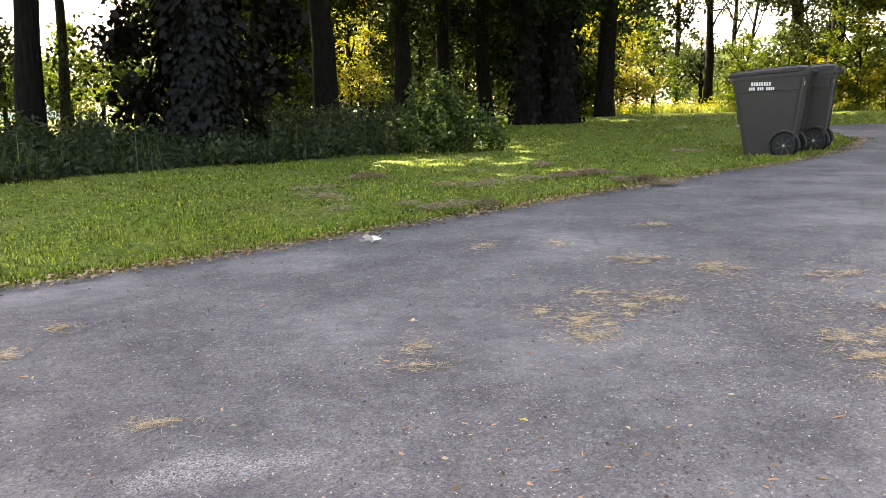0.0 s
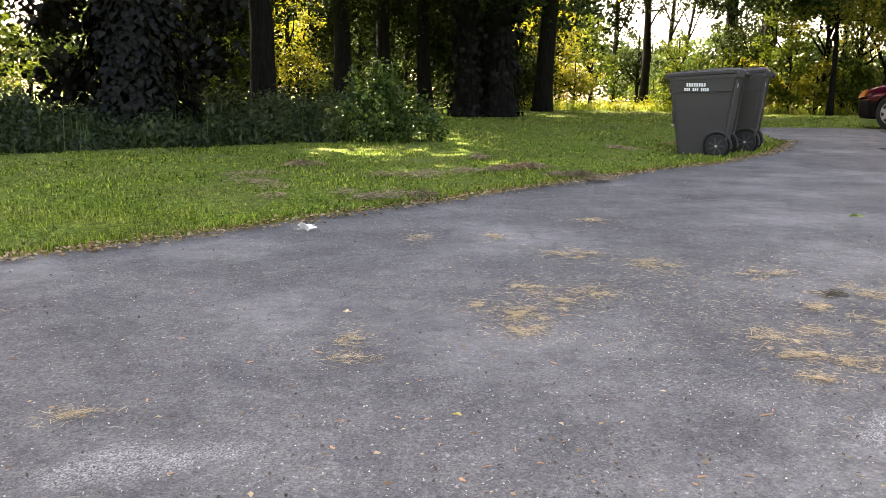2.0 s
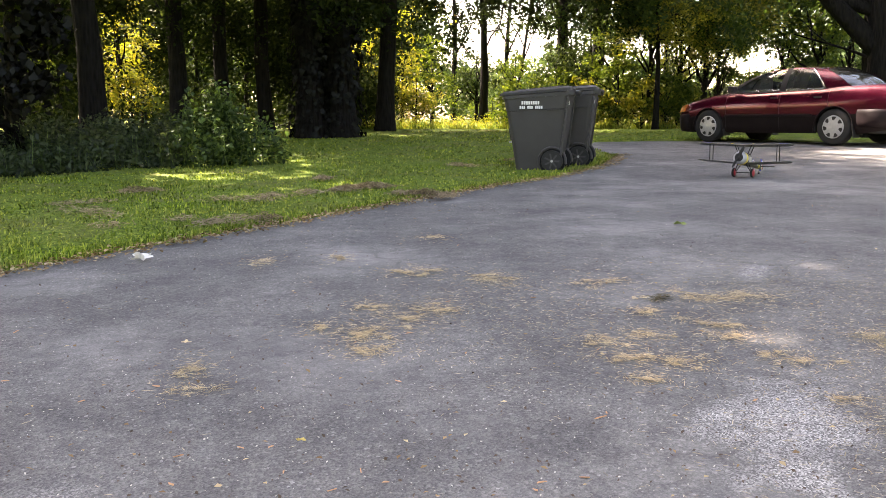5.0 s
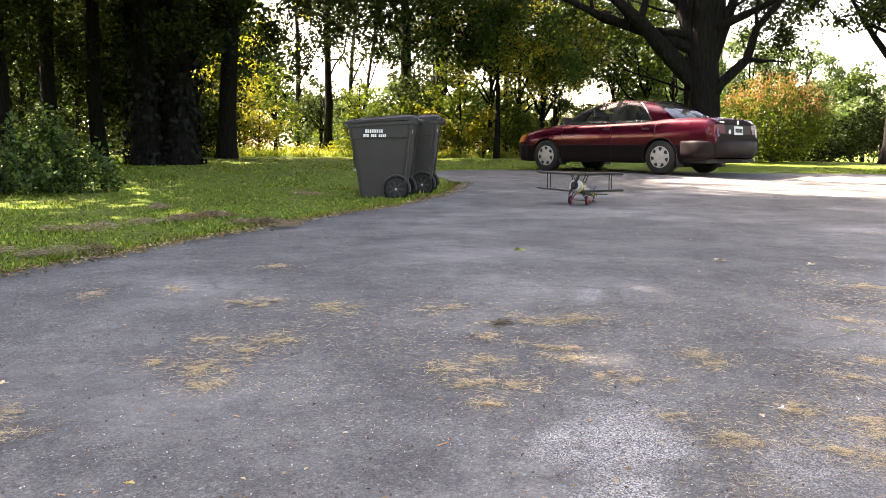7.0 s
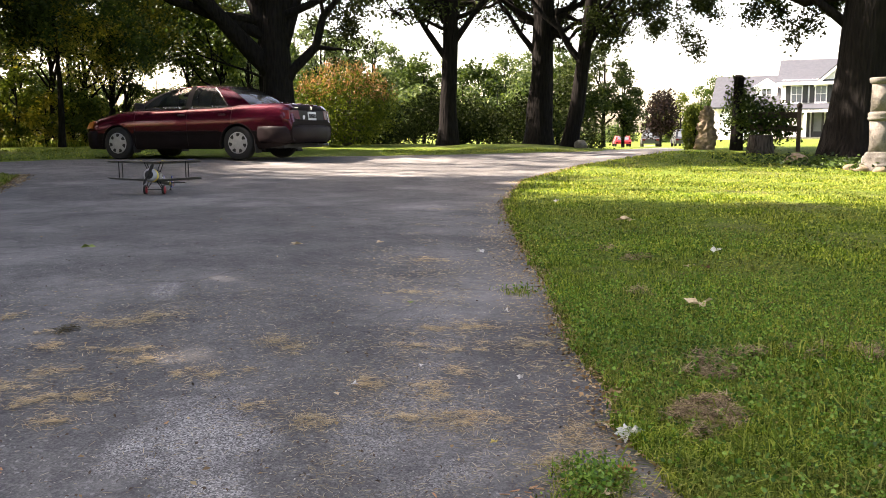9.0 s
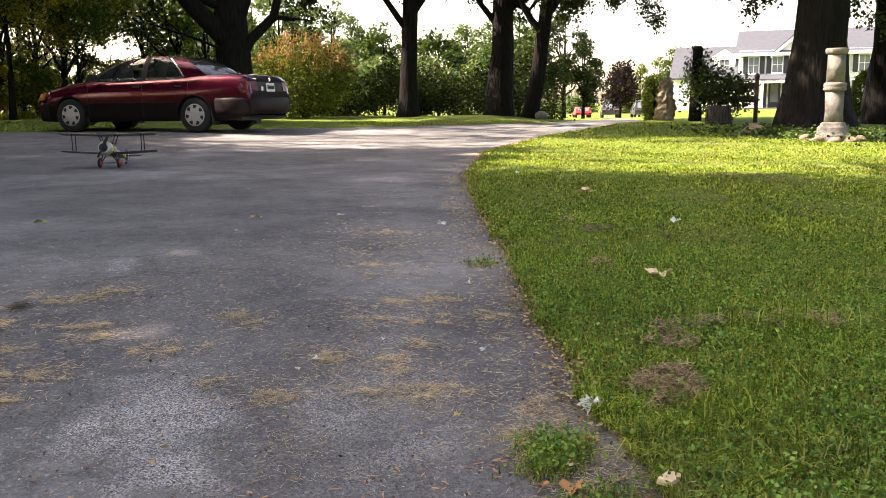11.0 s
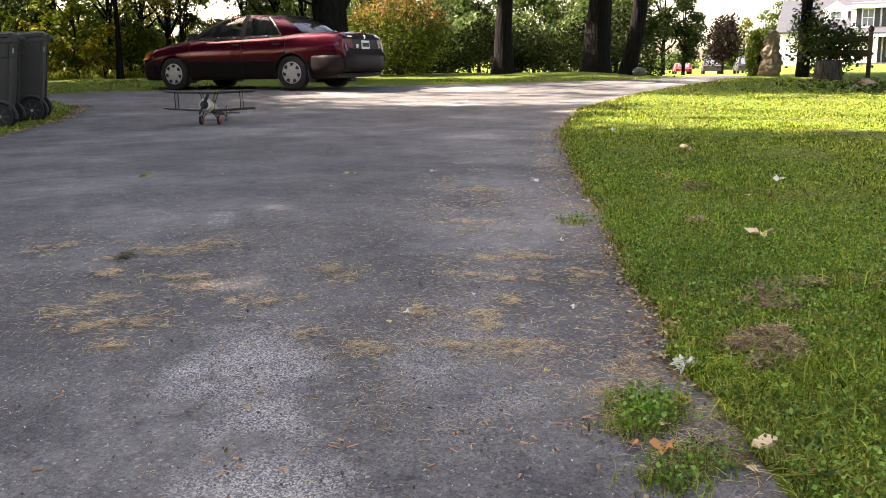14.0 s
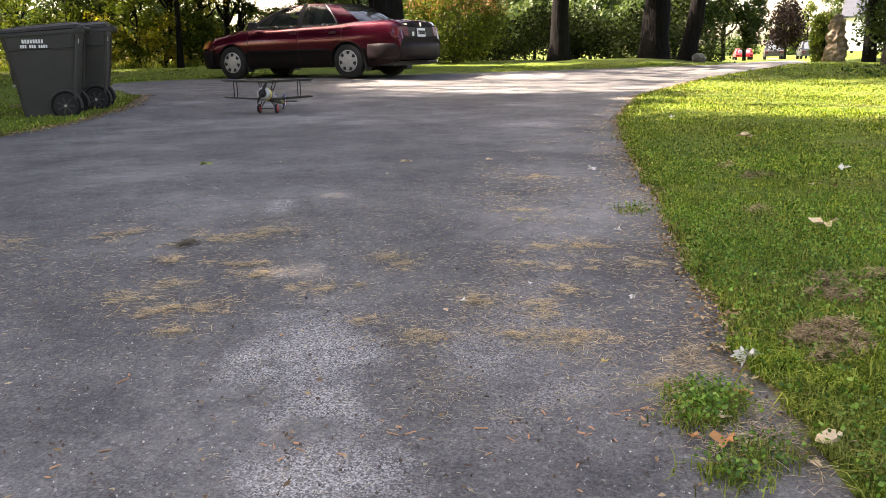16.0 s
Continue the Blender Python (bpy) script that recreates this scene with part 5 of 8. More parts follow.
def straws(name, label, patches, mat, thick=0.0016, length=0.055, rng=RNG, lift=0.004, category="clippings", pile=0.0):
    """Thin dry stalks lying in patches (x, y, half length, half width, bearing, count)."""
    vs, fs, base = [], [], 0
    for (px_, py_, a, b, az, n) in patches:
        u, v = rng.normal(0, 0.5, n), rng.normal(0, 0.5, n)
        ca, sa = math.sin(radians(az)), math.cos(radians(az))
        x, y = px_ + u * a * ca - v * b * sa, py_ + u * a * sa + v * b * ca
        z = ground_z(x, y) + lift + rng.uniform(0, 1, n) * (0.006 + pile * np.exp(-(u * u + v * v) * 2.0))
        ang, ln = rng.uniform(0, np.pi, n), length * rng.uniform(0.4, 1.4, n)
        th = (thick + 0.00011 * math.hypot(px_, py_)) * rng.uniform(0.7, 1.4, n)
        dx, dy, dz = np.cos(ang) * ln / 2, np.sin(ang) * ln / 2, rng.normal(0, 0.05 + 2.0 * pile, n) * ln
        ex, ey = -np.sin(ang) * th, np.cos(ang) * th
        q = np.stack([np.stack([x - dx - ex, y - dy - ey, z - dz], 1), np.stack([x - dx + ex, y - dy + ey, z - dz], 1), np.stack([x + dx + ex * 0.6, y + dy + ey * 0.6, z + dz], 1), np.stack([x + dx - ex * 0.6, y + dy - ey * 0.6, z + dz], 1), np.stack([x, y, z + th], 1)], 1).reshape(-1, 3)
        i = np.arange(n)[:, None] * 5 + base
        vs.append(q)
        fs.append(np.concatenate([i + np.array([[0, 1, 4]]), i + np.array([[1, 2, 4]]), i + np.array([[2, 3, 4]]), i + np.array([[3, 0, 4]])], 0))
        base += n * 5
    return tagged(part(name, mesh_np(name, np.concatenate(vs), np.concatenate(fs), mat), None), label, category, kind="stuff")


# patches of clippings: place, half width across, half depth, thickness
CLIPPINGS = [(0.85, 4.51, 0.11, 0.11, 1), (1.18, 4.19, 0.13, 0.16, 1), (1.68, 3.97, 0.1, 0.17, 0.6), (0.09, 5.02, 0.06, 0.1, 0.5), (0.52, 5.02, 0.05, 0.09, 0.4), (1.2, 5.53, 0.09, 0.08, 0.4), (0.51, 3.8, 0.06, 0.09, 0.8), (0.24, 3.51, 0.07, 0.07, 0.6), (0.42, 3.38, 0.09, 0.18, 1.0), (0.37, 3.15, 0.07, 0.07, 0.9), (0.62, 3.55, 0.07, 0.11, 0.9), (0.77, 3.73, 0.08, 0.12, 0.7), (-0.25, 3.09, 0.07, 0.13, 0.6), (-1.01, 2.42, 0.05, 0.04, 0.5)]
CLIPPINGS_NEAR = [(1.97, 3.6, 0.13, 0.1, 0.8), (2.19, 3.54, 0.11, 0.09, 0.7), (1.81, 3.15, 0.11, 0.08, 0.8), (1.75, 2.96, 0.06, 0.06, 0.8), (1.29, 3.04, 0.08, 0.08, 0.7), (1.27, 2.81, 0.09, 0.07, 1), (1.22, 2.59, 0.05, 0.04, 0.7), (1.47, 3.08, 0.06, 0.06, 0.5), (1.43, 2.72, 0.08, 0.07, 0.9), (1.83, 2.66, 0.08, 0.08, 1), (2.29, 2.83, 0.07, 0.07, 0.6), (2.27, 2.68, 0.05, 0.08, 0.6), (2.14, 2.15, 0.06, 0.08, 0.9), (1.76, 1.99, 0.08, 0.06, 1), (2.18, 1.88, 0.04, 0.05, 0.6), (1.98, 1.79, 0.11, 0.04, 0.9), (2.08, 1.67, 0.11, 0.08, 1), (1.63, 3.41, 0.04, 0.05, 0.4)]
CLIPPINGS_THIN = [(4.17, 3.57, 0.12, 0.11, 0.4), (3.4, 3.03, 0.1, 0.1, 0.4), (3.03, 2.36, 0.17, 0.09, 0.6), (2.86, 2.47, 0.12, 0.08, 0.4), (2.94, 2.03, 0.14, 0.07, 0.5), (2.67, 2.21, 0.13, 0.05, 0.5), (1.72, 2.23, 0.09, 0.04, 0.25), (1.95, 1.23, 0.04, 0.05, 0.5), (1.79, 0.93, 0.06, 0.03, 0.7), (2.15, 1.32, 0.05, 0.06, 0.4), (2.44, 2.0, 0.07, 0.05, 0.3), (2.58, 2.36, 0.1, 0.06, 0.4), (2.26, 1.96, 0.06, 0.03, 0.4), (-1.71, 3.52, 0.05, 0.04, 0.3), (-1.77, 3.17, 0.03, 0.05, 0.5), (-0.24, 2.86, 0.07, 0.04, 0.3)]
HAY_LEFT = [(-0.92, 9.03, 0.35, 40), (0.74, 8.45, 0.5, 60), (1.38, 9.05, 0.4, 90), (-0.98, 7.43, 0.45, 45), (-0.5, 6.5, 0.4, 60), (0.92, 10.2, 0.35, 45), (1.67, 8.05, 0.3, 110), (-1.45, 8.0, 0.35, 35), (0.1, 6.5, 0.35, 50), (3.1, 11.6, 0.4, 60), (0.1, 8.0, 0.5, 50)]
HAY_RIGHT = [(2.63, 1.19, 0.13, 420), (2.6, 1.04, 0.11, 320), (2.72, 1.1, 0.05, 100), (3.13, 1.39, 0.08, 150), (3.05, 1.3, 0.08, 150), (3.36, 1.29, 0.09, 70), (3.6, 1.14, 0.12, 140), (3.69, 0.89, 0.14, 190), (5.09, 2.7, 0.09, 90), (4.2, 2.2, 0.12, 50), (5.3, 3.0, 0.12, 40)]


def lobed_leaf(size, lobes, seed, curl):
    """A dry leaf: a lobed, curled blade with a stalk, given a little thickness."""
    rng = np.random.default_rng(seed)
    bm = bmesh.new()
    mid = bm.verts.new((0, 0, 0.0))
    ring = []
    n = lobes * 4
    for k in range(n):
        a = 2 * math.pi * k / n
        r = size * (0.5 + 0.17 * math.cos(lobes * a) + rng.normal(0, 0.07)) * (1.0 + 0.15 * math.cos(a))
        ring.append(bm.verts.new((r * math.cos(a), r * 0.8 * math.sin(a), curl * size * (abs(math.sin(a)) ** 2 * 0.6 + 0.25 * math.sin(3 * a) + rng.normal(0, 0.12)))))
    for k in range(n):
        bm.faces.new((mid, ring[k], ring[(k + 1) % n]))
    geom = bmesh.ops.extrude_face_region(bm, geom=list(bm.faces))
    bmesh.ops.translate(bm, vec=(0, 0, 0.0015), verts=[g for g in geom["geom"] if isinstance(g, bmesh.types.BMVert)])
    box(bm, (size * 0.35, 0.002, 0.002), pose(-size * 0.55, 0, 0.002))
    return bm


def build_litter():
    rng = np.random.default_rng(221)
    pats = []
    for x, y, a, b, thick in CLIPPINGS + CLIPPINGS_NEAR + CLIPPINGS_THIN:
        across = math.degrees(math.atan2(x, y)) + 90 + rng.normal(0, 8)
        ux, uy = math.sin(radians(across)), math.cos(radians(across))
        for _ in range(9):
            s, along, deep = min(a, b) * rng.uniform(0.25, 0.8), rng.normal(0, 0.55) * a, rng.normal(0, 0.5) * b
            pats.append((x + ux * along - uy * deep, y + uy * along + ux * deep, s, s * rng.uniform(0.4, 0.9), across + rng.normal(0, 30), int((6 + 2.5e4 * a * b * thick / 9) * rng.uniform(0.4, 1.6))))
        pats.append((x, y, a * 2.1, b * 2.2, across, int(40 + 120 * thick)))
    straws("grass_clippings", "dry straw-coloured grass clippings strewn on the asphalt", pats, M_STRAW, 0.00035, 0.032, rng)
    straws("debris_clump", "dark clot of mud and stalks on the asphalt", [(1.81, 3.61, 0.06, 0.03, 115, 70), (1.77, 3.58, 0.04, 0.025, 60, 40)], M_CLOT, 0.0009, 0.04, rng, 0.004, "debris", 0.02)
    wide = [(rng.uniform(0.8, 4.0), rng.uniform(1.4, 4.2), 0.6, 0.5, 45, 190) for _ in range(36)] + [(rng.uniform(-1.5, 6), rng.uniform(2.5, 8), 0.9, 0.8, 0, 26) for _ in range(30)]
    for a, b in zip(DRIVE[31:41], DRIVE[32:42]):
        for f in rng.uniform(0, 1, 7):
            p, off = a * (1 - f) + b * f, rng.uniform(0.1, 1.0)
            wide.append((p[0] - 0.6 * off, p[1] + 0.78 * off, 0.16, 0.1, rng.uniform(0, 180), 60))
    edge = []
    for a, b in zip(DRIVE[30:41], DRIVE[31:42]):
        for f in (0.1, 0.4, 0.7):
            p = a * (1 - f) + b * f
            edge.append((p[0] - 0.13, p[1] + 0.1, 0.3, 0.13, 55, int(12 + 75 * min(1.0, np.hypot(*(b - a))))))
    straws("grass_clippings", "thin scatter of dry stalks over the asphalt and along its edge", wide, M_STRAW_PALE, 0.0006, 0.023, rng)
    straws("grass_clippings", "dry tan stalks gathered along the near lawn's edge", edge, M_STRAW, 0.0004, 0.03, rng)
    thatch = [(1.97, 1.24, 0.08, 0.05, 60, 170), (1.84, 1.14, 0.06, 0.04, 150, 130), (1.84, 0.94, 0.1, 0.03, 60, 190), (1.92, 0.88, 0.09, 0.04, 70, 190), (2.03, 0.95, 0.05, 0.05, 20, 90), (1.79, 0.78, 0.09, 0.05, 40, 150), (2.13, 1.21, 0.1, 0.04, 55, 150), (1.7, 0.95, 0.07, 0.04, 60, 80), (2.2, 1.32, 0.12, 0.05, 50, 170), (1.97, 1.02, 0.07, 0.05, 60, 60)]
    straws("grass_clippings", "tangled dry stalks in the drive's broken corner", [(x, y, a * 1.3, b * 1.4, az, n * 2 // 3) for x, y, a, b, az, n in thatch], M_STRAW_TAN, 0.0005, 0.035, rng, 0.006, "clippings", 0.012)
    straws("hay_clumps", "grey-brown clumps of old mown grass on the lawn", [(x + rng.normal(0, 0.4) * a, y + rng.normal(0, 0.3) * a, a * 0.36, a * 0.3, rng.uniform(40, 120), int(n * 1.5)) for x, y, a, n in HAY_LEFT for _ in range(4)], M_HAY, 0.0016, 0.07, rng, 0.03, "hay", 0.035)
    straws("hay_clumps", "dark brown clots of rotting mown grass on the lawn", [(1.36, 8.95, 0.26, 0.16, 80, 620), (1.72, 8.1, 0.2, 0.14, 80, 520), (-0.9, 9.12, 0.16, 0.1, 80, 260), (1.1, 8.8, 0.16, 0.1, 70, 260), (4.1, 12.2, 0.25, 0.15, 90, 300), (0.2, 6.55, 0.14, 0.1, 60, 200)], M_HAY_BROWN, 0.0016, 0.07, rng, 0.03, "hay", 0.05)
    straws("hay_clumps", "brown matted clumps of mown grass on the near lawn", [(x * 0.97 + rng.normal(0, 0.55) * a, y * 0.97 + rng.normal(0, 0.45) * a, a * rng.uniform(0.25, 0.5), a * rng.uniform(0.15, 0.35), rng.uniform(60, 150), int(n * 0.55)) for x, y, a, n in HAY_RIGHT for _ in range(6)], M_HAY_WARM, 0.0008, 0.042, rng, 0.024, "hay", 0.04)
    # leaf and bark crumbs along the left edge
    n = 3800
    pts = DRIVE[3:12]
    seg, f = along_edge(pts, n, rng)
    p = pts[seg] * (1 - f) + pts[seg + 1] * f + rng.normal(0, 0.07, (n, 2)) + np.array([0.05, -0.06])
    c = np.stack([p[:, 0], p[:, 1], ground_z(p[:, 0], p[:, 1]) + rng.uniform(0.008, 0.03, n)], 1)
    me = mesh_np("leaf_litter", *leaf_cloud(c, 0.03, 0, 0.6, 0.7, 0, rng), M_LITTER)
    tagged(part("leaf_litter", me, None), "brown leaf crumbs and bark along the lawn's edge", "leaf litter", kind="stuff")
    n = 4600
    pts = DRIVE[29:41]
    seg, f = along_edge(pts, n, rng)
    p = pts[seg] * (1 - f) + pts[seg + 1] * f + rng.normal(0, 0.045, (n, 2))
    c = np.stack([p[:, 0], p[:, 1], ground_z(p[:, 0], p[:, 1]) + rng.uniform(0.004, 0.02, n)], 1)
    me = mesh_np("leaf_litter", *leaf_cloud(c, 0.02, 0, 0.6, 0.65, 0, rng), M_LITTER)
    tagged(part("leaf_litter", me, None), "tan and orange leaf crumbs along the near lawn's edge", "leaf litter", kind="stuff")
    n = 700
    az, r = rng.uniform(-30, 80, n), 1.4 * (14 / 1.4) ** rng.uniform(0, 1, n)
    x, y = r * np.sin(np.radians(az)), r * np.cos(np.radians(az))
    c = np.stack([x, y, ground_z(x, y) + 0.01 + 0.03 * (drive_distance(x, y)[0] > 0)], 1)
    me = mesh_np("leaf_litter", *leaf_cloud(c, 0.02, 0, 0.55, 0.8, 0, rng), M_LITTER)
    tagged(part("leaf_litter", me, None), "scattered crumbs of dry leaves", "leaf litter", kind="stuff")
    # pale grit and pebbles
    n = 5200
    az, r = rng.uniform(-32, 62, n), 1.6 * (11 / 1.6) ** rng.uniform(0, 1, n)
    x, y = r * np.sin(np.radians(az)), r * np.cos(np.radians(az))
    k = drive_distance(x, y)[0] < 0
    c = np.stack([x, y, ground_z(x, y) + 0.004], 1)[k]
    me = mesh_np("grit", *leaf_cloud(c, 0.0065, 0, 0.7, 0.6, 0, rng), M_GRIT)
    tagged(part("grit", me, None), "pale grit and seed husks on the asphalt", "grit", kind="stuff")
    n = 2600
    az, r = rng.uniform(-32, 66, n), 1.4 * (9 / 1.4) ** rng.uniform(0, 1, n)
    x, y = r * np.sin(np.radians(az)), r * np.cos(np.radians(az))
    k = drive_distance(x, y)[0] < 0
    c = np.stack([x, y, ground_z(x, y) + 0.004], 1)[k]
    me = mesh_np("crumbs", *leaf_cloud(c, 0.012, 0, 0.6, 0.6, 0, rng), M_CHIP_DARK)
    tagged(part("crumbs", me, None), "dark crumbs of soil and seeds on the asphalt", "crumbs", kind="stuff")
    # orange bark chips
    spots = [(-0.57, 2.85), (-0.65, 2.03), (-0.27, 2.15), (-0.02, 2.33), (0.33, 2.21), (0.42, 2.78), (0.19, 2.11), (0.0, 2.15), (0.24, 2.03), (0.4, 2.06), (0.93, 2.3), (0.04, 1.95), (0.58, 1.89), (1.29, 5.24),
             (-0.4, 2.3), (-0.26, 2.33), (0.72, 1.93), (0.96, 2.33), (0.61, 1.93), (1.68, 1.39), (1.42, 1.41)] + [(q, rng.uniform(0.95, 1.05) * (2.3 - 0.65 * q)) for q in rng.uniform(0.95, 1.85, 26)] + [(q, rng.uniform(0.85, 1.3) * (2.1 - 0.65 * q)) for q in rng.uniform(1.2, 2.0, 34)] + [(rng.uniform(-1.6, 1.5), rng.uniform(1.7, 4)) for _ in range(24)]
    chip_mesh = []
    for k in range(5):
        bm = box(bmesh.new(), (0.032 - 0.004 * k, 0.0042 - 0.0004 * k, 0.0025))
        for v in bm.verts:
            v.co += Vector((rng.normal(0, 0.004), rng.normal(0, 0.0016), rng.normal(0, 0.001)))
        bmesh.ops.bevel(bm, geom=list(bm.edges), offset=0.0005, segments=1, affect='EDGES')
        me = bpy.data.meshes.new("bark_chip")
        bm.to_mesh(me)
        bm.free()
        me.materials.append(M_CHIP if k < 4 else M_CHIP_DARK)
        chip_mesh.append(me)
    for k, (x, y) in enumerate(spots):
        ob = new("bark_chip", chip_mesh[k % 5])
        ob.matrix_basis = pose(x, y, gz(x, y) + 0.003, rng.normal(0, 4), rng.normal(0, 4), rng.uniform(0, 360)) @ Matrix.Diagonal((rng.uniform(0.45, 1.15), rng.uniform(0.6, 1.2), 1.0, 1.0))
        tagged(ob, "small orange-brown bark chip lying on the asphalt" if k % 5 < 4 else "small dark twig chip lying on the asphalt", "bark chip", "bark chips on the drive")
    # fallen leaves, each its own
    leaves = [(6.7, 3.66, 0.2, M_DEAD_TAN, "curled tan dead leaf on the grass"), (5.65, 2.4, 0.11, M_DEAD_PALE, "pale grey dead leaf on the grass"), (4.03, 1.78, 0.19, M_DEAD_TAN, "large tan dead leaf on the grass"),
              (2.25, 1.19, 0.15, M_DEAD_PALE, "bleached white lobed leaf at the drive's edge"), (5.02, 2.19, 0.08, M_DEAD_BROWN, "small brown dead leaf on the grass"), (4.97, 2.29, 0.06, M_DEAD_TAN, "small tan dead leaf on the grass"),
              (2.06, 2.13, 0.04, M_DEAD_PALE, "small pale leaf scrap on the asphalt"), (1.95, 2.1, 0.04, M_DEAD_TAN, "small tan leaf scrap on the asphalt"), (1.95, 1.45, 0.045, M_DEAD_YELLOW, "small yellow leaf on the asphalt"),
              (3.98, 4.66, 0.13, M_DEAD_TAN, "flat tan leaf on the asphalt"), (2.98, 5.6, 0.14, M_DEAD_GREEN, "fallen green leaf on the asphalt"), (3.14, 2.85, 0.06, M_DEAD_GREEN, "small green leaf on the asphalt"),
              (4.58, 3.55, 0.09, M_DEAD_PALE, "pale leaf on the asphalt"), (2.02, 1.07, 0.085, M_DEAD_ORANGE, "orange-brown leaf at the drive's edge"), (1.75, 0.96, 0.12, M_DEAD_ORANGE, "curled orange-brown leaf in the drive's broken corner"), (1.72, 1.02, 0.05, M_DEAD_ORANGE, "small rolled orange leaf on the asphalt"), (2.28, 1.27, 0.06, M_DEAD_TAN, "small tan leaf among dry stalks"), (1.86, 1.03, 0.055, M_DEAD_TAN, "small tan leaf in a grass tuft"), (1.79, 0.77, 0.05, M_DEAD_TAN, "small tan leaf in the drive's broken corner"), (2.5, 1.75, 0.05, M_DEAD_PALE, "white leaf scrap on the asphalt"), (3.3, 2.4, 0.05, M_DEAD_PALE, "white leaf scrap on the asphalt"), (4.42, 4.3, 0.09, M_DEAD_TAN, "tan leaf on the asphalt"), (4.21, 2.89, 0.1, M_DEAD_TAN, "tan leaf at the drive's edge"),
              (-0.57, 5.25, 0.19, M_DEAD_PALE, "bleached white lobed leaf near the lawn's edge"), (-0.27, 3.4, 0.055, M_DEAD_TAN, "small tan leaf on the asphalt"), (0.06, 2.32, 0.04, M_DEAD_YELLOW, "small yellow leaf on the asphalt"), (2.38, 2.11, 0.03, M_DEAD_PALE, "white leaf scrap on the asphalt"), (7.8, 5.05, 0.09, M_DEAD_PALE, "pale dead leaf on the grass")]
    for k, (x, y, s, mat, label) in enumerate(leaves):
        up = 0.006
        if drive_distance([x], [y])[0][0] > 0:
            x, y, s, up = x * 0.965, y * 0.965, s * 1.15, 0.045
        ob = part("fallen_leaf", lobed_leaf(s * 0.5, (7 if mat == M_DEAD_PALE else 5) if s > 0.07 else 4, 300 + k, 0.55 if mat == M_DEAD_PALE else 0.32), mat, None, at=pose(x, y, gz(x, y) + up + 0.01, 0, 0, rng.uniform(0, 360)))
        tagged(ob, label, "leaf", "fallen leaves")
    bm = box(bmesh.new(), (0.085, 0.036, 0.016), None, 0.002)
    for v in bm.verts:
        v.co += Vector(noise.noise_vector(v.co * 25)) * 0.0025
    tagged(part("wood_block", bm, M_DEAD_TAN, None, at=pose(1.905, 0.79, gz(1.905, 0.79) + 0.032, 6, 8, 5)), "pale split piece of wood in the grass", "wood piece")


M_GRIT = leafy("pale_grit", (0.25, 0.24, 0.22), (0.42, 0.4, 0.37), (0.6, 0.58, 0.54), 0.0, 0.1)
M_CHIP_DARK = mottled("twig_brown", (0.05, 0.035, 0.025), (0.12, 0.085, 0.06), 40, 0.9)
M_DEAD_TAN = mottled("dead_leaf_tan", (0.5, 0.37, 0.22), (0.76, 0.61, 0.4), 30, 0.85, relief=0.002)
M_DEAD_PALE = mottled("dead_leaf_pale", (0.62, 0.6, 0.54), (0.82, 0.8, 0.73), 30, 0.85, relief=0.002)
M_DEAD_BROWN = mottled("dead_leaf_brown", (0.1, 0.05, 0.025), (0.22, 0.11, 0.05), 30, 0.85, relief=0.002)
M_DEAD_ORANGE = mottled("dead_leaf_orange", (0.35, 0.15, 0.05), (0.5, 0.25, 0.1), 30, 0.85, relief=0.002)
M_DEAD_YELLOW = mottled("dead_leaf_yellow", (0.45, 0.33, 0.08), (0.6, 0.48, 0.16), 30, 0.85, relief=0.002)
M_DEAD_GREEN = mottled("fallen_leaf_green", (0.14, 0.2, 0.05), (0.3, 0.36, 0.12), 30, 0.8, relief=0.002)
build_lawn()
build_litter()


# ---- wheeled bins ----
M_BIN = mottled("bin_plastic", (0.027, 0.026, 0.026), (0.043, 0.041, 0.04), 3.0, 0.5, 0, 0.4, 0.0008, 220)
M_BIN_LID = mottled("bin_lid_plastic", (0.022, 0.022, 0.023), (0.037, 0.036, 0.036), 4.0, 0.55, 0, 0.4, 0.0008, 220)
M_RUBBER = mottled("black_rubber", (0.012, 0.012, 0.012), (0.028, 0.027, 0.026), 9, 0.8)
M_RECESS_SHADE = mottled("recess_shade", (0.008, 0.008, 0.008), (0.016, 0.016, 0.016), 9, 0.9)
M_WHITE = mottled("white_marking", (0.68, 0.68, 0.66), (0.85, 0.85, 0.83), 30, 0.6)
M_STEEL = mottled("dull_steel", (0.3, 0.3, 0.3), (0.5, 0.5, 0.5), 20, 0.4, 0.9)


def hull(bm, rings, close=True):
    """Skins a stack of rings with equal numbers of corners."""
    rs = [[bm.verts.new(p) for p in ring] for ring in rings]
    n = len(rs[0])
    for a, b in zip(rs, rs[1:]):
        for k in range(n):
            bm.faces.new((a[k], a[(k + 1) % n], b[(k + 1) % n], b[k]))
    if close:
        bm.faces.new(rs[0][::-1])
        bm.faces.new(rs[-1])
    return bm


def rounded(x0, x1, y0, y1, z, r, zslope=0.0, n=4):
    out = []
    for cx, cy, a0 in ((x1 - r, y1 - r, 0), (x0 + r, y1 - r, 90), (x0 + r, y0 + r, 180), (x1 - r, y0 + r, 270)):
        for k in range(n):
            a = radians(a0 + 90 * k / (n - 1))
            x = cx + r * math.cos(a)
            out.append(Vector((x, cy + r * math.sin(a), z + zslope * (x - x0))))
    return out


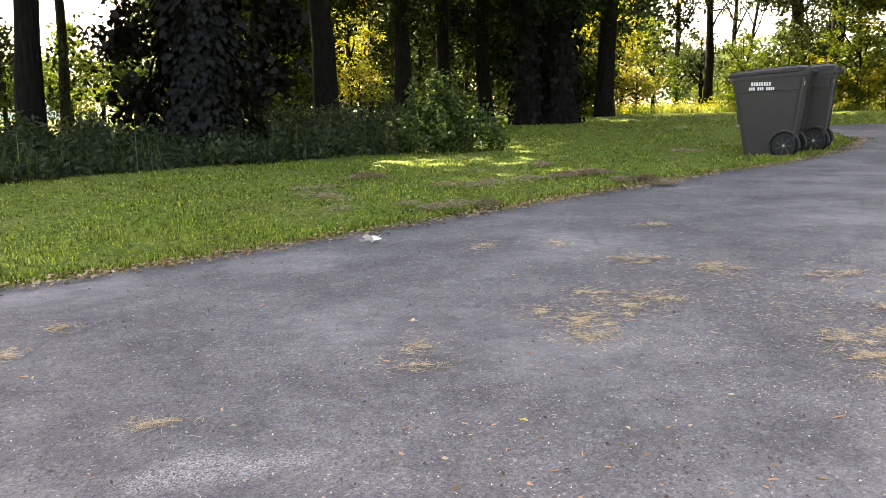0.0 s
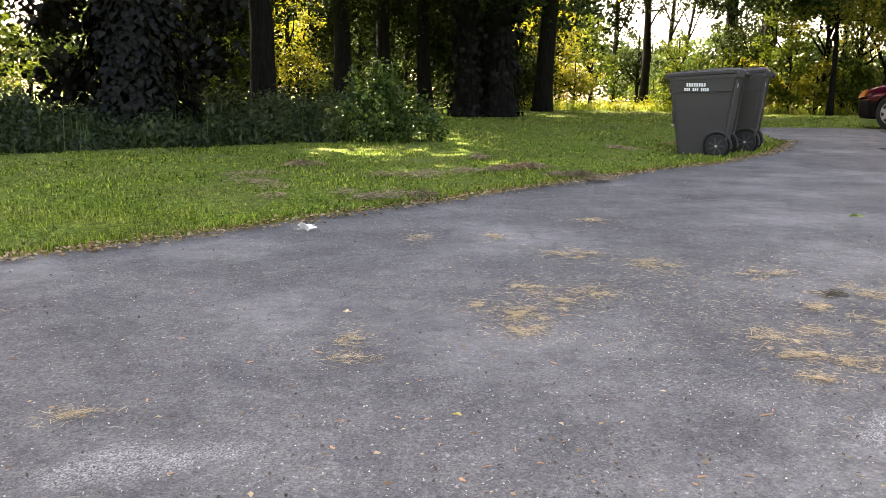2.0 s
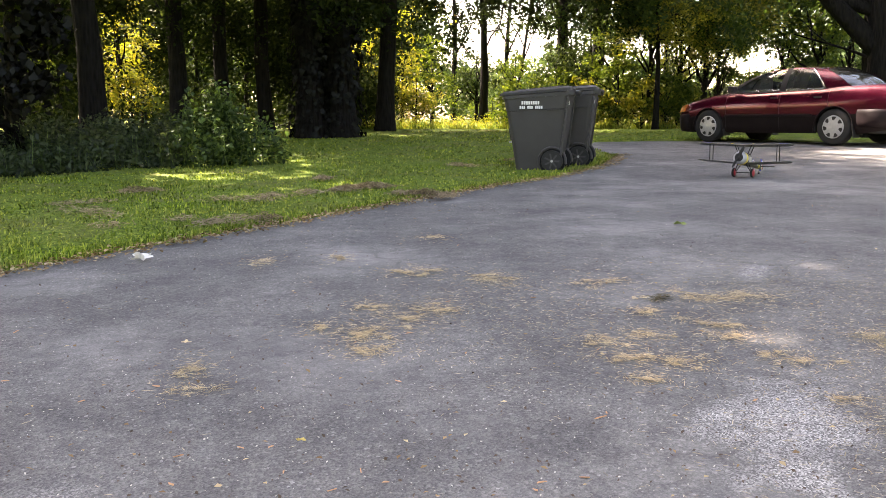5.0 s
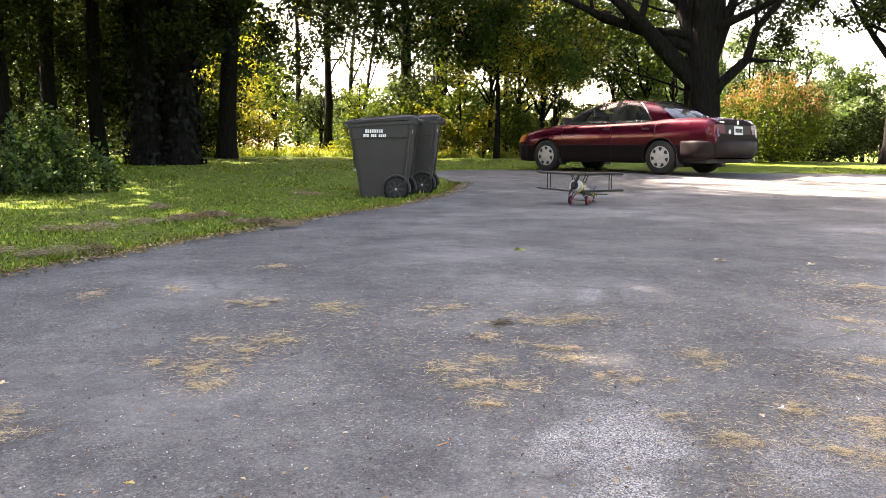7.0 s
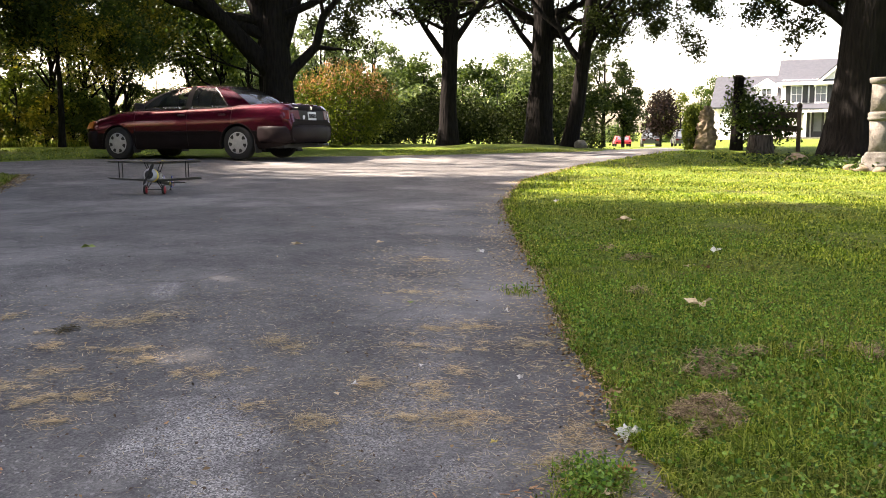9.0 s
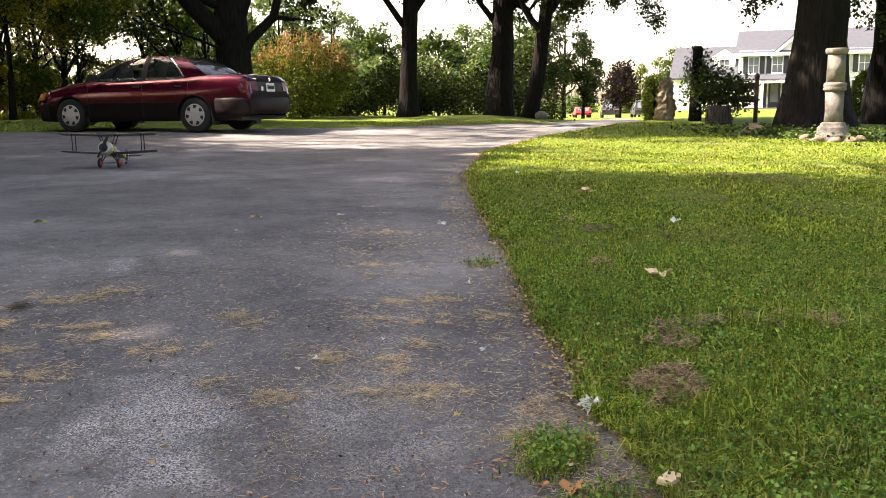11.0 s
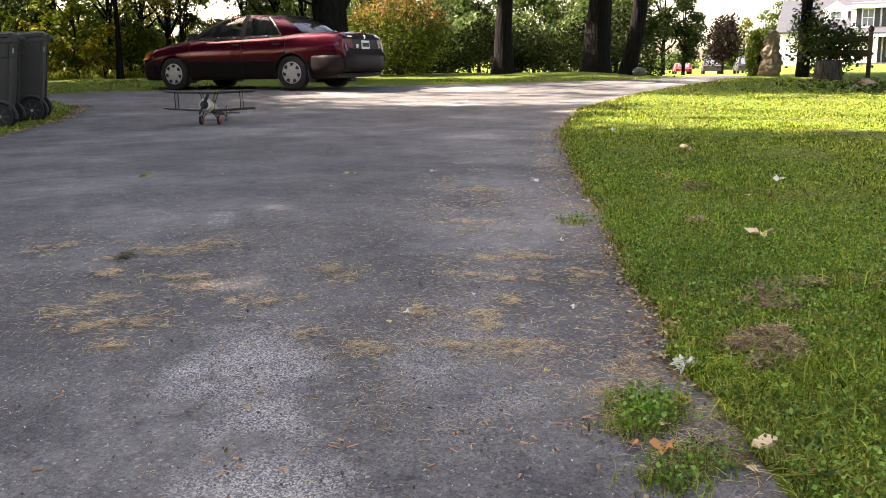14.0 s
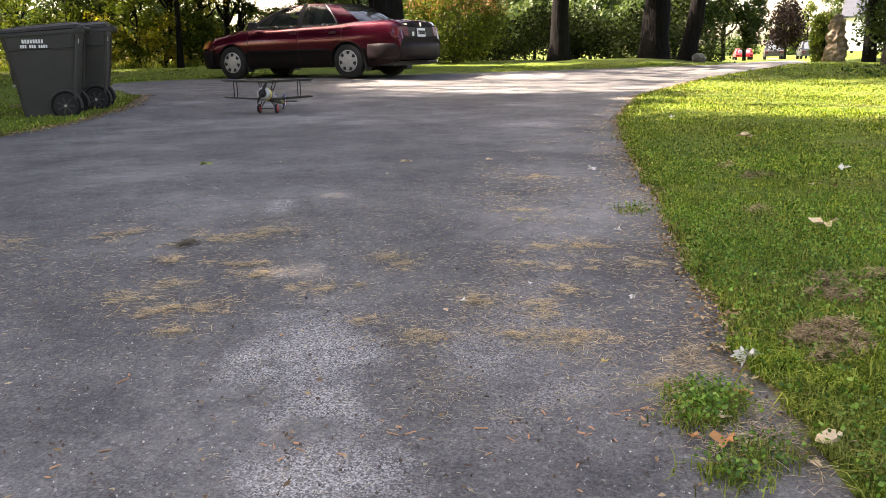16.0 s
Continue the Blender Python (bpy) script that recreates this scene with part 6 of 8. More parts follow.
def wheel_spoked(parent, name, at, r, w, spokes=7):
    """A moulded bin wheel: tyre, rim with spokes, hub cap. Its axle lies along local y."""
    turn = at @ pose(0, 0, 0, 90, 0, 0)
    tyre = part(name, lathe(bmesh.new(), [(r * 0.78, -w / 2), (r * 0.96, -w / 2), (r, -w * 0.3), (r, w * 0.3), (r * 0.96, w / 2), (r * 0.78, w / 2)], 32, turn), M_RUBBER, parent, smooth=False)
    bm = bmesh.new()
    cyl(bm, r * 0.79, r * 0.79, w * 0.35, turn, 28)
    part("rim", bm, M_BIN_LID, tyre)
    for k in range(spokes):
        bm = box(bmesh.new(), (r * 0.62, 0.026, w * 1.02), turn @ pose(0, 0, 0, 0, 0, 360 * k / spokes) @ pose(r * 0.43, 0, 0), 0.004)
        part("spoke", bm, M_BIN_LID, tyre)
    part("hub_cap", cyl(bmesh.new(), 0.016, 0.016, w * 1.12, turn, 12), M_STEEL, tyre, "small bright steel hub")
    return tyre


def build_bin(at, label, marks=True):
    """x from the front (negative) to the wheels, y away across the bin, origin at the near wheel's foot."""
    root = empty("wheelie_bin", at, label, "bin", "wheeled bins")
    wd = 0.60
    body = bmesh.new()
    rings = [rounded(-0.47, 0.04, 0.05, wd - 0.05, 0.0, 0.05), rounded(-0.475, 0.05, 0.05, wd - 0.05, 0.03, 0.05), rounded(-0.52, 0.11, 0.035, wd - 0.035, 0.30, 0.06), rounded(-0.565, 0.15, 0.02, wd - 0.02, 0.57, 0.06),
             rounded(-0.60, 0.17, 0.012, wd - 0.012, 0.76, 0.06, 0.03), rounded(-0.605, 0.172, 0.004, wd - 0.004, 0.77, 0.06, 0.03), rounded(-0.63, 0.2, 0.0, wd, 0.90, 0.06, 0.06), rounded(-0.635, 0.205, -0.004, wd + 0.004, 0.915, 0.06, 0.06)]
    hull(body, rings)
    part("body", body, M_BIN, root)
    # wheel recess lip, near and far, with a dark disc for the recess's shade
    for y, s in ((0.03, 1), (wd - 0.03, -1)):
        arc = [(0.172 * math.cos(radians(a)), y - s * 0.02, 0.135 + 0.172 * math.sin(radians(a))) for a in range(-10, 196, 12)]
        part("wheel_arch", mesh_np("wheel_arch", *tube(arc, [0.016] * len(arc), 8), M_BIN, True), None, root)
        part("recess_shade_disc", cyl(bmesh.new(), 0.168, 0.168, 0.05, pose(0, y - s * 0.005 + s * 0.012, 0.137, 90, 0, 0), 32), M_RECESS_SHADE, root)
    # rim and lid
    rim = hull(bmesh.new(), [rounded(-0.65, 0.215, -0.014, wd + 0.014, 0.905, 0.06, 0.06), rounded(-0.65, 0.215, -0.014, wd + 0.014, 0.945, 0.06, 0.065)])
    part("rim", rim, M_BIN, root)
    lid = bmesh.new()
    hull(lid, [rounded(-0.69, 0.215, -0.02, wd + 0.02, 0.948, 0.07, 0.07), rounded(-0.69, 0.215, -0.02, wd + 0.02, 0.972, 0.07, 0.085), rounded(-0.64, 0.19, 0.03, wd - 0.03, 1.0, 0.08, 0.085), rounded(-0.5, 0.12, 0.14, wd - 0.14, 1.022, 0.1, 0.085)])
    lid_ob = part("lid", lid, M_BIN_LID, root)
    for y in (0.13, wd - 0.13):
        part("lid_rib", box(bmesh.new(), (0.6, 0.03, 0.012), pose(-0.2, y, 1.048, 0, -5.0, 0), 0.005), M_BIN_LID, lid_ob)
    # handle bar and hinges behind
    part("handle_bar", cyl(bmesh.new(), 0.02, 0.02, wd + 0.02, pose(0.262, wd / 2, 1.005, 90, 0, 0), 14), M_BIN_LID, root)
    for y in (0.02, wd - 0.02):
        part("handle_bracket", box(bmesh.new(), (0.12, 0.035, 0.07), pose(0.215, y, 0.985, 0, 8, 0), 0.012), M_BIN, root)
    # upright ribs on the wheel side, step mouldings, catch bar
    for y in (0.0, wd):
        part("corner_rib", box(bmesh.new(), (0.028, 0.022, 0.74), pose(0.148, y + (0.004 if y == 0 else -0.004), 0.56, 0, 6.5, 0), 0.008), M_BIN, root)
        s = -1 if y == 0 else 1
        part("moulding", box(bmesh.new(), (0.2, 0.014, 0.012), pose(-0.02, y + s * 0.0, 0.775, 0, -3, 0), 0.004), M_BIN, root)
        part("moulding", box(bmesh.new(), (0.16, 0.014, 0.012), pose(-0.51, y + s * 0.0, 0.765, 0, 0, 0), 0.004), M_BIN, root)
    part("catch_bar", cyl(bmesh.new(), 0.014, 0.014, wd - 0.12, pose(-0.55, wd / 2, 0.37, 90, 0, 0), 12), M_STEEL, root, "bare steel catch bar at the front")
    part("catch_pocket", box(bmesh.new(), (0.03, wd - 0.16, 0.16), pose(-0.548, wd / 2, 0.47, 0, -9, 0), 0.01), M_BIN_LID, root)
    part("axle", cyl(bmesh.new(), 0.011, 0.011, wd, pose(0.0, wd / 2, 0.135, 90, 0, 0), 12), M_STEEL, root)
    for y in (0.0, wd):
        wheel_spoked(root, "wheel", pose(0.0, y, 0.135), 0.135, 0.055)
    # lettering rows on the near side, worn white bars
    if marks:
        for k in range(8):
            part("lettering", box(bmesh.new(), (0.021, 0.006, 0.042), pose(-0.385 + 0.029 * k, -0.004, 0.862, 0, 0, 0)), M_WHITE, root, "white lettering bar")
        for k in range(12):
            if k not in (3, 7):
                part("lettering", box(bmesh.new(), (0.018, 0.006, 0.036), pose(-0.41 + 0.0245 * k, -0.002, 0.806, 0, 0, 0)), M_WHITE, root, "white lettering bar")
    part("sticker", box(bmesh.new(), (0.006, 0.04, 0.05), pose(0.192, 0.1, 0.86, 0, 6, 0)), M_WHITE, root, "small white sticker")
    return root


BIN_AZ = math.degrees(math.atan2(-0.607, 0.795)) + 8
build_bin(pose(3.97, 10.66, gz(3.97, 10.66) - 0.005, 0, 0, BIN_AZ), "dark grey wheeled refuse bin with white lettering on the verge")
build_bin(pose(3.97 + 0.58, 10.66 + 0.54, gz(4.5, 11.3) - 0.002, 0, 0, BIN_AZ + 1.5), "dark grey wheeled refuse bin standing close behind another", False)


# ---- parked car ----
def paint_material():
    m, t, b = material("burgundy_paint", 0.3, 0.55, 0.35)
    co = coords(t)
    dust = noise_at(t, co, 3.0, 6)
    t.links.new(ramp(t, dust, (0.3, (0.075, 0.003, 0.015)), (0.75, (0.105, 0.005, 0.021))), b.inputs["Base Color"])
    t.links.new(ramp(t, dust, (0.3, (0.17, 0.17, 0.17)), (0.8, (0.3, 0.3, 0.3))), b.inputs["Roughness"])
    b.inputs["Coat Weight"].default_value, b.inputs["Coat Roughness"].default_value = 0.6, 0.07
    return m


M_PAINT = paint_material()
# dark trim colour; on the lower body it carries shade and dark reflections
M_LOWER_SHADE_TRIM = mottled("lower_shade_and_trim", (0.008, 0.005, 0.005), (0.015, 0.01, 0.01), 5, 0.65, 0.0, 0.1)
M_BUMPER = mottled("dull_maroon_bumper", (0.010, 0.006, 0.007), (0.016, 0.009, 0.010), 5, 0.55, 0.0, 0.18)
M_TRIM = mottled("black_trim", (0.012, 0.012, 0.012), (0.025, 0.024, 0.024), 12, 0.6)
M_GLASS = glass_material("tinted_glass", (0.12, 0.14, 0.135))
M_CHROME = mottled("bright_trim", (0.55, 0.55, 0.55), (0.75, 0.75, 0.74), 12, 0.25, 0.9)
M_HUBCAP = mottled("silver_hubcap", (0.3, 0.31, 0.32), (0.46, 0.47, 0.48), 14, 0.38, 0.55)
M_LENS_RED = mottled("red_lens", (0.08, 0.002, 0.004), (0.12, 0.003, 0.005), 12, 0.3, 0, 0.3)
M_LENS_AMBER = mottled("amber_lens", (0.5, 0.13, 0.03), (0.65, 0.2, 0.05), 12, 0.2, 0, 0.6)
M_SEAT = mottled("grey_cloth", (0.025, 0.024, 0.024), (0.05, 0.047, 0.045), 20, 0.9)
M_PLATE = mottled("plate_white", (0.6, 0.62, 0.64), (0.75, 0.77, 0.78), 20, 0.5)


def surface(fn, nu, nv):
    """A sheet of quads over fn(u, v), both from 0 to 1."""
    bm = bmesh.new()
    g = [[bm.verts.new(fn(i / nu, j / nv)) for j in range(nv + 1)] for i in range(nu + 1)]
    for i in range(nu):
        for j in range(nv):
            bm.faces.new((g[i][j], g[i + 1][j], g[i + 1][j + 1], g[i][j + 1]))
    return bm


def build_car(at):
    car = empty("car", at, "parked burgundy four-door saloon, lower body coloured dark for shade", "car")
    tab = lambda xs, vs: (lambda x: float(np.interp(x, xs, vs)))
    half = tab([-2.48, -2.42, -2.25, -1.9, -1.3, 0.0, 1.2, 1.8, 2.1, 2.22, 2.28], [0.72, 0.79, 0.845, 0.868, 0.885, 0.89, 0.88, 0.85, 0.76, 0.66, 0.5])
    top = tab([-2.48, -2.44, -2.36, -2.28, -2.1, -1.6, -1.2, 0.0, 0.8, 1.0, 1.4, 1.9, 2.12, 2.2, 2.28], [0.58, 0.62, 0.93, 1.0, 1.02, 1.015, 0.99, 0.955, 0.935, 0.93, 0.88, 0.78, 0.72, 0.66, 0.52])
    crown = tab([-2.48, -2.3, -1.7, 1.0, 1.6, 2.1, 2.28], [0.0, 0.02, 0.03, 0.07, 0.075, 0.05, 0.02])
    low = tab([-2.48, -2.3, -1.8, 1.8, 2.1, 2.28], [0.36, 0.28, 0.2, 0.19, 0.2, 0.26])
    xs = np.concatenate([np.arange(-2.42, -2.2, 0.03), np.arange(-2.2, 2.1, 0.04), np.arange(2.1, 2.281, 0.03)])

    def section(x):
        w, zt, zl, cr = half(x), top(x), low(x), crown(x)
        side = [(0.90, 0.0), (0.945, 0.07), (0.964, 0.15), (0.973, 0.24), (0.981, 0.33), (0.988, 0.41), (0.995, 0.5), (1.0, 0.58), (1.003, 0.67), (0.993, 0.76), (0.968, 0.85), (0.94, 0.91), (0.9, 0.97), (0.85, 1.0)]
        pts = [Vector((x, w * a, zl + (zt - zl) * h)) for a, h in side]
        for q in (0.68, 0.5, 0.33, 0.16, 0.0):
            pts.append(Vector((x, w * q, zt + cr * (1 - (q / 0.85) ** 2))))
        full = pts + [Vector((p.x, -p.y, p.z)) for p in reversed(pts[:-1])]
        return full
    secs = [section(x) for x in xs]
    arch = 0.365
    for sec in secs:
        for p in sec:
            for cx in (1.335, -1.335):
                d = math.hypot(p.x - cx, p.z - 0.30)
                if abs(p.y) > 0.5 and -0.05 < d - arch < 0.012 and p.z > 0.15:
                    p.x, p.z = cx + (p.x - cx) * arch / d, 0.30 + (p.z - 0.30) * arch / d
    upper, lower = bmesh.new(), bmesh.new()
    made = {}
    n = len(secs[0])
    for i in range(len(secs) - 1):
        for j in range(n - 1):
            q = [secs[i][j], secs[i + 1][j], secs[i + 1][j + 1], secs[i][j + 1]]
            c = (q[0] + q[1] + q[2] + q[3]) / 4
            if abs(c.y) > 0.5 and any(math.hypot(c.x - cx, c.z - 0.30) < arch - 0.004 for cx in (1.335, -1.335)):
                continue
            if -1.55 < c.x < 0.98 and abs(c.y) < 0.72 and c.z > 0.88:
                continue
            # lower sides and the tail face take the dark colour in place of shade
            bm = lower if c.z < (0.56 if c.x < -1.72 else 0.52) or (c.x < -2.3 and abs(c.y) < 0.62) else upper
            key = id(bm)
            vs = []
            for (a, b) in ((i, j), (i + 1, j), (i + 1, j + 1), (i, j + 1)):
                if (key, a, b) not in made:
                    made[(key, a, b)] = bm.verts.new(secs[a][b])
                vs.append(made[(key, a, b)])
            bm.faces.new(vs)
    for sec, flip in ((secs[0], 1), (secs[-1], -1)):
        vs = [lower.verts.new(p) for p in sec]
        lower.faces.new(vs[::flip])
    part("body", upper, M_PAINT, car, smooth=True)
    part("shaded_lower_body", lower, M_LOWER_SHADE_TRIM, car, "lower body and bumpers, dark brown with shade put into the colour", smooth=True)
    # floor and wheel wells
    part("floor_pan", box(bmesh.new(), (4.3, 1.5, 0.08), pose(-0.08, 0, 0.25)), M_TRIM, car)
    for cx in (1.335, -1.335):
        for s in (1, -1):
            bm = bmesh.new()
            cyl(bm, arch, arch, 0.34, pose(cx, s * 0.68, 0.30, 90, 0, 0), 32, False)
            bmesh.ops.delete(bm, geom=[f for f in bm.faces if f.calc_center_median().z < 0.2], context='FACES')
            part("wheel_well", bm, M_TRIM, car)
            part("wheel_well", box(bmesh.new(), (0.7, 0.02, 0.5), pose(cx, s * 0.52, 0.42)), M_TRIM, car)
            arc = [(cx + 0.367 * math.cos(radians(a)), s * (0.993 * half(cx + 0.367 * math.cos(radians(a))) - 0.006), 0.30 + 0.367 * math.sin(radians(a))) for a in range(-12, 193, 9)]
            part("arch_lip", mesh_np("arch_lip", *tube(arc, [0.014] * len(arc), 8), M_LOWER_SHADE_TRIM, True), None, car)
    # greenhouse: sides as ruled panels between pillar lines (sill x, roof x)
    zb = lambda x: 0.945 + 0.02 * (1 - x) / 2.6
    zr = lambda x: float(np.interp(x, [-1.0, -0.74, -0.36, 0.1, 0.2], [1.315, 1.352, 1.375, 1.335, 1.315]))
    yr = lambda x: float(np.interp(x, [-1.0, -0.4, 0.2], [0.585, 0.625, 0.60]))
    yb = lambda x: float(np.interp(x, [-1.6, -1.0, 0.3, 1.02], [0.735, 0.80, 0.815, 0.745]))
    lines = [(1.0, 0.20), (0.84, 0.10), (-0.20, -0.25), (-0.32, -0.36), (-1.1, -0.72), (-1.6, -1.0)]

    def side_point(s, a, b, f, v):
        xb, xr = a[0] + (b[0] - a[0]) * f, a[1] + (b[1] - a[1]) * f
        k = v + 0.10 * math.sin(math.pi * v)
        return Vector((xb + (xr - xb) * v, s * (yb(xb) + (yr(xr) - yb(xb)) * (v ** 1.25)), zb(xb) + (zr(xr) - zb(xb)) * min(1.0, k)))
    for s in (1, -1):
        for k in range(5):
            a, b = lines[k], lines[k + 1]
            glass = k in (1, 3)
            if glass:
                part("side_window", surface(lambda f, v: side_point(s, a, b, f, 0.07 + 0.85 * v), 8, 6), M_GLASS, car, "tinted door glass", True)
                part("window_trim", surface(lambda f, v: side_point(s, a, b, f, 0.07 * v) + Vector((0, s * 0.004, 0)), 8, 1), M_CHROME, car, "thin bright window trim", True)
                part("roof_rail", surface(lambda f, v: side_point(s, a, b, f, 0.92 + 0.08 * v), 8, 1), M_PAINT, car, smooth=True)
            else:
                part("pillar", surface(lambda f, v: side_point(s, a, b, f, v), 5, 8), M_TRIM if k in (0, 2) else M_PAINT, car, smooth=True)
    # bright frame round the rear door glass
    for s in (1, -1):
        part("window_trim", surface(lambda f, v: side_point(s, (-1.1, -0.72), (-1.135, -0.745), f, 0.04 + 0.9 * v) + Vector((0, s * 0.005, 0)), 1, 8), M_CHROME, car, smooth=True)

    def across(xe, ye, ze, xc, zc):
        """A bowed line across the car, from its left to its right end."""
        return lambda f: Vector((xe + (xc - xe) * (1 - (2 * f - 1) ** 2), ye * (1 - 2 * f), ze + (zc - ze) * (1 - abs(2 * f - 1) ** 2.4)))

    def between(a, b, sag=0.0):
        return lambda f, v: a(f).lerp(b(f), v) + Vector((0, 0, sag * math.sin(math.pi * v)))
    sill_f, roof_f = across(1.0, 0.745, zb(1.0), 1.13, 0.995), across(0.20, 0.60, 1.315, 0.14, 1.385)
    roof_r, sill_r = across(-1.0, 0.585, 1.315, -1.02, 1.37), across(-1.6, 0.735, zb(-1.6), -1.72, 1.035)
    part("windscreen", surface(between(sill_f, roof_f, 0.02), 14, 8), M_GLASS, car, "large tinted windscreen", True)
    part("rear_window", surface(between(roof_r, sill_r, 0.02), 14, 8), M_GLASS, car, "sloping tinted rear window", True)
    part("roof", surface(between(roof_f, roof_r, 0.035), 14, 10), M_PAINT, car, smooth=True)
    # cabin
    part("cabin_tub", box(bmesh.new(), (2.5, 1.36, 0.04), pose(-0.3, 0, 0.5)), M_TRIM, car)
    part("dashboard", box(bmesh.new(), (0.4, 1.35, 0.3), pose(0.78, 0, 0.82), 0.05), M_TRIM, car)
    part("rear_shelf", box(bmesh.new(), (0.5, 1.35, 0.03), pose(-1.4, 0, 0.98)), M_SEAT, car)
    for x, y in ((0.02, 0.36), (0.02, -0.36), (-0.95, 0.0)):
        wide = 0.5 if y else 1.3
        part("seat_back", box(bmesh.new(), (0.14, wide, 0.55), pose(x - 0.1, y, 0.82, 0, -14, 0), 0.05), M_SEAT, car)
        for hy in ((y,) if y else (0.34, -0.34)):
            part("headrest", box(bmesh.new(), (0.09, 0.26, 0.17), pose(x - 0.2, hy, 1.17, 0, -10, 0), 0.035), M_SEAT, car)
    part("steering_wheel", cyl(bmesh.new(), 0.18, 0.18, 0.03, pose(0.52, 0.36, 0.95, 0, 65, 0), 20), M_TRIM, car)
    # wheels
    for cx in (1.335, -1.335):
        for s in (1, -1):
            turn = pose(cx, s * 0.775, 0.312, -90 * s, 0, 0)
            tyre = part("wheel", lathe(bmesh.new(), [(0.2, -0.09), (0.285, -0.095), (0.308, -0.08), (0.312, -0.05), (0.312, 0.05), (0.308, 0.08), (0.285, 0.095), (0.2, 0.085)], 40, turn), M_RUBBER, car, smooth=True)
            part("hubcap", lathe(bmesh.new(), [(0.198, 0.06), (0.2, 0.088), (0.192, 0.096), (0.165, 0.09), (0.09, 0.104), (0.05, 0.108), (0.0005, 0.108)], 40, turn), M_HUBCAP, tyre, "silver plastic hubcap with slots", True)
            for k in range(7):
                bm = bmesh.new()
                a = 360 * k / 7 + 12
                hull(bm, [[Vector((0.105, -0.01, z)), Vector((0.172, -0.052, z)), Vector((0.184, 0.0, z)), Vector((0.172, 0.03, z)), Vector((0.105, 0.012, z))] for z in (0.09, 0.0985)])
                bmesh.ops.transform(bm, matrix=turn @ pose(0, 0, 0, 0, 0, a), verts=bm.verts)
                part("hubcap_slot", bm, M_TRIM, tyre, "dark hubcap slot")
            part("mud_flap", box(bmesh.new(), (0.02, 0.2, 0.24), pose(cx - 0.37, s * 0.78, 0.25, 0, 8, 0), 0.006), M_TRIM, car, "black rubber mud flap")
    # lamps, bumpers, trim
    for s in (1, -1):
        part("tail_lamp", hull(bmesh.new(), [[Vector(p) for p in r] for r in (((-2.24, s * 0.848, 0.74), (-2.38, s * 0.815, 0.74), (-2.435, s * 0.5, 0.74), (-2.3, s * 0.5, 0.74)), ((-2.22, s * 0.83, 0.9), (-2.36, s * 0.79, 0.9), (-2.4, s * 0.5, 0.9), (-2.3, s * 0.5, 0.9)))]), M_LENS_RED, car, "red tail lamp")
        part("turn_lamp", hull(bmesh.new(), [[Vector(p) for p in r] for r in (((1.97, s * 0.835, 0.6), (2.2, s * 0.70, 0.58), (2.2, s * 0.6, 0.58), (1.97, s * 0.7, 0.6)), ((1.93, s * 0.815, 0.74), (2.13, s * 0.69, 0.71), (2.13, s * 0.6, 0.71), (1.93, s * 0.7, 0.74)))]), M_LENS_AMBER, car, "amber front turn lamp")
        part("head_lamp", hull(bmesh.new(), [[Vector(p) for p in r] for r in (((2.2, s * 0.68, 0.585), (2.27, s * 0.3, 0.585), (2.2, s * 0.3, 0.585), (2.15, s * 0.6, 0.585)), ((2.14, s * 0.67, 0.70), (2.23, s * 0.3, 0.69), (2.1, s * 0.3, 0.69), (2.1, s * 0.6, 0.7)))]), M_GLASS, car)
        part("door_mirror", box(bmesh.new(), (0.12, 0.2, 0.13), pose(0.74, s * 0.93, 1.0, 0, 0, s * 8), 0.035), M_TRIM, car, "black door mirror")
        for x in (-0.14, -1.02):
            part("door_handle", box(bmesh.new(), (0.15, 0.03, 0.035), pose(x, s * 0.875, 0.83), 0.01), M_TRIM, car, "dark door handle")
        for x, lo, hi in ((0.92, 1, 12), (-0.26, 1, 12), (-1.22, 6, 12)):
            part("door_seam", surface(lambda f, v: Vector((x + 0.01 * f - 0.005, s * (np.interp(lo + (hi - lo) * v, range(14), [p.y for p in section(x)[:14]]) + 0.003), np.interp(lo + (hi - lo) * v, range(14), [p.z for p in section(x)[:14]]))), 1, 12), M_TRIM, car)
        part("side_moulding", box(bmesh.new(), (1.86, 0.02, 0.05), pose(0.0, s * 0.884, 0.515), 0.008), M_LOWER_SHADE_TRIM, car)
    # one dark panel for both the trim and the shade across the tail
    part("rear_panel", box(bmesh.new(), (0.03, 1.0, 0.17), pose(-2.395, 0, 0.81, 0, 6, 0), 0.008), M_TRIM, car, "dark panel between the tail lamps, for trim and the tail's shade")
    plate = part("number_plate", box(bmesh.new(), (0.012, 0.31, 0.155), pose(-2.42, 0.0, 0.80, 0, 6, 0), 0.003), M_PLATE, car, "white number plate")
    for k in range(6):
        part("plate_bar", box(bmesh.new(), (0.006, 0.03, 0.07), pose(-2.429, 0.11 - 0.044 * k, 0.80, 0, 6, 0)), M_TRIM, plate)
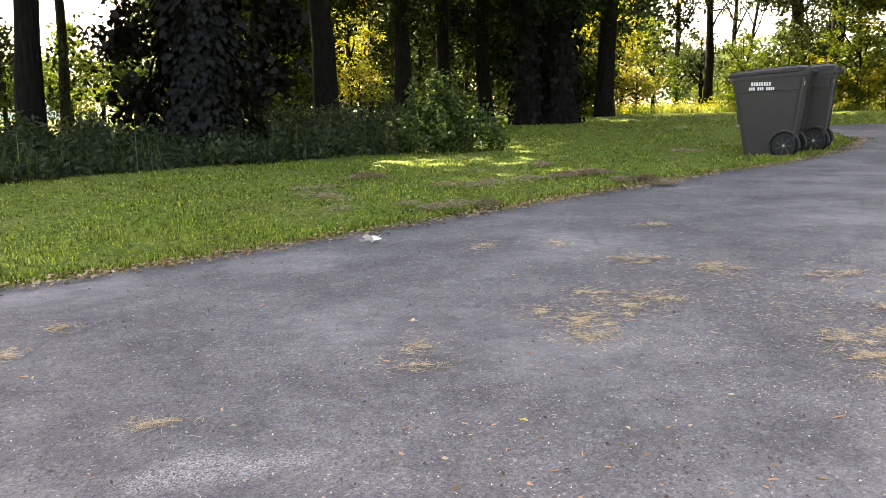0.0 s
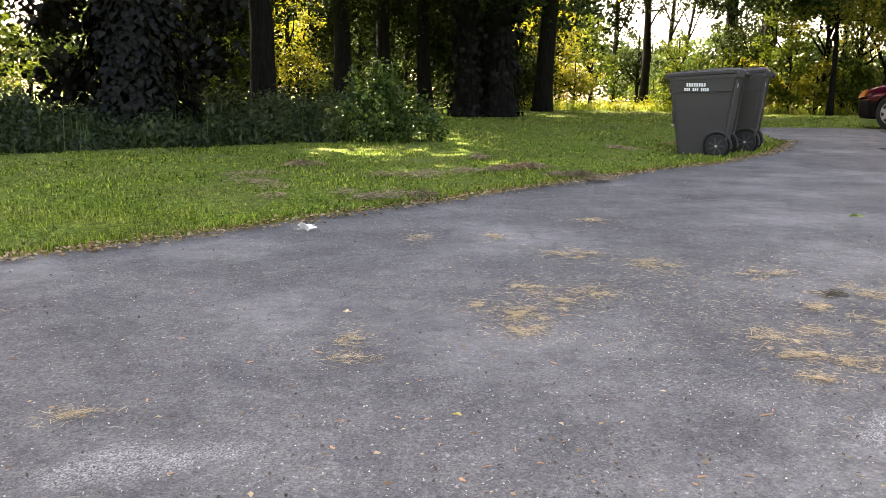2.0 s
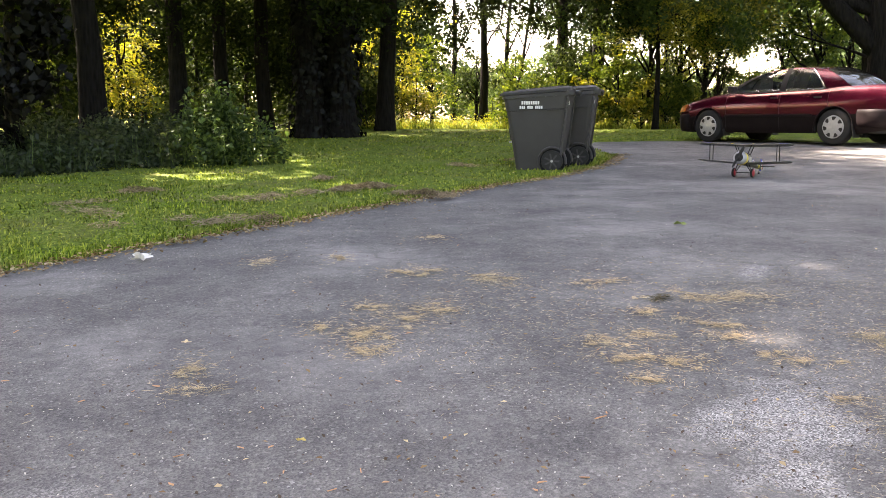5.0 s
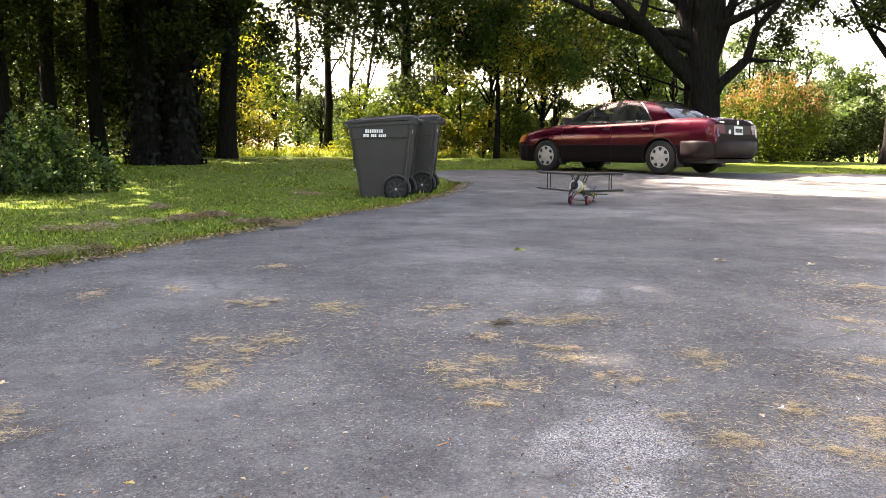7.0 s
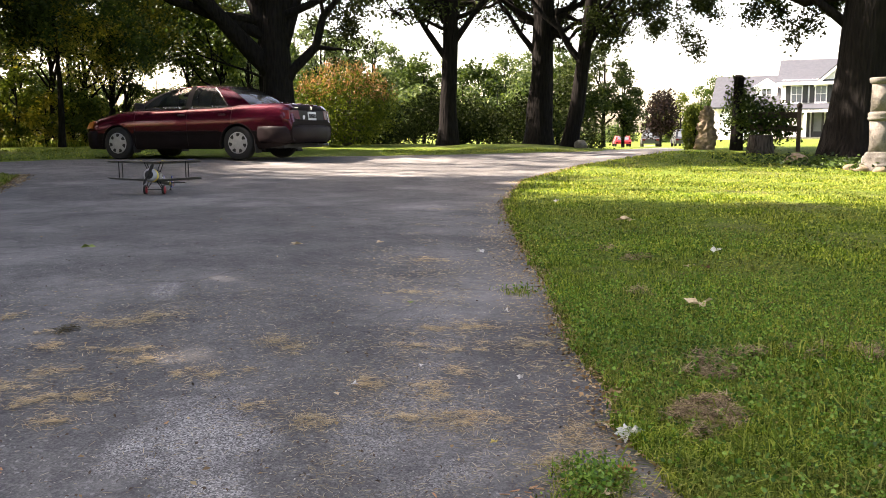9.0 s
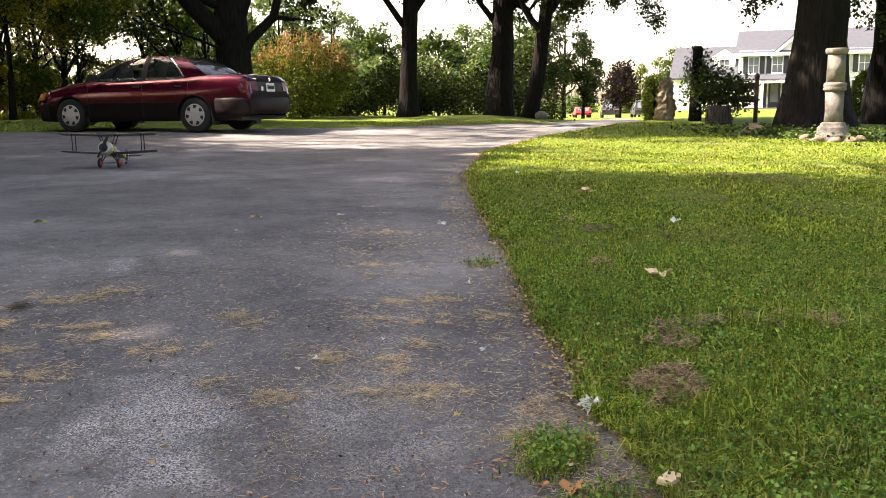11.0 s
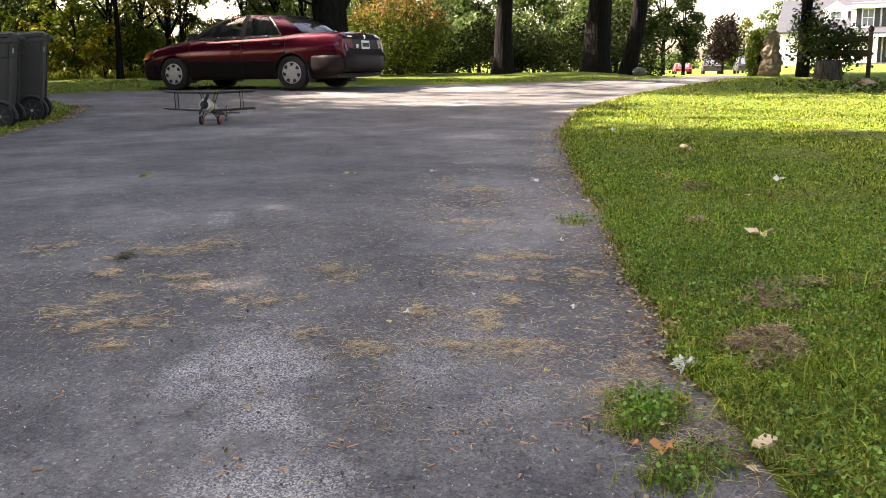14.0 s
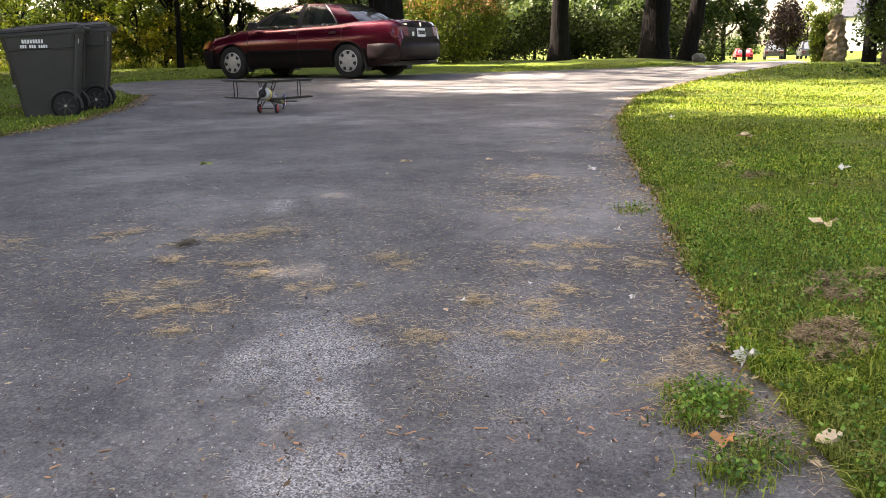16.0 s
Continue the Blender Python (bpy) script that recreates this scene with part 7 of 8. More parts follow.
    part("rear_bumper", hull(bmesh.new(), [[Vector((x, y, z)) for x, y in ((-1.76 - 0.02 * k, 0.884 - 0.03 * k), (-2.1, 0.872 - 0.03 * k), (-2.3 + 0.02 * k, 0.85 - 0.04 * k), (-2.43 + 0.04 * k, 0.74), (-2.49 + 0.04 * k, 0.45), (-2.515 + 0.04 * k, 0), (-2.49 + 0.04 * k, -0.45), (-2.43 + 0.04 * k, -0.74), (-2.3 + 0.02 * k, -0.85 + 0.04 * k), (-2.1, -0.872 + 0.03 * k), (-1.76 - 0.02 * k, -0.884 + 0.03 * k))] for z, k in ((0.31, 1.6), (0.36, 0.5), (0.42, 0), (0.56, 0), (0.605, 0.4), (0.63, 1.4))]), M_BUMPER, car, "dull maroon bumper wrapping the tail", True)
    part("badge", cyl(bmesh.new(), 0.035, 0.035, 0.012, pose(-2.40, 0, 0.945, 0, 90, 0), 16), M_CHROME, car)
    part("badge", box(bmesh.new(), (0.01, 0.14, 0.022), pose(-2.385, 0.55, 0.945)), M_CHROME, car)
    part("sticker", cyl(bmesh.new(), 0.04, 0.04, 0.01, pose(-2.425, 0.33, 0.775, 0, 90, 0), 16), M_PLATE, car, "round white sticker")
    part("front_bumper", hull(bmesh.new(), [[Vector((x, y, z)) for x, y in ((1.85, 0.868 - 0.03 * k), (2.05 - 0.02 * k, 0.825 - 0.03 * k), (2.2 - 0.03 * k, 0.66), (2.29 - 0.04 * k, 0.4), (2.32 - 0.04 * k, 0), (2.29 - 0.04 * k, -0.4), (2.2 - 0.03 * k, -0.66), (2.05 - 0.02 * k, -0.825 + 0.03 * k), (1.85, -0.868 + 0.03 * k))] for z, k in ((0.2, 1.5), (0.25, 0.4), (0.3, 0), (0.48, 0), (0.53, 0.4), (0.55, 1.3))]), M_LOWER_SHADE_TRIM, car, smooth=True)
    part("exhaust", cyl(bmesh.new(), 0.025, 0.025, 0.2, pose(-2.42, -0.45, 0.27, 0, 90, 0), 12), M_STEEL, car)
    return car


build_car(pose(10.60, 15.16, gz(10.0, 15.0) - 0.005, 0, 0, 110.9))


# ---- model aeroplane ----
M_OLIVE = mottled("olive_dope", (0.035, 0.036, 0.02), (0.06, 0.06, 0.036), 18, 0.45, 0, 0.5)
M_COWL = mottled("silver_dope", (0.32, 0.33, 0.34), (0.46, 0.47, 0.48), 18, 0.35, 0.5)
M_YELLOW = plain("yellow_tape", (0.75, 0.6, 0.03), 0.4)
M_BLUE = plain("roundel_blue", (0.012, 0.03, 0.38), 0.4)
M_RED = plain("roundel_red", (0.3, 0.012, 0.022), 0.4)
M_CREAM = plain("roundel_white", (0.78, 0.78, 0.76), 0.45)
M_TURTLE = mottled("scuffed_white_covering", (0.45, 0.3, 0.28), (0.75, 0.72, 0.7), 30, 0.5)


def wing(span, chord, thick, dihedral, mat_name):
    """A thin cambered wing along y, leading edge forward on x, rising towards the tips."""
    n, prof = 24, [(0.5, 0.0), (0.46, 0.45), (0.3, 0.9), (0.05, 1.0), (-0.25, 0.7), (-0.5, 0.15), (-0.5, 0.0), (-0.2, 0.25), (0.15, 0.3), (0.4, 0.0)]
    rings = []
    for k in range(n + 1):
        f = 2 * k / n - 1
        c = chord * (1 - 0.35 * max(0, abs(f) - 0.9) / 0.1)
        rings.append([Vector((c * x + (0.015 * abs(f)), span / 2 * f, thick * z + dihedral * abs(f) * span / 2)) for x, z in prof])
    return hull(bmesh.new(), rings)


def roundel(parent, at, r, face="roundel"):
    disc = part(face, cyl(bmesh.new(), r, r, 0.0016, at, 32), M_BLUE, parent, "blue, white and red roundel")
    part("white_ring", cyl(bmesh.new(), r * 0.66, r * 0.66, 0.0016, at @ pose(0, 0, 0.0012), 32), M_CREAM, disc)
    part("red_centre", cyl(bmesh.new(), r * 0.3, r * 0.3, 0.0016, at @ pose(0, 0, 0.0024), 24), M_RED, disc)


def strut(parent, a, b, w=0.005, name="strut"):
    v, f = tube([a, Vector(a).lerp(Vector(b), 0.5), b], [w, w, w], 8)
    part(name, mesh_np(name, v, f, M_TRIM, True), None, parent)


def build_plane(at):
    """x towards the nose, z up, origin under the main wheels, standing tail down."""
    plane = empty("model_aeroplane", at, "olive and silver model biplane with blue roundels and red wheels", "model aeroplane")
    tip = pose(0, 0, 0, 0, -9.5, 0)

    def on(*a):
        return tip @ pose(*a)
    # fuselage as a chain of rounded sections
    rings = []
    for x, w, h, z in ((0.125, 0.062, 0.064, 0.185), (0.08, 0.062, 0.064, 0.185), (0.0, 0.056, 0.062, 0.185), (-0.1, 0.05, 0.055, 0.18), (-0.25, 0.034, 0.04, 0.172), (-0.4, 0.02, 0.026, 0.165), (-0.50, 0.006, 0.02, 0.162)):
        rings.append([tip @ Vector((x, w * math.copysign(abs(math.cos(a)) ** 0.6, math.cos(a)), z + h * math.copysign(abs(math.sin(a)) ** 0.7, math.sin(a)))) for a in (2 * math.pi * k / 20 for k in range(20))])
    body = part("fuselage", hull(bmesh.new(), rings), M_OLIVE, plane, smooth=True)
    for s in (1, -1):
        part("white_stripe", surface(lambda f, v: tip @ Vector((-0.02 - 0.36 * f, s * (0.0585 - 0.038 * f ** 1.1), 0.183 - 0.014 * f + 0.018 * (v - 0.5) * (1 - 0.4 * f))), 10, 1), M_CREAM, body)
        roundel(body, tip @ pose(-0.08, s * 0.0565, 0.183, -90 * s, 0, 0), 0.026)
        part("nose_panel", surface(lambda f, v: tip @ Vector((0.0 + 0.075 * f, s * 0.0635, 0.155 + 0.06 * v)), 2, 2), M_COWL, body)
    part("turtle_deck", surface(lambda f, v: tip @ Vector((-0.08 - 0.3 * f, (0.034 - 0.02 * f) * (2 * v - 1), 0.236 - 0.046 * f - 0.012 * (2 * v - 1) ** 2)), 10, 6), M_TURTLE, body, "scuffed white rear deck", True)
    part("tail_band", hull(bmesh.new(), [[tip @ Vector((x, w * math.cos(a) * 1.12, 0.166 + 0.03 * math.sin(a))) for a in (2 * math.pi * k / 16 for k in range(16))] for x, w in ((-0.36, 0.026), (-0.385, 0.024))]), M_YELLOW, body, "yellow band before the tail")
    part("cockpit", cyl(bmesh.new(), 0.03, 0.026, 0.03, on(-0.045, 0, 0.245), 20), M_TRIM, plane, "black cockpit rim")
    cowl = part("cowling", lathe(bmesh.new(), [(0.045, 0.085), (0.062, 0.08), (0.07, 0.06), (0.071, 0.0), (0.066, -0.03)], 32, on(0.125, 0, 0.185, 0, 90, 0)), M_COWL, plane, "silver engine cowling", True)
    part("yellow_ring", lathe(bmesh.new(), [(0.0722, 0.0), (0.0726, 0.026), (0.0722, 0.03), (0.07, 0.03), (0.07, 0.0)], 32, on(0.125, 0, 0.185, 0, 90, 0)), M_YELLOW, cowl)
    part("intake", cyl(bmesh.new(), 0.044, 0.044, 0.01, on(0.212, 0, 0.185, 0, 90, 0), 24), M_TRIM, cowl, "dark cowl opening")
    for k in range(9):
        a = radians(40 * k)
        part("cylinder", cyl(bmesh.new(), 0.008, 0.008, 0.05, on(0.195, 0.03 * math.cos(a), 0.185 + 0.03 * math.sin(a)) @ pose(0, 0, 0, 90 + math.degrees(a), 0, 0), 8), M_STEEL, cowl)
    prop = part("propeller", cyl(bmesh.new(), 0.014, 0.01, 0.035, on(0.232, 0, 0.185, 0, 90, 0), 16), M_TRIM, plane, "dark two-bladed propeller")
    for s in (1, -1):
        part("blade", hull(bmesh.new(), [[tip @ pose(0.236, 0, 0.185, 65, 0, 0) @ Vector((0.006 * e * s + d, q * 0.5 * s, w * e)) for e, d in ((-1, 0), (0, 0.004), (1, 0), (0, -0.004))] for q, w in ((0.02, 0.008), (0.1, 0.016), (0.2, 0.014), (0.25, 0.005))]), M_TRIM, prop)
    # wings
    upper = part("upper_wing", wing(1.0, 0.155, 0.014, 0.03, ""), M_OLIVE, plane, "olive upper wing", True, at=on(0.075, 0, 0.325))
    lower = part("lower_wing", wing(1.0, 0.15, 0.013, 0.06, ""), M_OLIVE, plane, "olive lower wing", True, at=on(0.035, 0, 0.135))
    for s in (1, -1):
        roundel(upper, pose(0.0, s * 0.425, 0.0285, -1.7 * s, 0, 0), 0.062)
        part("yellow_stripe", box(bmesh.new(), (0.15, 0.016, 0.002), pose(0, s * 0.115, 0.0175)), M_YELLOW, upper, "yellow stripe")
        part("repair_tape", box(bmesh.new(), (0.05, 0.2, 0.002), pose(-0.045, s * 0.25, 0.0205, 1.8 * s, 5, 0)), M_CREAM, upper, "white repair tape")
        part("repair_tape", box(bmesh.new(), (0.04, 0.22, 0.002), pose(-0.03, s * 0.26, 0.0275, 3.4 * s, 4, 0)), M_CREAM, lower, "ragged white repair tape")
        for x in (0.1, 0.005):
            a, b = tip @ Vector((x, s * 0.36, 0.16)), tip @ Vector((x + 0.035, s * 0.36, 0.335))
            strut(plane, a, b)
        for x in (0.1, 0.02):
            strut(plane, tip @ Vector((x, s * 0.05, 0.235)), tip @ Vector((x + 0.02, s * 0.09, 0.33)), 0.0045, "cabane_strut")
        strut(plane, tip @ Vector((0.1, s * 0.045, 0.13)), Vector((0.04, s * 0.09, 0.05)), 0.005, "undercarriage_leg")
        strut(plane, tip @ Vector((0.0, s * 0.045, 0.13)), Vector((0.02, s * 0.09, 0.05)), 0.005, "undercarriage_leg")
        tyre = part("wheel", lathe(bmesh.new(), [(0.03, -0.012), (0.045, -0.012), (0.05, -0.006), (0.05, 0.006), (0.045, 0.012), (0.03, 0.012)], 28, pose(0.03, s * 0.1, 0.05, 90, 0, 0)), M_RUBBER, plane, smooth=True)
        part("wheel_disc", lathe(bmesh.new(), [(0.041, -0.0125), (0.02, -0.02), (0.004, -0.021), (0.004, 0.021), (0.02, 0.02), (0.041, 0.0125)], 24, pose(0.03, s * 0.1, 0.05, 90, 0, 0)), M_RED, tyre, "red wheel disc")
    strut(plane, (0.03, -0.1, 0.05), (0.03, 0.1, 0.05), 0.004, "axle")
    # tail
    tail = part("tailplane", hull(bmesh.new(), [[tip @ Vector((-0.46 + c * x, y, 0.175 + 0.004 * z)) for x, z in ((0.5, 0), (0.1, 1), (-0.5, 0), (0.1, -1))] for y, c in ((-0.17, 0.05), (-0.13, 0.11), (0, 0.13), (0.13, 0.11), (0.17, 0.05))]), M_OLIVE, plane)
    for s in (1, -1):
        part("yellow_edge", box(bmesh.new(), (0.022, 0.14, 0.004), on(-0.50, s * 0.09, 0.1785, 0, 0, s * -6)), M_YELLOW, tail)
    fin = part("fin", hull(bmesh.new(), [[tip @ Vector((x, y, z)) for x, z in ((-0.40, 0.18), (-0.44, 0.235), (-0.475, 0.25), (-0.485, 0.17))] for y in (-0.003, 0.003)]), M_OLIVE, plane)
    for k, mat in enumerate((M_BLUE, M_CREAM, M_RED)):
        x0 = -0.486 - 0.026 * k
        hh = (0.258, 0.252, 0.235, 0.2)[k:k + 2]
        part("rudder_stripe", hull(bmesh.new(), [[tip @ Vector((x, y, z)) for x, z in ((x0, 0.125 + 0.008 * k), (x0 - 0.0255, 0.13 + 0.012 * k), (x0 - 0.0255, hh[1]), (x0, hh[0]))] for y in (-0.004, 0.004)]), mat, fin, ("blue", "white", "red")[k] + " rudder stripe")
    part("tail_wheel", cyl(bmesh.new(), 0.016, 0.016, 0.012, pose(-0.47, 0, 0.016, 90, 0, 0), 18), M_RUBBER, plane)
    strut(plane, (-0.47, 0, 0.016), tip @ Vector((-0.46, 0, 0.15)), 0.003, "tail_leg")
    return plane


PLANE_X, PLANE_Y = 5.83, 9.30
build_plane(pose(PLANE_X, PLANE_Y, gz(PLANE_X, PLANE_Y) + 0.0, 0, 0, math.degrees(math.atan2(-0.618, -0.788))) @ Matrix.Scale(1.08, 4))


# ---- far side: column, statue, fence, house, street ----
M_STONE = mottled("weathered_stone", (0.09, 0.085, 0.075), (0.24, 0.228, 0.2), 9, 0.95, 0, 0.15, 0.02, 38)
M_STONE_TAN = mottled("tan_stone", (0.11, 0.085, 0.058), (0.34, 0.27, 0.19), 6, 0.95, 0, 0.15, 0.03, 30)
M_WOOD = mottled("grey_wood", (0.03, 0.025, 0.02), (0.08, 0.066, 0.052), 6, 0.9, 0, 0.2, 0.004, 60)
M_SIDING = mottled("white_siding", (0.72, 0.73, 0.74), (0.82, 0.82, 0.82), 2, 0.7)
M_ROOF = mottled("grey_shingles", (0.05, 0.056, 0.068), (0.08, 0.088, 0.1), 3, 0.9, 0, 0.2, 0.01, 20)
M_SHUTTER = plain("black_shutter", (0.025, 0.027, 0.03), 0.6)
M_PANE = mottled("window_pane", (0.10, 0.115, 0.13), (0.2, 0.22, 0.24), 1.0, 0.12, 0, 0.6)
M_RED_CAR = plain("red_paint", (0.45, 0.03, 0.04), 0.3)
M_SILVER_CAR = plain("silver_paint", (0.05, 0.053, 0.06), 0.4, 0.2)
M_DARK_CAR = plain("dark_paint", (0.03, 0.035, 0.045), 0.3)


def build_column():
    x, y = polar(75.5, 16.9)
    col = empty("stone_column", pose(x, y, gz(x, y), 0, 1.0, 20), "weathered stone garden column on a round base", "column")
    part("base", lathe(bmesh.new(), [(0.285, -0.05), (0.285, 0.10), (0.27, 0.13), (0.25, 0.14), (0.25, 0.22), (0.235, 0.26), (0.205, 0.28), (0.2, 0.31), (0.17, 0.335)], 28, None, 0.012), M_STONE, col, smooth=True)
    part("shaft", lathe(bmesh.new(), [(0.155, 0.33), (0.148, 0.5), (0.15, 0.86)], 28, None, 0.01), M_STONE, col, smooth=True)
    part("ring", lathe(bmesh.new(), [(0.155, 0.85), (0.18, 0.87), (0.185, 0.9), (0.172, 0.92), (0.185, 0.94), (0.18, 0.98), (0.155, 1.0)], 28, None, 0.008), M_STONE, col, smooth=True)
    part("shaft", lathe(bmesh.new(), [(0.15, 0.99), (0.147, 1.2), (0.144, 1.47)], 28, None, 0.01), M_STONE, col, smooth=True)
    part("capital", lathe(bmesh.new(), [(0.15, 1.46), (0.18, 1.49), (0.188, 1.54), (0.18, 1.565), (0.03, 1.57)], 28, None, 0.01), M_STONE, col, smooth=True)
    for k in range(6):
        part("carving", box(bmesh.new(), (0.008, 0.012, 0.17), pose(0.15 * math.cos(k * 1.05), 0.15 * math.sin(k * 1.05), 0.62 + 0.62 * (k % 2), 30 * (1 if k % 3 else -1), 0, math.degrees(k * 1.05)), 0.003), M_STONE, col)
    rng = np.random.default_rng(401)
    for k in range(9):
        a = 2 * math.pi * k / 9
        rock(x + 0.42 * math.cos(a), y + 0.42 * math.sin(a), 0.08 + 0.05 * rng.uniform(), M_STONE_TAN, "rough tan stone round the column's foot", "stones round the column", 410 + k)


def rock(x, y, size, mat, label, group="", seed=1, flat=0.65):
    bm = bmesh.new()
    bmesh.ops.create_icosphere(bm, subdivisions=3, radius=size)
    for v in bm.verts:
        v.co *= 1 + 0.35 * noise.noise(v.co / size * 1.1 + Vector((seed * 3.1, 0, 0))) + 0.1 * noise.noise(v.co / size * 3 + Vector((0, seed, 0)))
        v.co.z *= flat
    ob = part("stone", bm, mat, None, smooth=True, at=pose(x, y, gz(x, y) + size * flat * 0.55, 0, 0, seed * 47))
    return tagged(ob, label, "stone", group)


def build_statue():
    x, y = polar(66.0, 23.6)
    prof = [(0.05, -0.05), (0.27, 0.0), (0.29, 0.12), (0.28, 0.25), (0.265, 0.36), (0.255, 0.5), (0.235, 0.62), (0.2, 0.74), (0.2, 0.84), (0.195, 0.95), (0.15, 1.05), (0.08, 1.11), (0.01, 1.12)]
    fine = [(float(np.interp(z, [q[1] for q in prof], [q[0] for q in prof])), z) for z in np.linspace(-0.05, 1.12, 70)]
    bm = lathe(bmesh.new(), fine, 60)
    for v in bm.verts:
        d = Vector((v.co.x, v.co.y * 0.8, 0)).normalized() if v.co.length > 0 else Vector()
        q = Vector((v.co.x * 1.3, v.co.y * 1.3, v.co.z))
        v.co.x *= 0.82
        v.co.y *= 0.82
        v.co += d * (0.06 * noise.noise(q * 4.0) + 0.075 * noise.noise(q * 7.5) + 0.045 * noise.noise(q * 15) + 0.02 * noise.noise(q * 30))
    ob = part("statue", bm, M_STONE_TAN, None, smooth=True, at=pose(x, y, gz(x, y) - 0.02, 0, 0, -66))
    tagged(ob, "lumpy carved tan stone statue on the lawn", "statue")


def topiary(az, r, w, h, seed):
    x, y = polar(az, r)
    rng = np.random.default_rng(seed)
    root = empty("clipped_evergreen", pose(x, y, gz(x, y)), "egg-shaped clipped golden-green evergreen", "shrub", "clipped evergreens")
    v, f = tube([(0, 0, -0.1), (0, 0, h * 0.5), (0, 0, h * 0.9)], [0.05, 0.04, 0.01], 8)
    part("trunk", mesh_np("trunk", v, f, M_BARK, True), None, root)
    t = rng.uniform(0.02, 1, 900)
    a = rng.uniform(0, 2 * np.pi, 900)
    rr = w / 2 * np.sqrt(np.clip(1 - ((t - 0.42) / 0.58) ** 2, 0.02, 1)) * rng.uniform(0.85, 1.02, 900)
    c = np.stack([rr * np.cos(a), rr * np.sin(a), t * h], 1)
    part("foliage", mesh_np("foliage", *leaf_cloud(np.repeat(c, 5, 0), 0.07, 0.03, 0.6, 0.2, -0.4, rng), M_LEAF_SUMAC), None, root)


def build_fence():
    az = 71.2
    rx, ry = math.cos(radians(az)), -math.sin(radians(az))
    x, y = polar(az, 23.2)
    turn = math.degrees(math.atan2(ry, rx))
    fence = empty("rustic_fence", pose(x, y, gz(x, y), 0, 0, turn), "weathered dark rail fence half hidden by vines", "fence")
    post = box(bmesh.new(), (0.1, 0.1, 1.05), pose(0, 0, 0.5), 0.012)
    post_ob = part("post", post, M_WOOD, fence)
    part("finial", lathe(bmesh.new(), [(0.03, 1.02), (0.06, 1.06), (0.065, 1.11), (0.05, 1.15), (0.02, 1.18)], 14), M_WOOD, post_ob, smooth=True)
    for z0, z1 in ((0.82, 0.95), (0.5, 0.66)):
        part("rail", box(bmesh.new(), (1.2, 0.035, 0.15), pose(-0.58, 0.06, (z0 + z1) / 2, 2, 6 - 8 * z0, 1.5), 0.012), M_WOOD, fence)
    # vine on an old trunk
    x, y = polar(68.0, 23.6)
    rng = np.random.default_rng(431)
    root = empty("vine_covered_snag", pose(x, y, gz(x, y)), "broken dead trunk smothered in a dark leafy vine", "dead tree")
    v, f = tube([(-0.28, 0, -0.1), (-0.28, 0, 0.6), (-0.27, 0, 1.2), (-0.25, 0, 1.78)], [0.17, 0.13, 0.12, 0.115], 14, 0.25, 3)
    part("trunk", mesh_np("trunk", v, f, M_BARK, True), None, root)
    part("broken_top", cyl(bmesh.new(), 0.112, 0.09, 0.06, pose(-0.25, 0, 1.79, 6, 4, 0), 14), M_BARK_GREY, root)
    tw = np.concatenate([twigs_in((0.25 * rx, 0.25 * ry, 0.75), (0.75, 0.7, 0.65), 260, rng, 0.2), twigs_in((-0.2, 0, 1.3), (0.3, 0.3, 0.45), 60, rng, 0.3), twigs_in((0.9 * rx, 0.9 * ry, 0.6), (0.5, 0.4, 0.5), 120, rng, 0.2)])
    part("vine", mesh_np("vine", *leaf_cloud(np.repeat(tw, 10, 0), 0.085, 0.1, 0.7, 0.3, 0.2, rng), M_LEAF_MID), None, root, "dark vine leaves")
    # sawn stump
    x, y = polar(69.1, 22.0)
    st = empty("tree_stump", pose(x, y, gz(x, y)), "grey sawn tree stump in the grass", "stump")
    part("trunk", lathe(bmesh.new(), [(0.33, -0.05), (0.29, 0.06), (0.265, 0.2), (0.27, 0.42)], 24, None, 0.05), M_BARK_GREY, st, smooth=True)
    part("cut_face", cyl(bmesh.new(), 0.25, 0.25, 0.012, pose(0, 0, 0.424), 24), M_WOOD, st)


def window_unit(parent, at, w, h, shutters=True, bars=1):
    win = part("window", box(bmesh.new(), (w + 0.16, 0.10, h + 0.16), at, 0.01), M_SIDING, parent)
    for k in range(2):
        part("pane", box(bmesh.new(), (w, 0.03, h / 2 - 0.04), at @ pose(0, -0.045, (k - 0.5) * h / 2)), M_PANE, win)
    part("mullion", box(bmesh.new(), (0.035, 0.035, h), at @ pose(0, -0.05, 0)), M_SIDING, win)
    part("sill", box(bmesh.new(), (w + 0.24, 0.16, 0.06), at @ pose(0, -0.06, -h / 2 - 0.09)), M_SIDING, win)
    if shutters:
        for s in (1, -1):
            part("shutter", box(bmesh.new(), (0.38, 0.06, h + 0.12), at @ pose(s * (w / 2 + 0.29), -0.05, 0), 0.01), M_SHUTTER, win, "black shutter")


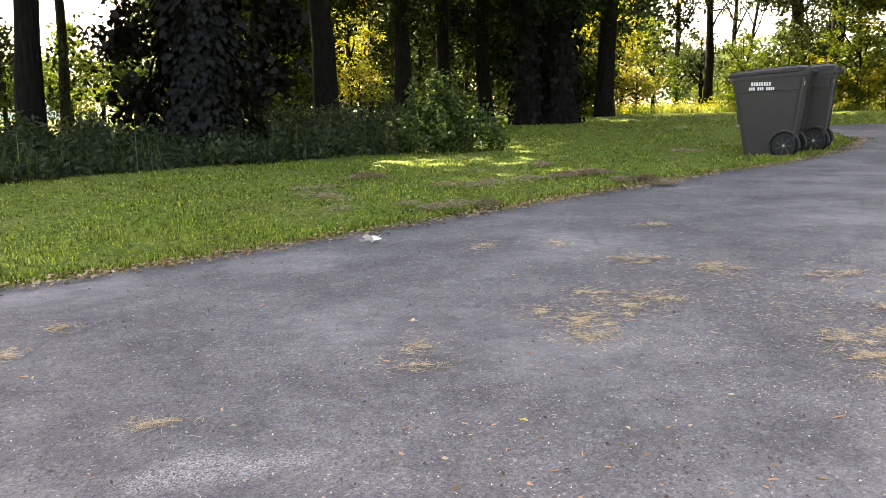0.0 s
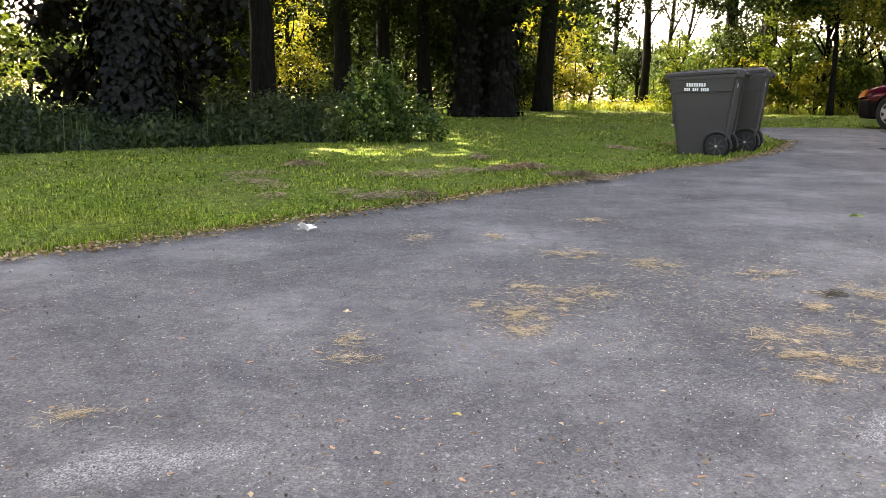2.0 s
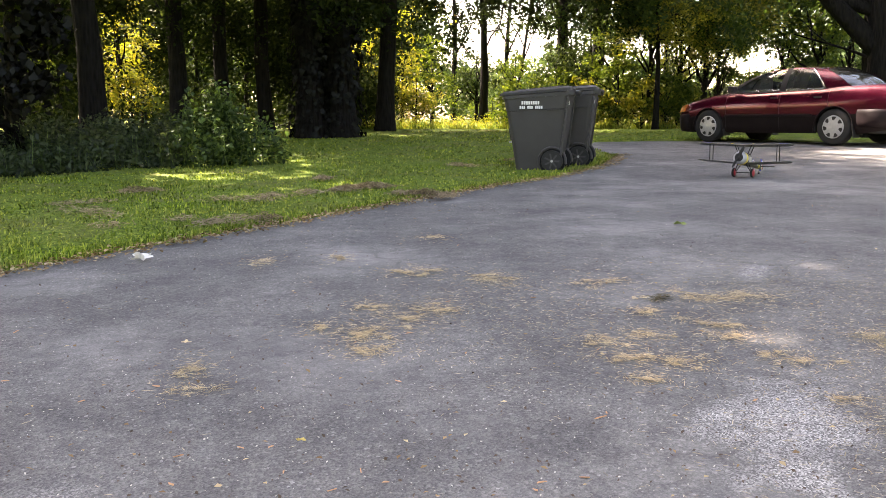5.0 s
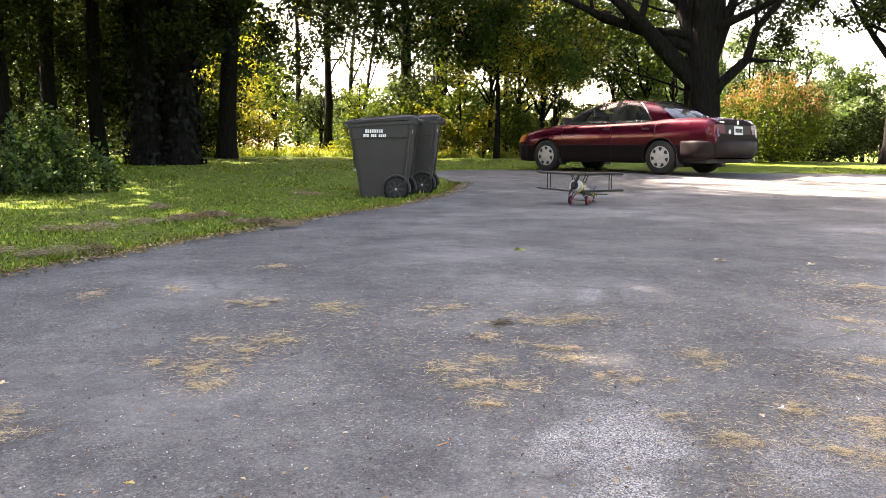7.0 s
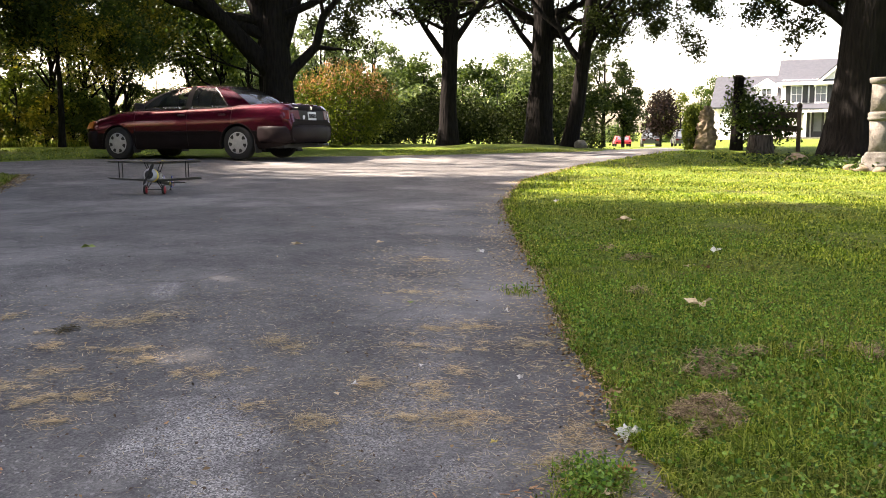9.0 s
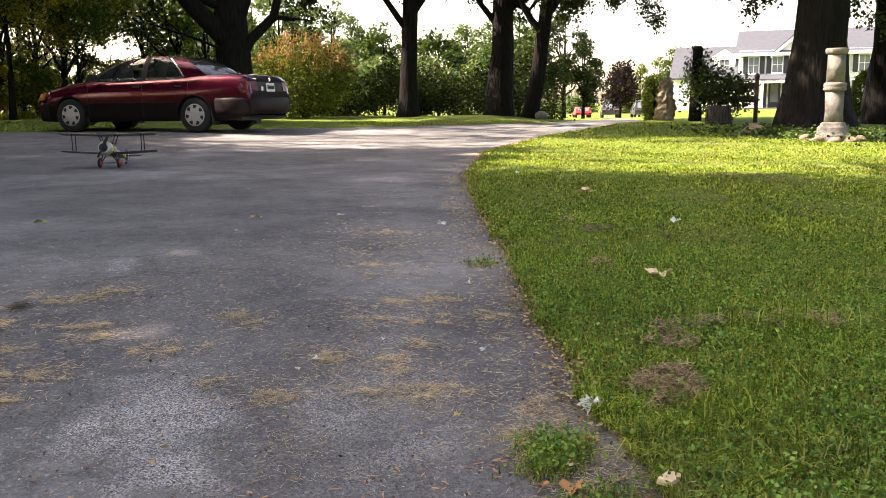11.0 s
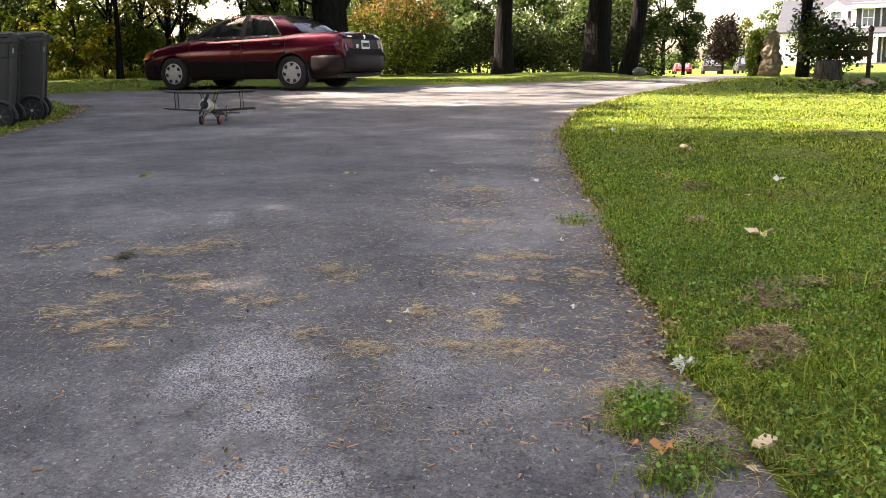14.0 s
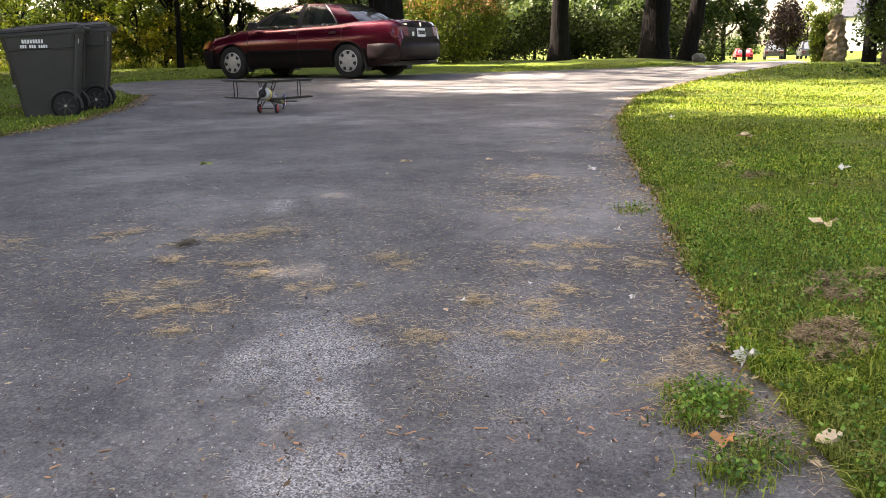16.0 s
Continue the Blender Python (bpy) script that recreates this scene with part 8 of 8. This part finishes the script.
def build_house():
    az = 73.5
    x, y = polar(70.1, 81)
    h = empty("house", pose(x, y, gz(x, y) - 0.05, 0, 0, math.degrees(math.atan2(-math.sin(radians(az)), math.cos(radians(az))))), "white two-storey house with grey roofs and black shutters", "house")
    W, D, E = 10.8, 8.5, 4.8
    part("wall", box(bmesh.new(), (W, D, E), pose(W / 2, D / 2, E / 2)), M_SIDING, h, "white clapboard wall")
    for k in range(37):
        part("clapboard", CLAP, None, h, at=pose(W / 2, -0.012, 0.12 + 0.131 * k, 4, 0, 0))
    roof = part("roof", hull(bmesh.new(), [[Vector(p) for p in ((xx, -0.45, E - 0.12), (xx, D / 2, E + 2.0), (xx, D + 0.45, E - 0.12), (xx, D + 0.45, E - 0.28), (xx, D / 2, E + 1.82), (xx, -0.45, E - 0.28))] for xx in (-0.35, W + 0.35)]), M_ROOF, h, "grey shingle roof")
    part("gable_wall", hull(bmesh.new(), [[Vector(p) for p in ((xx, 0.0, E), (xx, D / 2, E + 1.8), (xx, D, E))] for xx in (0.0, 0.1)]), M_SIDING, h)
    part("gable_wall", hull(bmesh.new(), [[Vector(p) for p in ((xx, 0.0, E), (xx, D / 2, E + 1.8), (xx, D, E))] for xx in (W - 0.1, W)]), M_SIDING, h)
    # front gable
    part("front_gable", hull(bmesh.new(), [[Vector(p) for p in ((2.9, yy, E - 0.1), (5.0, yy, E + 1.75), (7.1, yy, E - 0.1))] for yy in (-0.06, 2.4)]), M_SIDING, h, "white front gable")
    for s in (1, -1):
        part("gable_roof", hull(bmesh.new(), [[Vector(p) for p in ((5.0 + s * 2.55, yy, E - 0.45), (5.0 + s * 2.55, yy, E - 0.28), (5.0, yy, E + 2.0), (5.0, yy, E + 1.8))] for yy in (-0.4, 2.6)]), M_ROOF, roof)
        part("rake_board", hull(bmesh.new(), [[Vector(p) for p in ((5.0 + s * 2.5, yy, E - 0.6), (5.0 + s * 2.5, yy, E - 0.36), (5.0, yy, E + 1.86), (5.0, yy, E + 1.6))] for yy in (-0.44, -0.36)]), M_SIDING, roof)
    part("fascia", box(bmesh.new(), (W + 0.7, 0.06, 0.26), pose(W / 2, -0.47, E - 0.24)), M_SIDING, h)
    for cx in (1.2, 3.05, 5.0, 7.6, 9.6):
        window_unit(h, pose(cx, -0.03, 3.7), 0.75, 1.3)
    for cx in (7.6, 9.6):
        window_unit(h, pose(cx, -0.03, 1.6), 0.75, 1.4)
    # porch
    part("porch_roof", hull(bmesh.new(), [[Vector(p) for p in ((xx, -2.1, 2.5), (xx, 0, 2.95), (xx, 0, 2.4), (xx, -2.1, 2.35))] for xx in (-0.2, 6.2)]), M_ROOF, h, "grey porch roof")
    part("porch_beam", box(bmesh.new(), (6.3, 0.2, 0.25), pose(3.0, -2.0, 2.3)), M_SIDING, h)
    for cx in (0.1, 2.0, 4.1, 6.0):
        part("porch_column", box(bmesh.new(), (0.24, 0.24, 2.2), pose(cx, -2.0, 1.1), 0.02), M_SIDING, h, "white square porch column")
    part("porch_floor", box(bmesh.new(), (6.4, 2.2, 0.2), pose(3.0, -1.05, 0.1)), M_STONE, h)
    door = part("door", box(bmesh.new(), (0.95, 0.08, 2.05), pose(2.9, -0.05, 1.22)), M_SHUTTER, h, "dark front door with glass")
    part("door_glass", box(bmesh.new(), (0.6, 0.03, 1.5), pose(2.9, -0.09, 1.4)), M_PANE, door)
    for s in (1, -1):
        part("side_light", box(bmesh.new(), (0.4, 0.07, 2.0), pose(2.9 + s * 0.8, -0.05, 1.2)), M_SHUTTER, door)
    # lower wing with dormer
    V = 5.4
    part("wing_wall", box(bmesh.new(), (V, 7.0, 2.9), pose(-V / 2, 4.0, 1.45)), M_SIDING, h)
    part("wing_roof", hull(bmesh.new(), [[Vector(p) for p in ((xx, 0.1, 2.75), (xx, 4.0, 5.5), (xx, 7.8, 2.75), (xx, 7.8, 2.6), (xx, 4.0, 5.3), (xx, 0.1, 2.6))] for xx in (-V - 0.3, 0.0)]), M_ROOF, h, "grey shingle wing roof")
    part("wing_gable", hull(bmesh.new(), [[Vector(p) for p in ((xx, 0.5, 2.9), (xx, 4.0, 5.25), (xx, 7.5, 2.9))] for xx in (-V, -V + 0.1)]), M_SIDING, h)
    dorm = part("dormer", box(bmesh.new(), (1.7, 2.4, 1.5), pose(-1.25, 2.6, 3.7)), M_SIDING, h, "white roof dormer")
    part("dormer_roof", hull(bmesh.new(), [[Vector(p) for p in ((-2.3, yy, 4.32), (-1.25, yy, 5.0), (-0.2, yy, 4.32), (-0.2, yy, 4.48), (-1.25, yy, 5.16), (-2.3, yy, 4.48))] for yy in (1.2, 4.0)]), M_SIDING, dorm)
    part("dormer_gable", hull(bmesh.new(), [[Vector(p) for p in ((-2.2, yy, 4.3), (-1.25, yy, 5.05), (-0.3, yy, 4.3))] for yy in (1.25, 1.4)]), M_SIDING, dorm)
    window_unit(h, pose(-1.25, 1.38, 3.75), 0.75, 1.05, False)
    part("garage_door", box(bmesh.new(), (2.6, 0.08, 2.2), pose(-3.3, 0.47, 1.1), 0.02), M_SIDING, h)


CLAP = mesh_np("clapboard", [(-5.4, 0, -0.065), (5.4, 0, -0.065), (5.4, -0.02, -0.065), (-5.4, -0.02, -0.065), (-5.4, 0, 0.065), (5.4, 0, 0.065), (5.4, -0.006, 0.065), (-5.4, -0.006, 0.065)],
               [(0, 1, 2, 3), (4, 7, 6, 5), (3, 2, 6, 7), (0, 4, 5, 1), (0, 3, 7, 4), (1, 5, 6, 2)], M_SIDING)


def street_car(az, r, turn, paint, tall, label, long=4.5):
    x, y = polar(az, r)
    root = empty("street_vehicle", pose(x, y, gz(x, y), 0, 0, turn), label, "car", "cars on the street")
    L, hood = long / 2, 0.62 + 0.22 * (tall > 1.5)
    prof = [(-L, 0.35), (-L, hood), (-L + 0.3, hood + 0.1), (-L * 0.72, tall - 0.05), (-L * 0.5, tall), (L * 0.15, tall), (L * 0.45, hood + 0.1), (L * 0.92, hood - 0.04), (L, hood - 0.2), (L, 0.35)]
    rings = [[Vector((px_, yy * (0.82 if pz > hood + 0.12 else 1), pz)) for px_, pz in prof] for yy in (-0.86, -0.8, 0.8, 0.86)]
    part("body", hull(bmesh.new(), rings), paint, root)
    for s in (1, -1):
        part("side_window", hull(bmesh.new(), [[Vector((px_, s * yy, pz)) for px_, pz in ((-L * 0.7, hood + 0.14), (-L * 0.6, tall - 0.1), (L * 0.12, tall - 0.1), (L * 0.36, hood + 0.14))] for yy in (0.70, 0.73)]), M_PANE, root)
    part("rear_window", hull(bmesh.new(), [[Vector((px_, yy, pz)) for px_, pz in ((-L + 0.27, hood + 0.14), (-L * 0.74, tall - 0.1), (-L * 0.70, tall - 0.1), (-L + 0.34, hood + 0.14))] for yy in (-0.6, 0.6)]), M_PANE, root)
    part("windscreen", hull(bmesh.new(), [[Vector((px_, yy, pz)) for px_, pz in ((L * 0.46, hood + 0.14), (L * 0.18, tall - 0.07), (L * 0.13, tall - 0.1), (L * 0.4, hood + 0.14))] for yy in (-0.6, 0.6)]), M_PANE, root)
    for px_ in (-L * 0.62, L * 0.62):
        for s in (1, -1):
            part("wheel", cyl(bmesh.new(), 0.33, 0.33, 0.22, pose(px_, s * 0.78, 0.33, 90, 0, 0), 24), M_RUBBER, root)
    for s in (1, -1):
        part("tail_lamp", box(bmesh.new(), (0.05, 0.25, 0.16), pose(-L - 0.005, s * 0.68, hood - 0.1), 0.01), M_LENS_RED, root)


def build_street():
    street_car(60.9, 103, 35, M_RED_CAR, 1.2, "red low car parked along the street", 4.0)
    street_car(62.6, 97, 30, M_SILVER_CAR, 1.75, "grey van parked by the street", 4.8)
    street_car(64.5, 96, 32, M_DARK_CAR, 1.75, "dark blue truck parked by the street", 4.9)
    tree("plum_tree", "small round purple-leaved tree", 63.25, 88, 0.2, 4.0, M_BARK, M_LEAF_RED, (0, 0), [(0, 0, 2.9, 1.7, 1.7, 1.6, 190), (0.3, 0, 4.2, 1.1, 1.1, 1.0, 80), (0, 0, 1.7, 1.6, 1.6, 0.8, 70)], leaf_size=0.28, per_twig=12, twig_spread=0.25, seed=441, sun_gaps=False)
    rock(17.1, 5.85, 0.22, M_STONE_TAN, "tan boulder at the foot of the oak", "", 451)
    x, y = polar(58.4, 24.2)
    rock(x, y, 0.17, M_STONE, "small pale stone at the drive's far edge", "", 452, 0.9)


def build_far_house():
    x, y = polar(-24.0, 62)
    h = empty("house", pose(x, y, gz(x, y), 0, 0, 24), "pale distant house glimpsed between the trees", "house")
    part("wall", box(bmesh.new(), (3.6, 5.0, 2.6), pose(0, 2.5, 1.3), 0.02), M_SIDING, h)
    part("roof", hull(bmesh.new(), [[Vector(p) for p in ((xx, -0.3, 2.5), (xx, 2.5, 3.6), (xx, 5.3, 2.5), (xx, 5.3, 2.35), (xx, 2.5, 3.4), (xx, -0.3, 2.35))] for xx in (-2.1, 2.1)]), M_ROOF, h)
    window_unit(h, pose(-0.8, -0.03, 1.5), 0.7, 1.0, False)


build_column()
build_statue()
build_far_house()
topiary(65.3, 25.2, 0.6, 1.15, 421)
topiary(77.0, 27.0, 0.62, 1.25, 422)
build_fence()
build_house()
build_street()
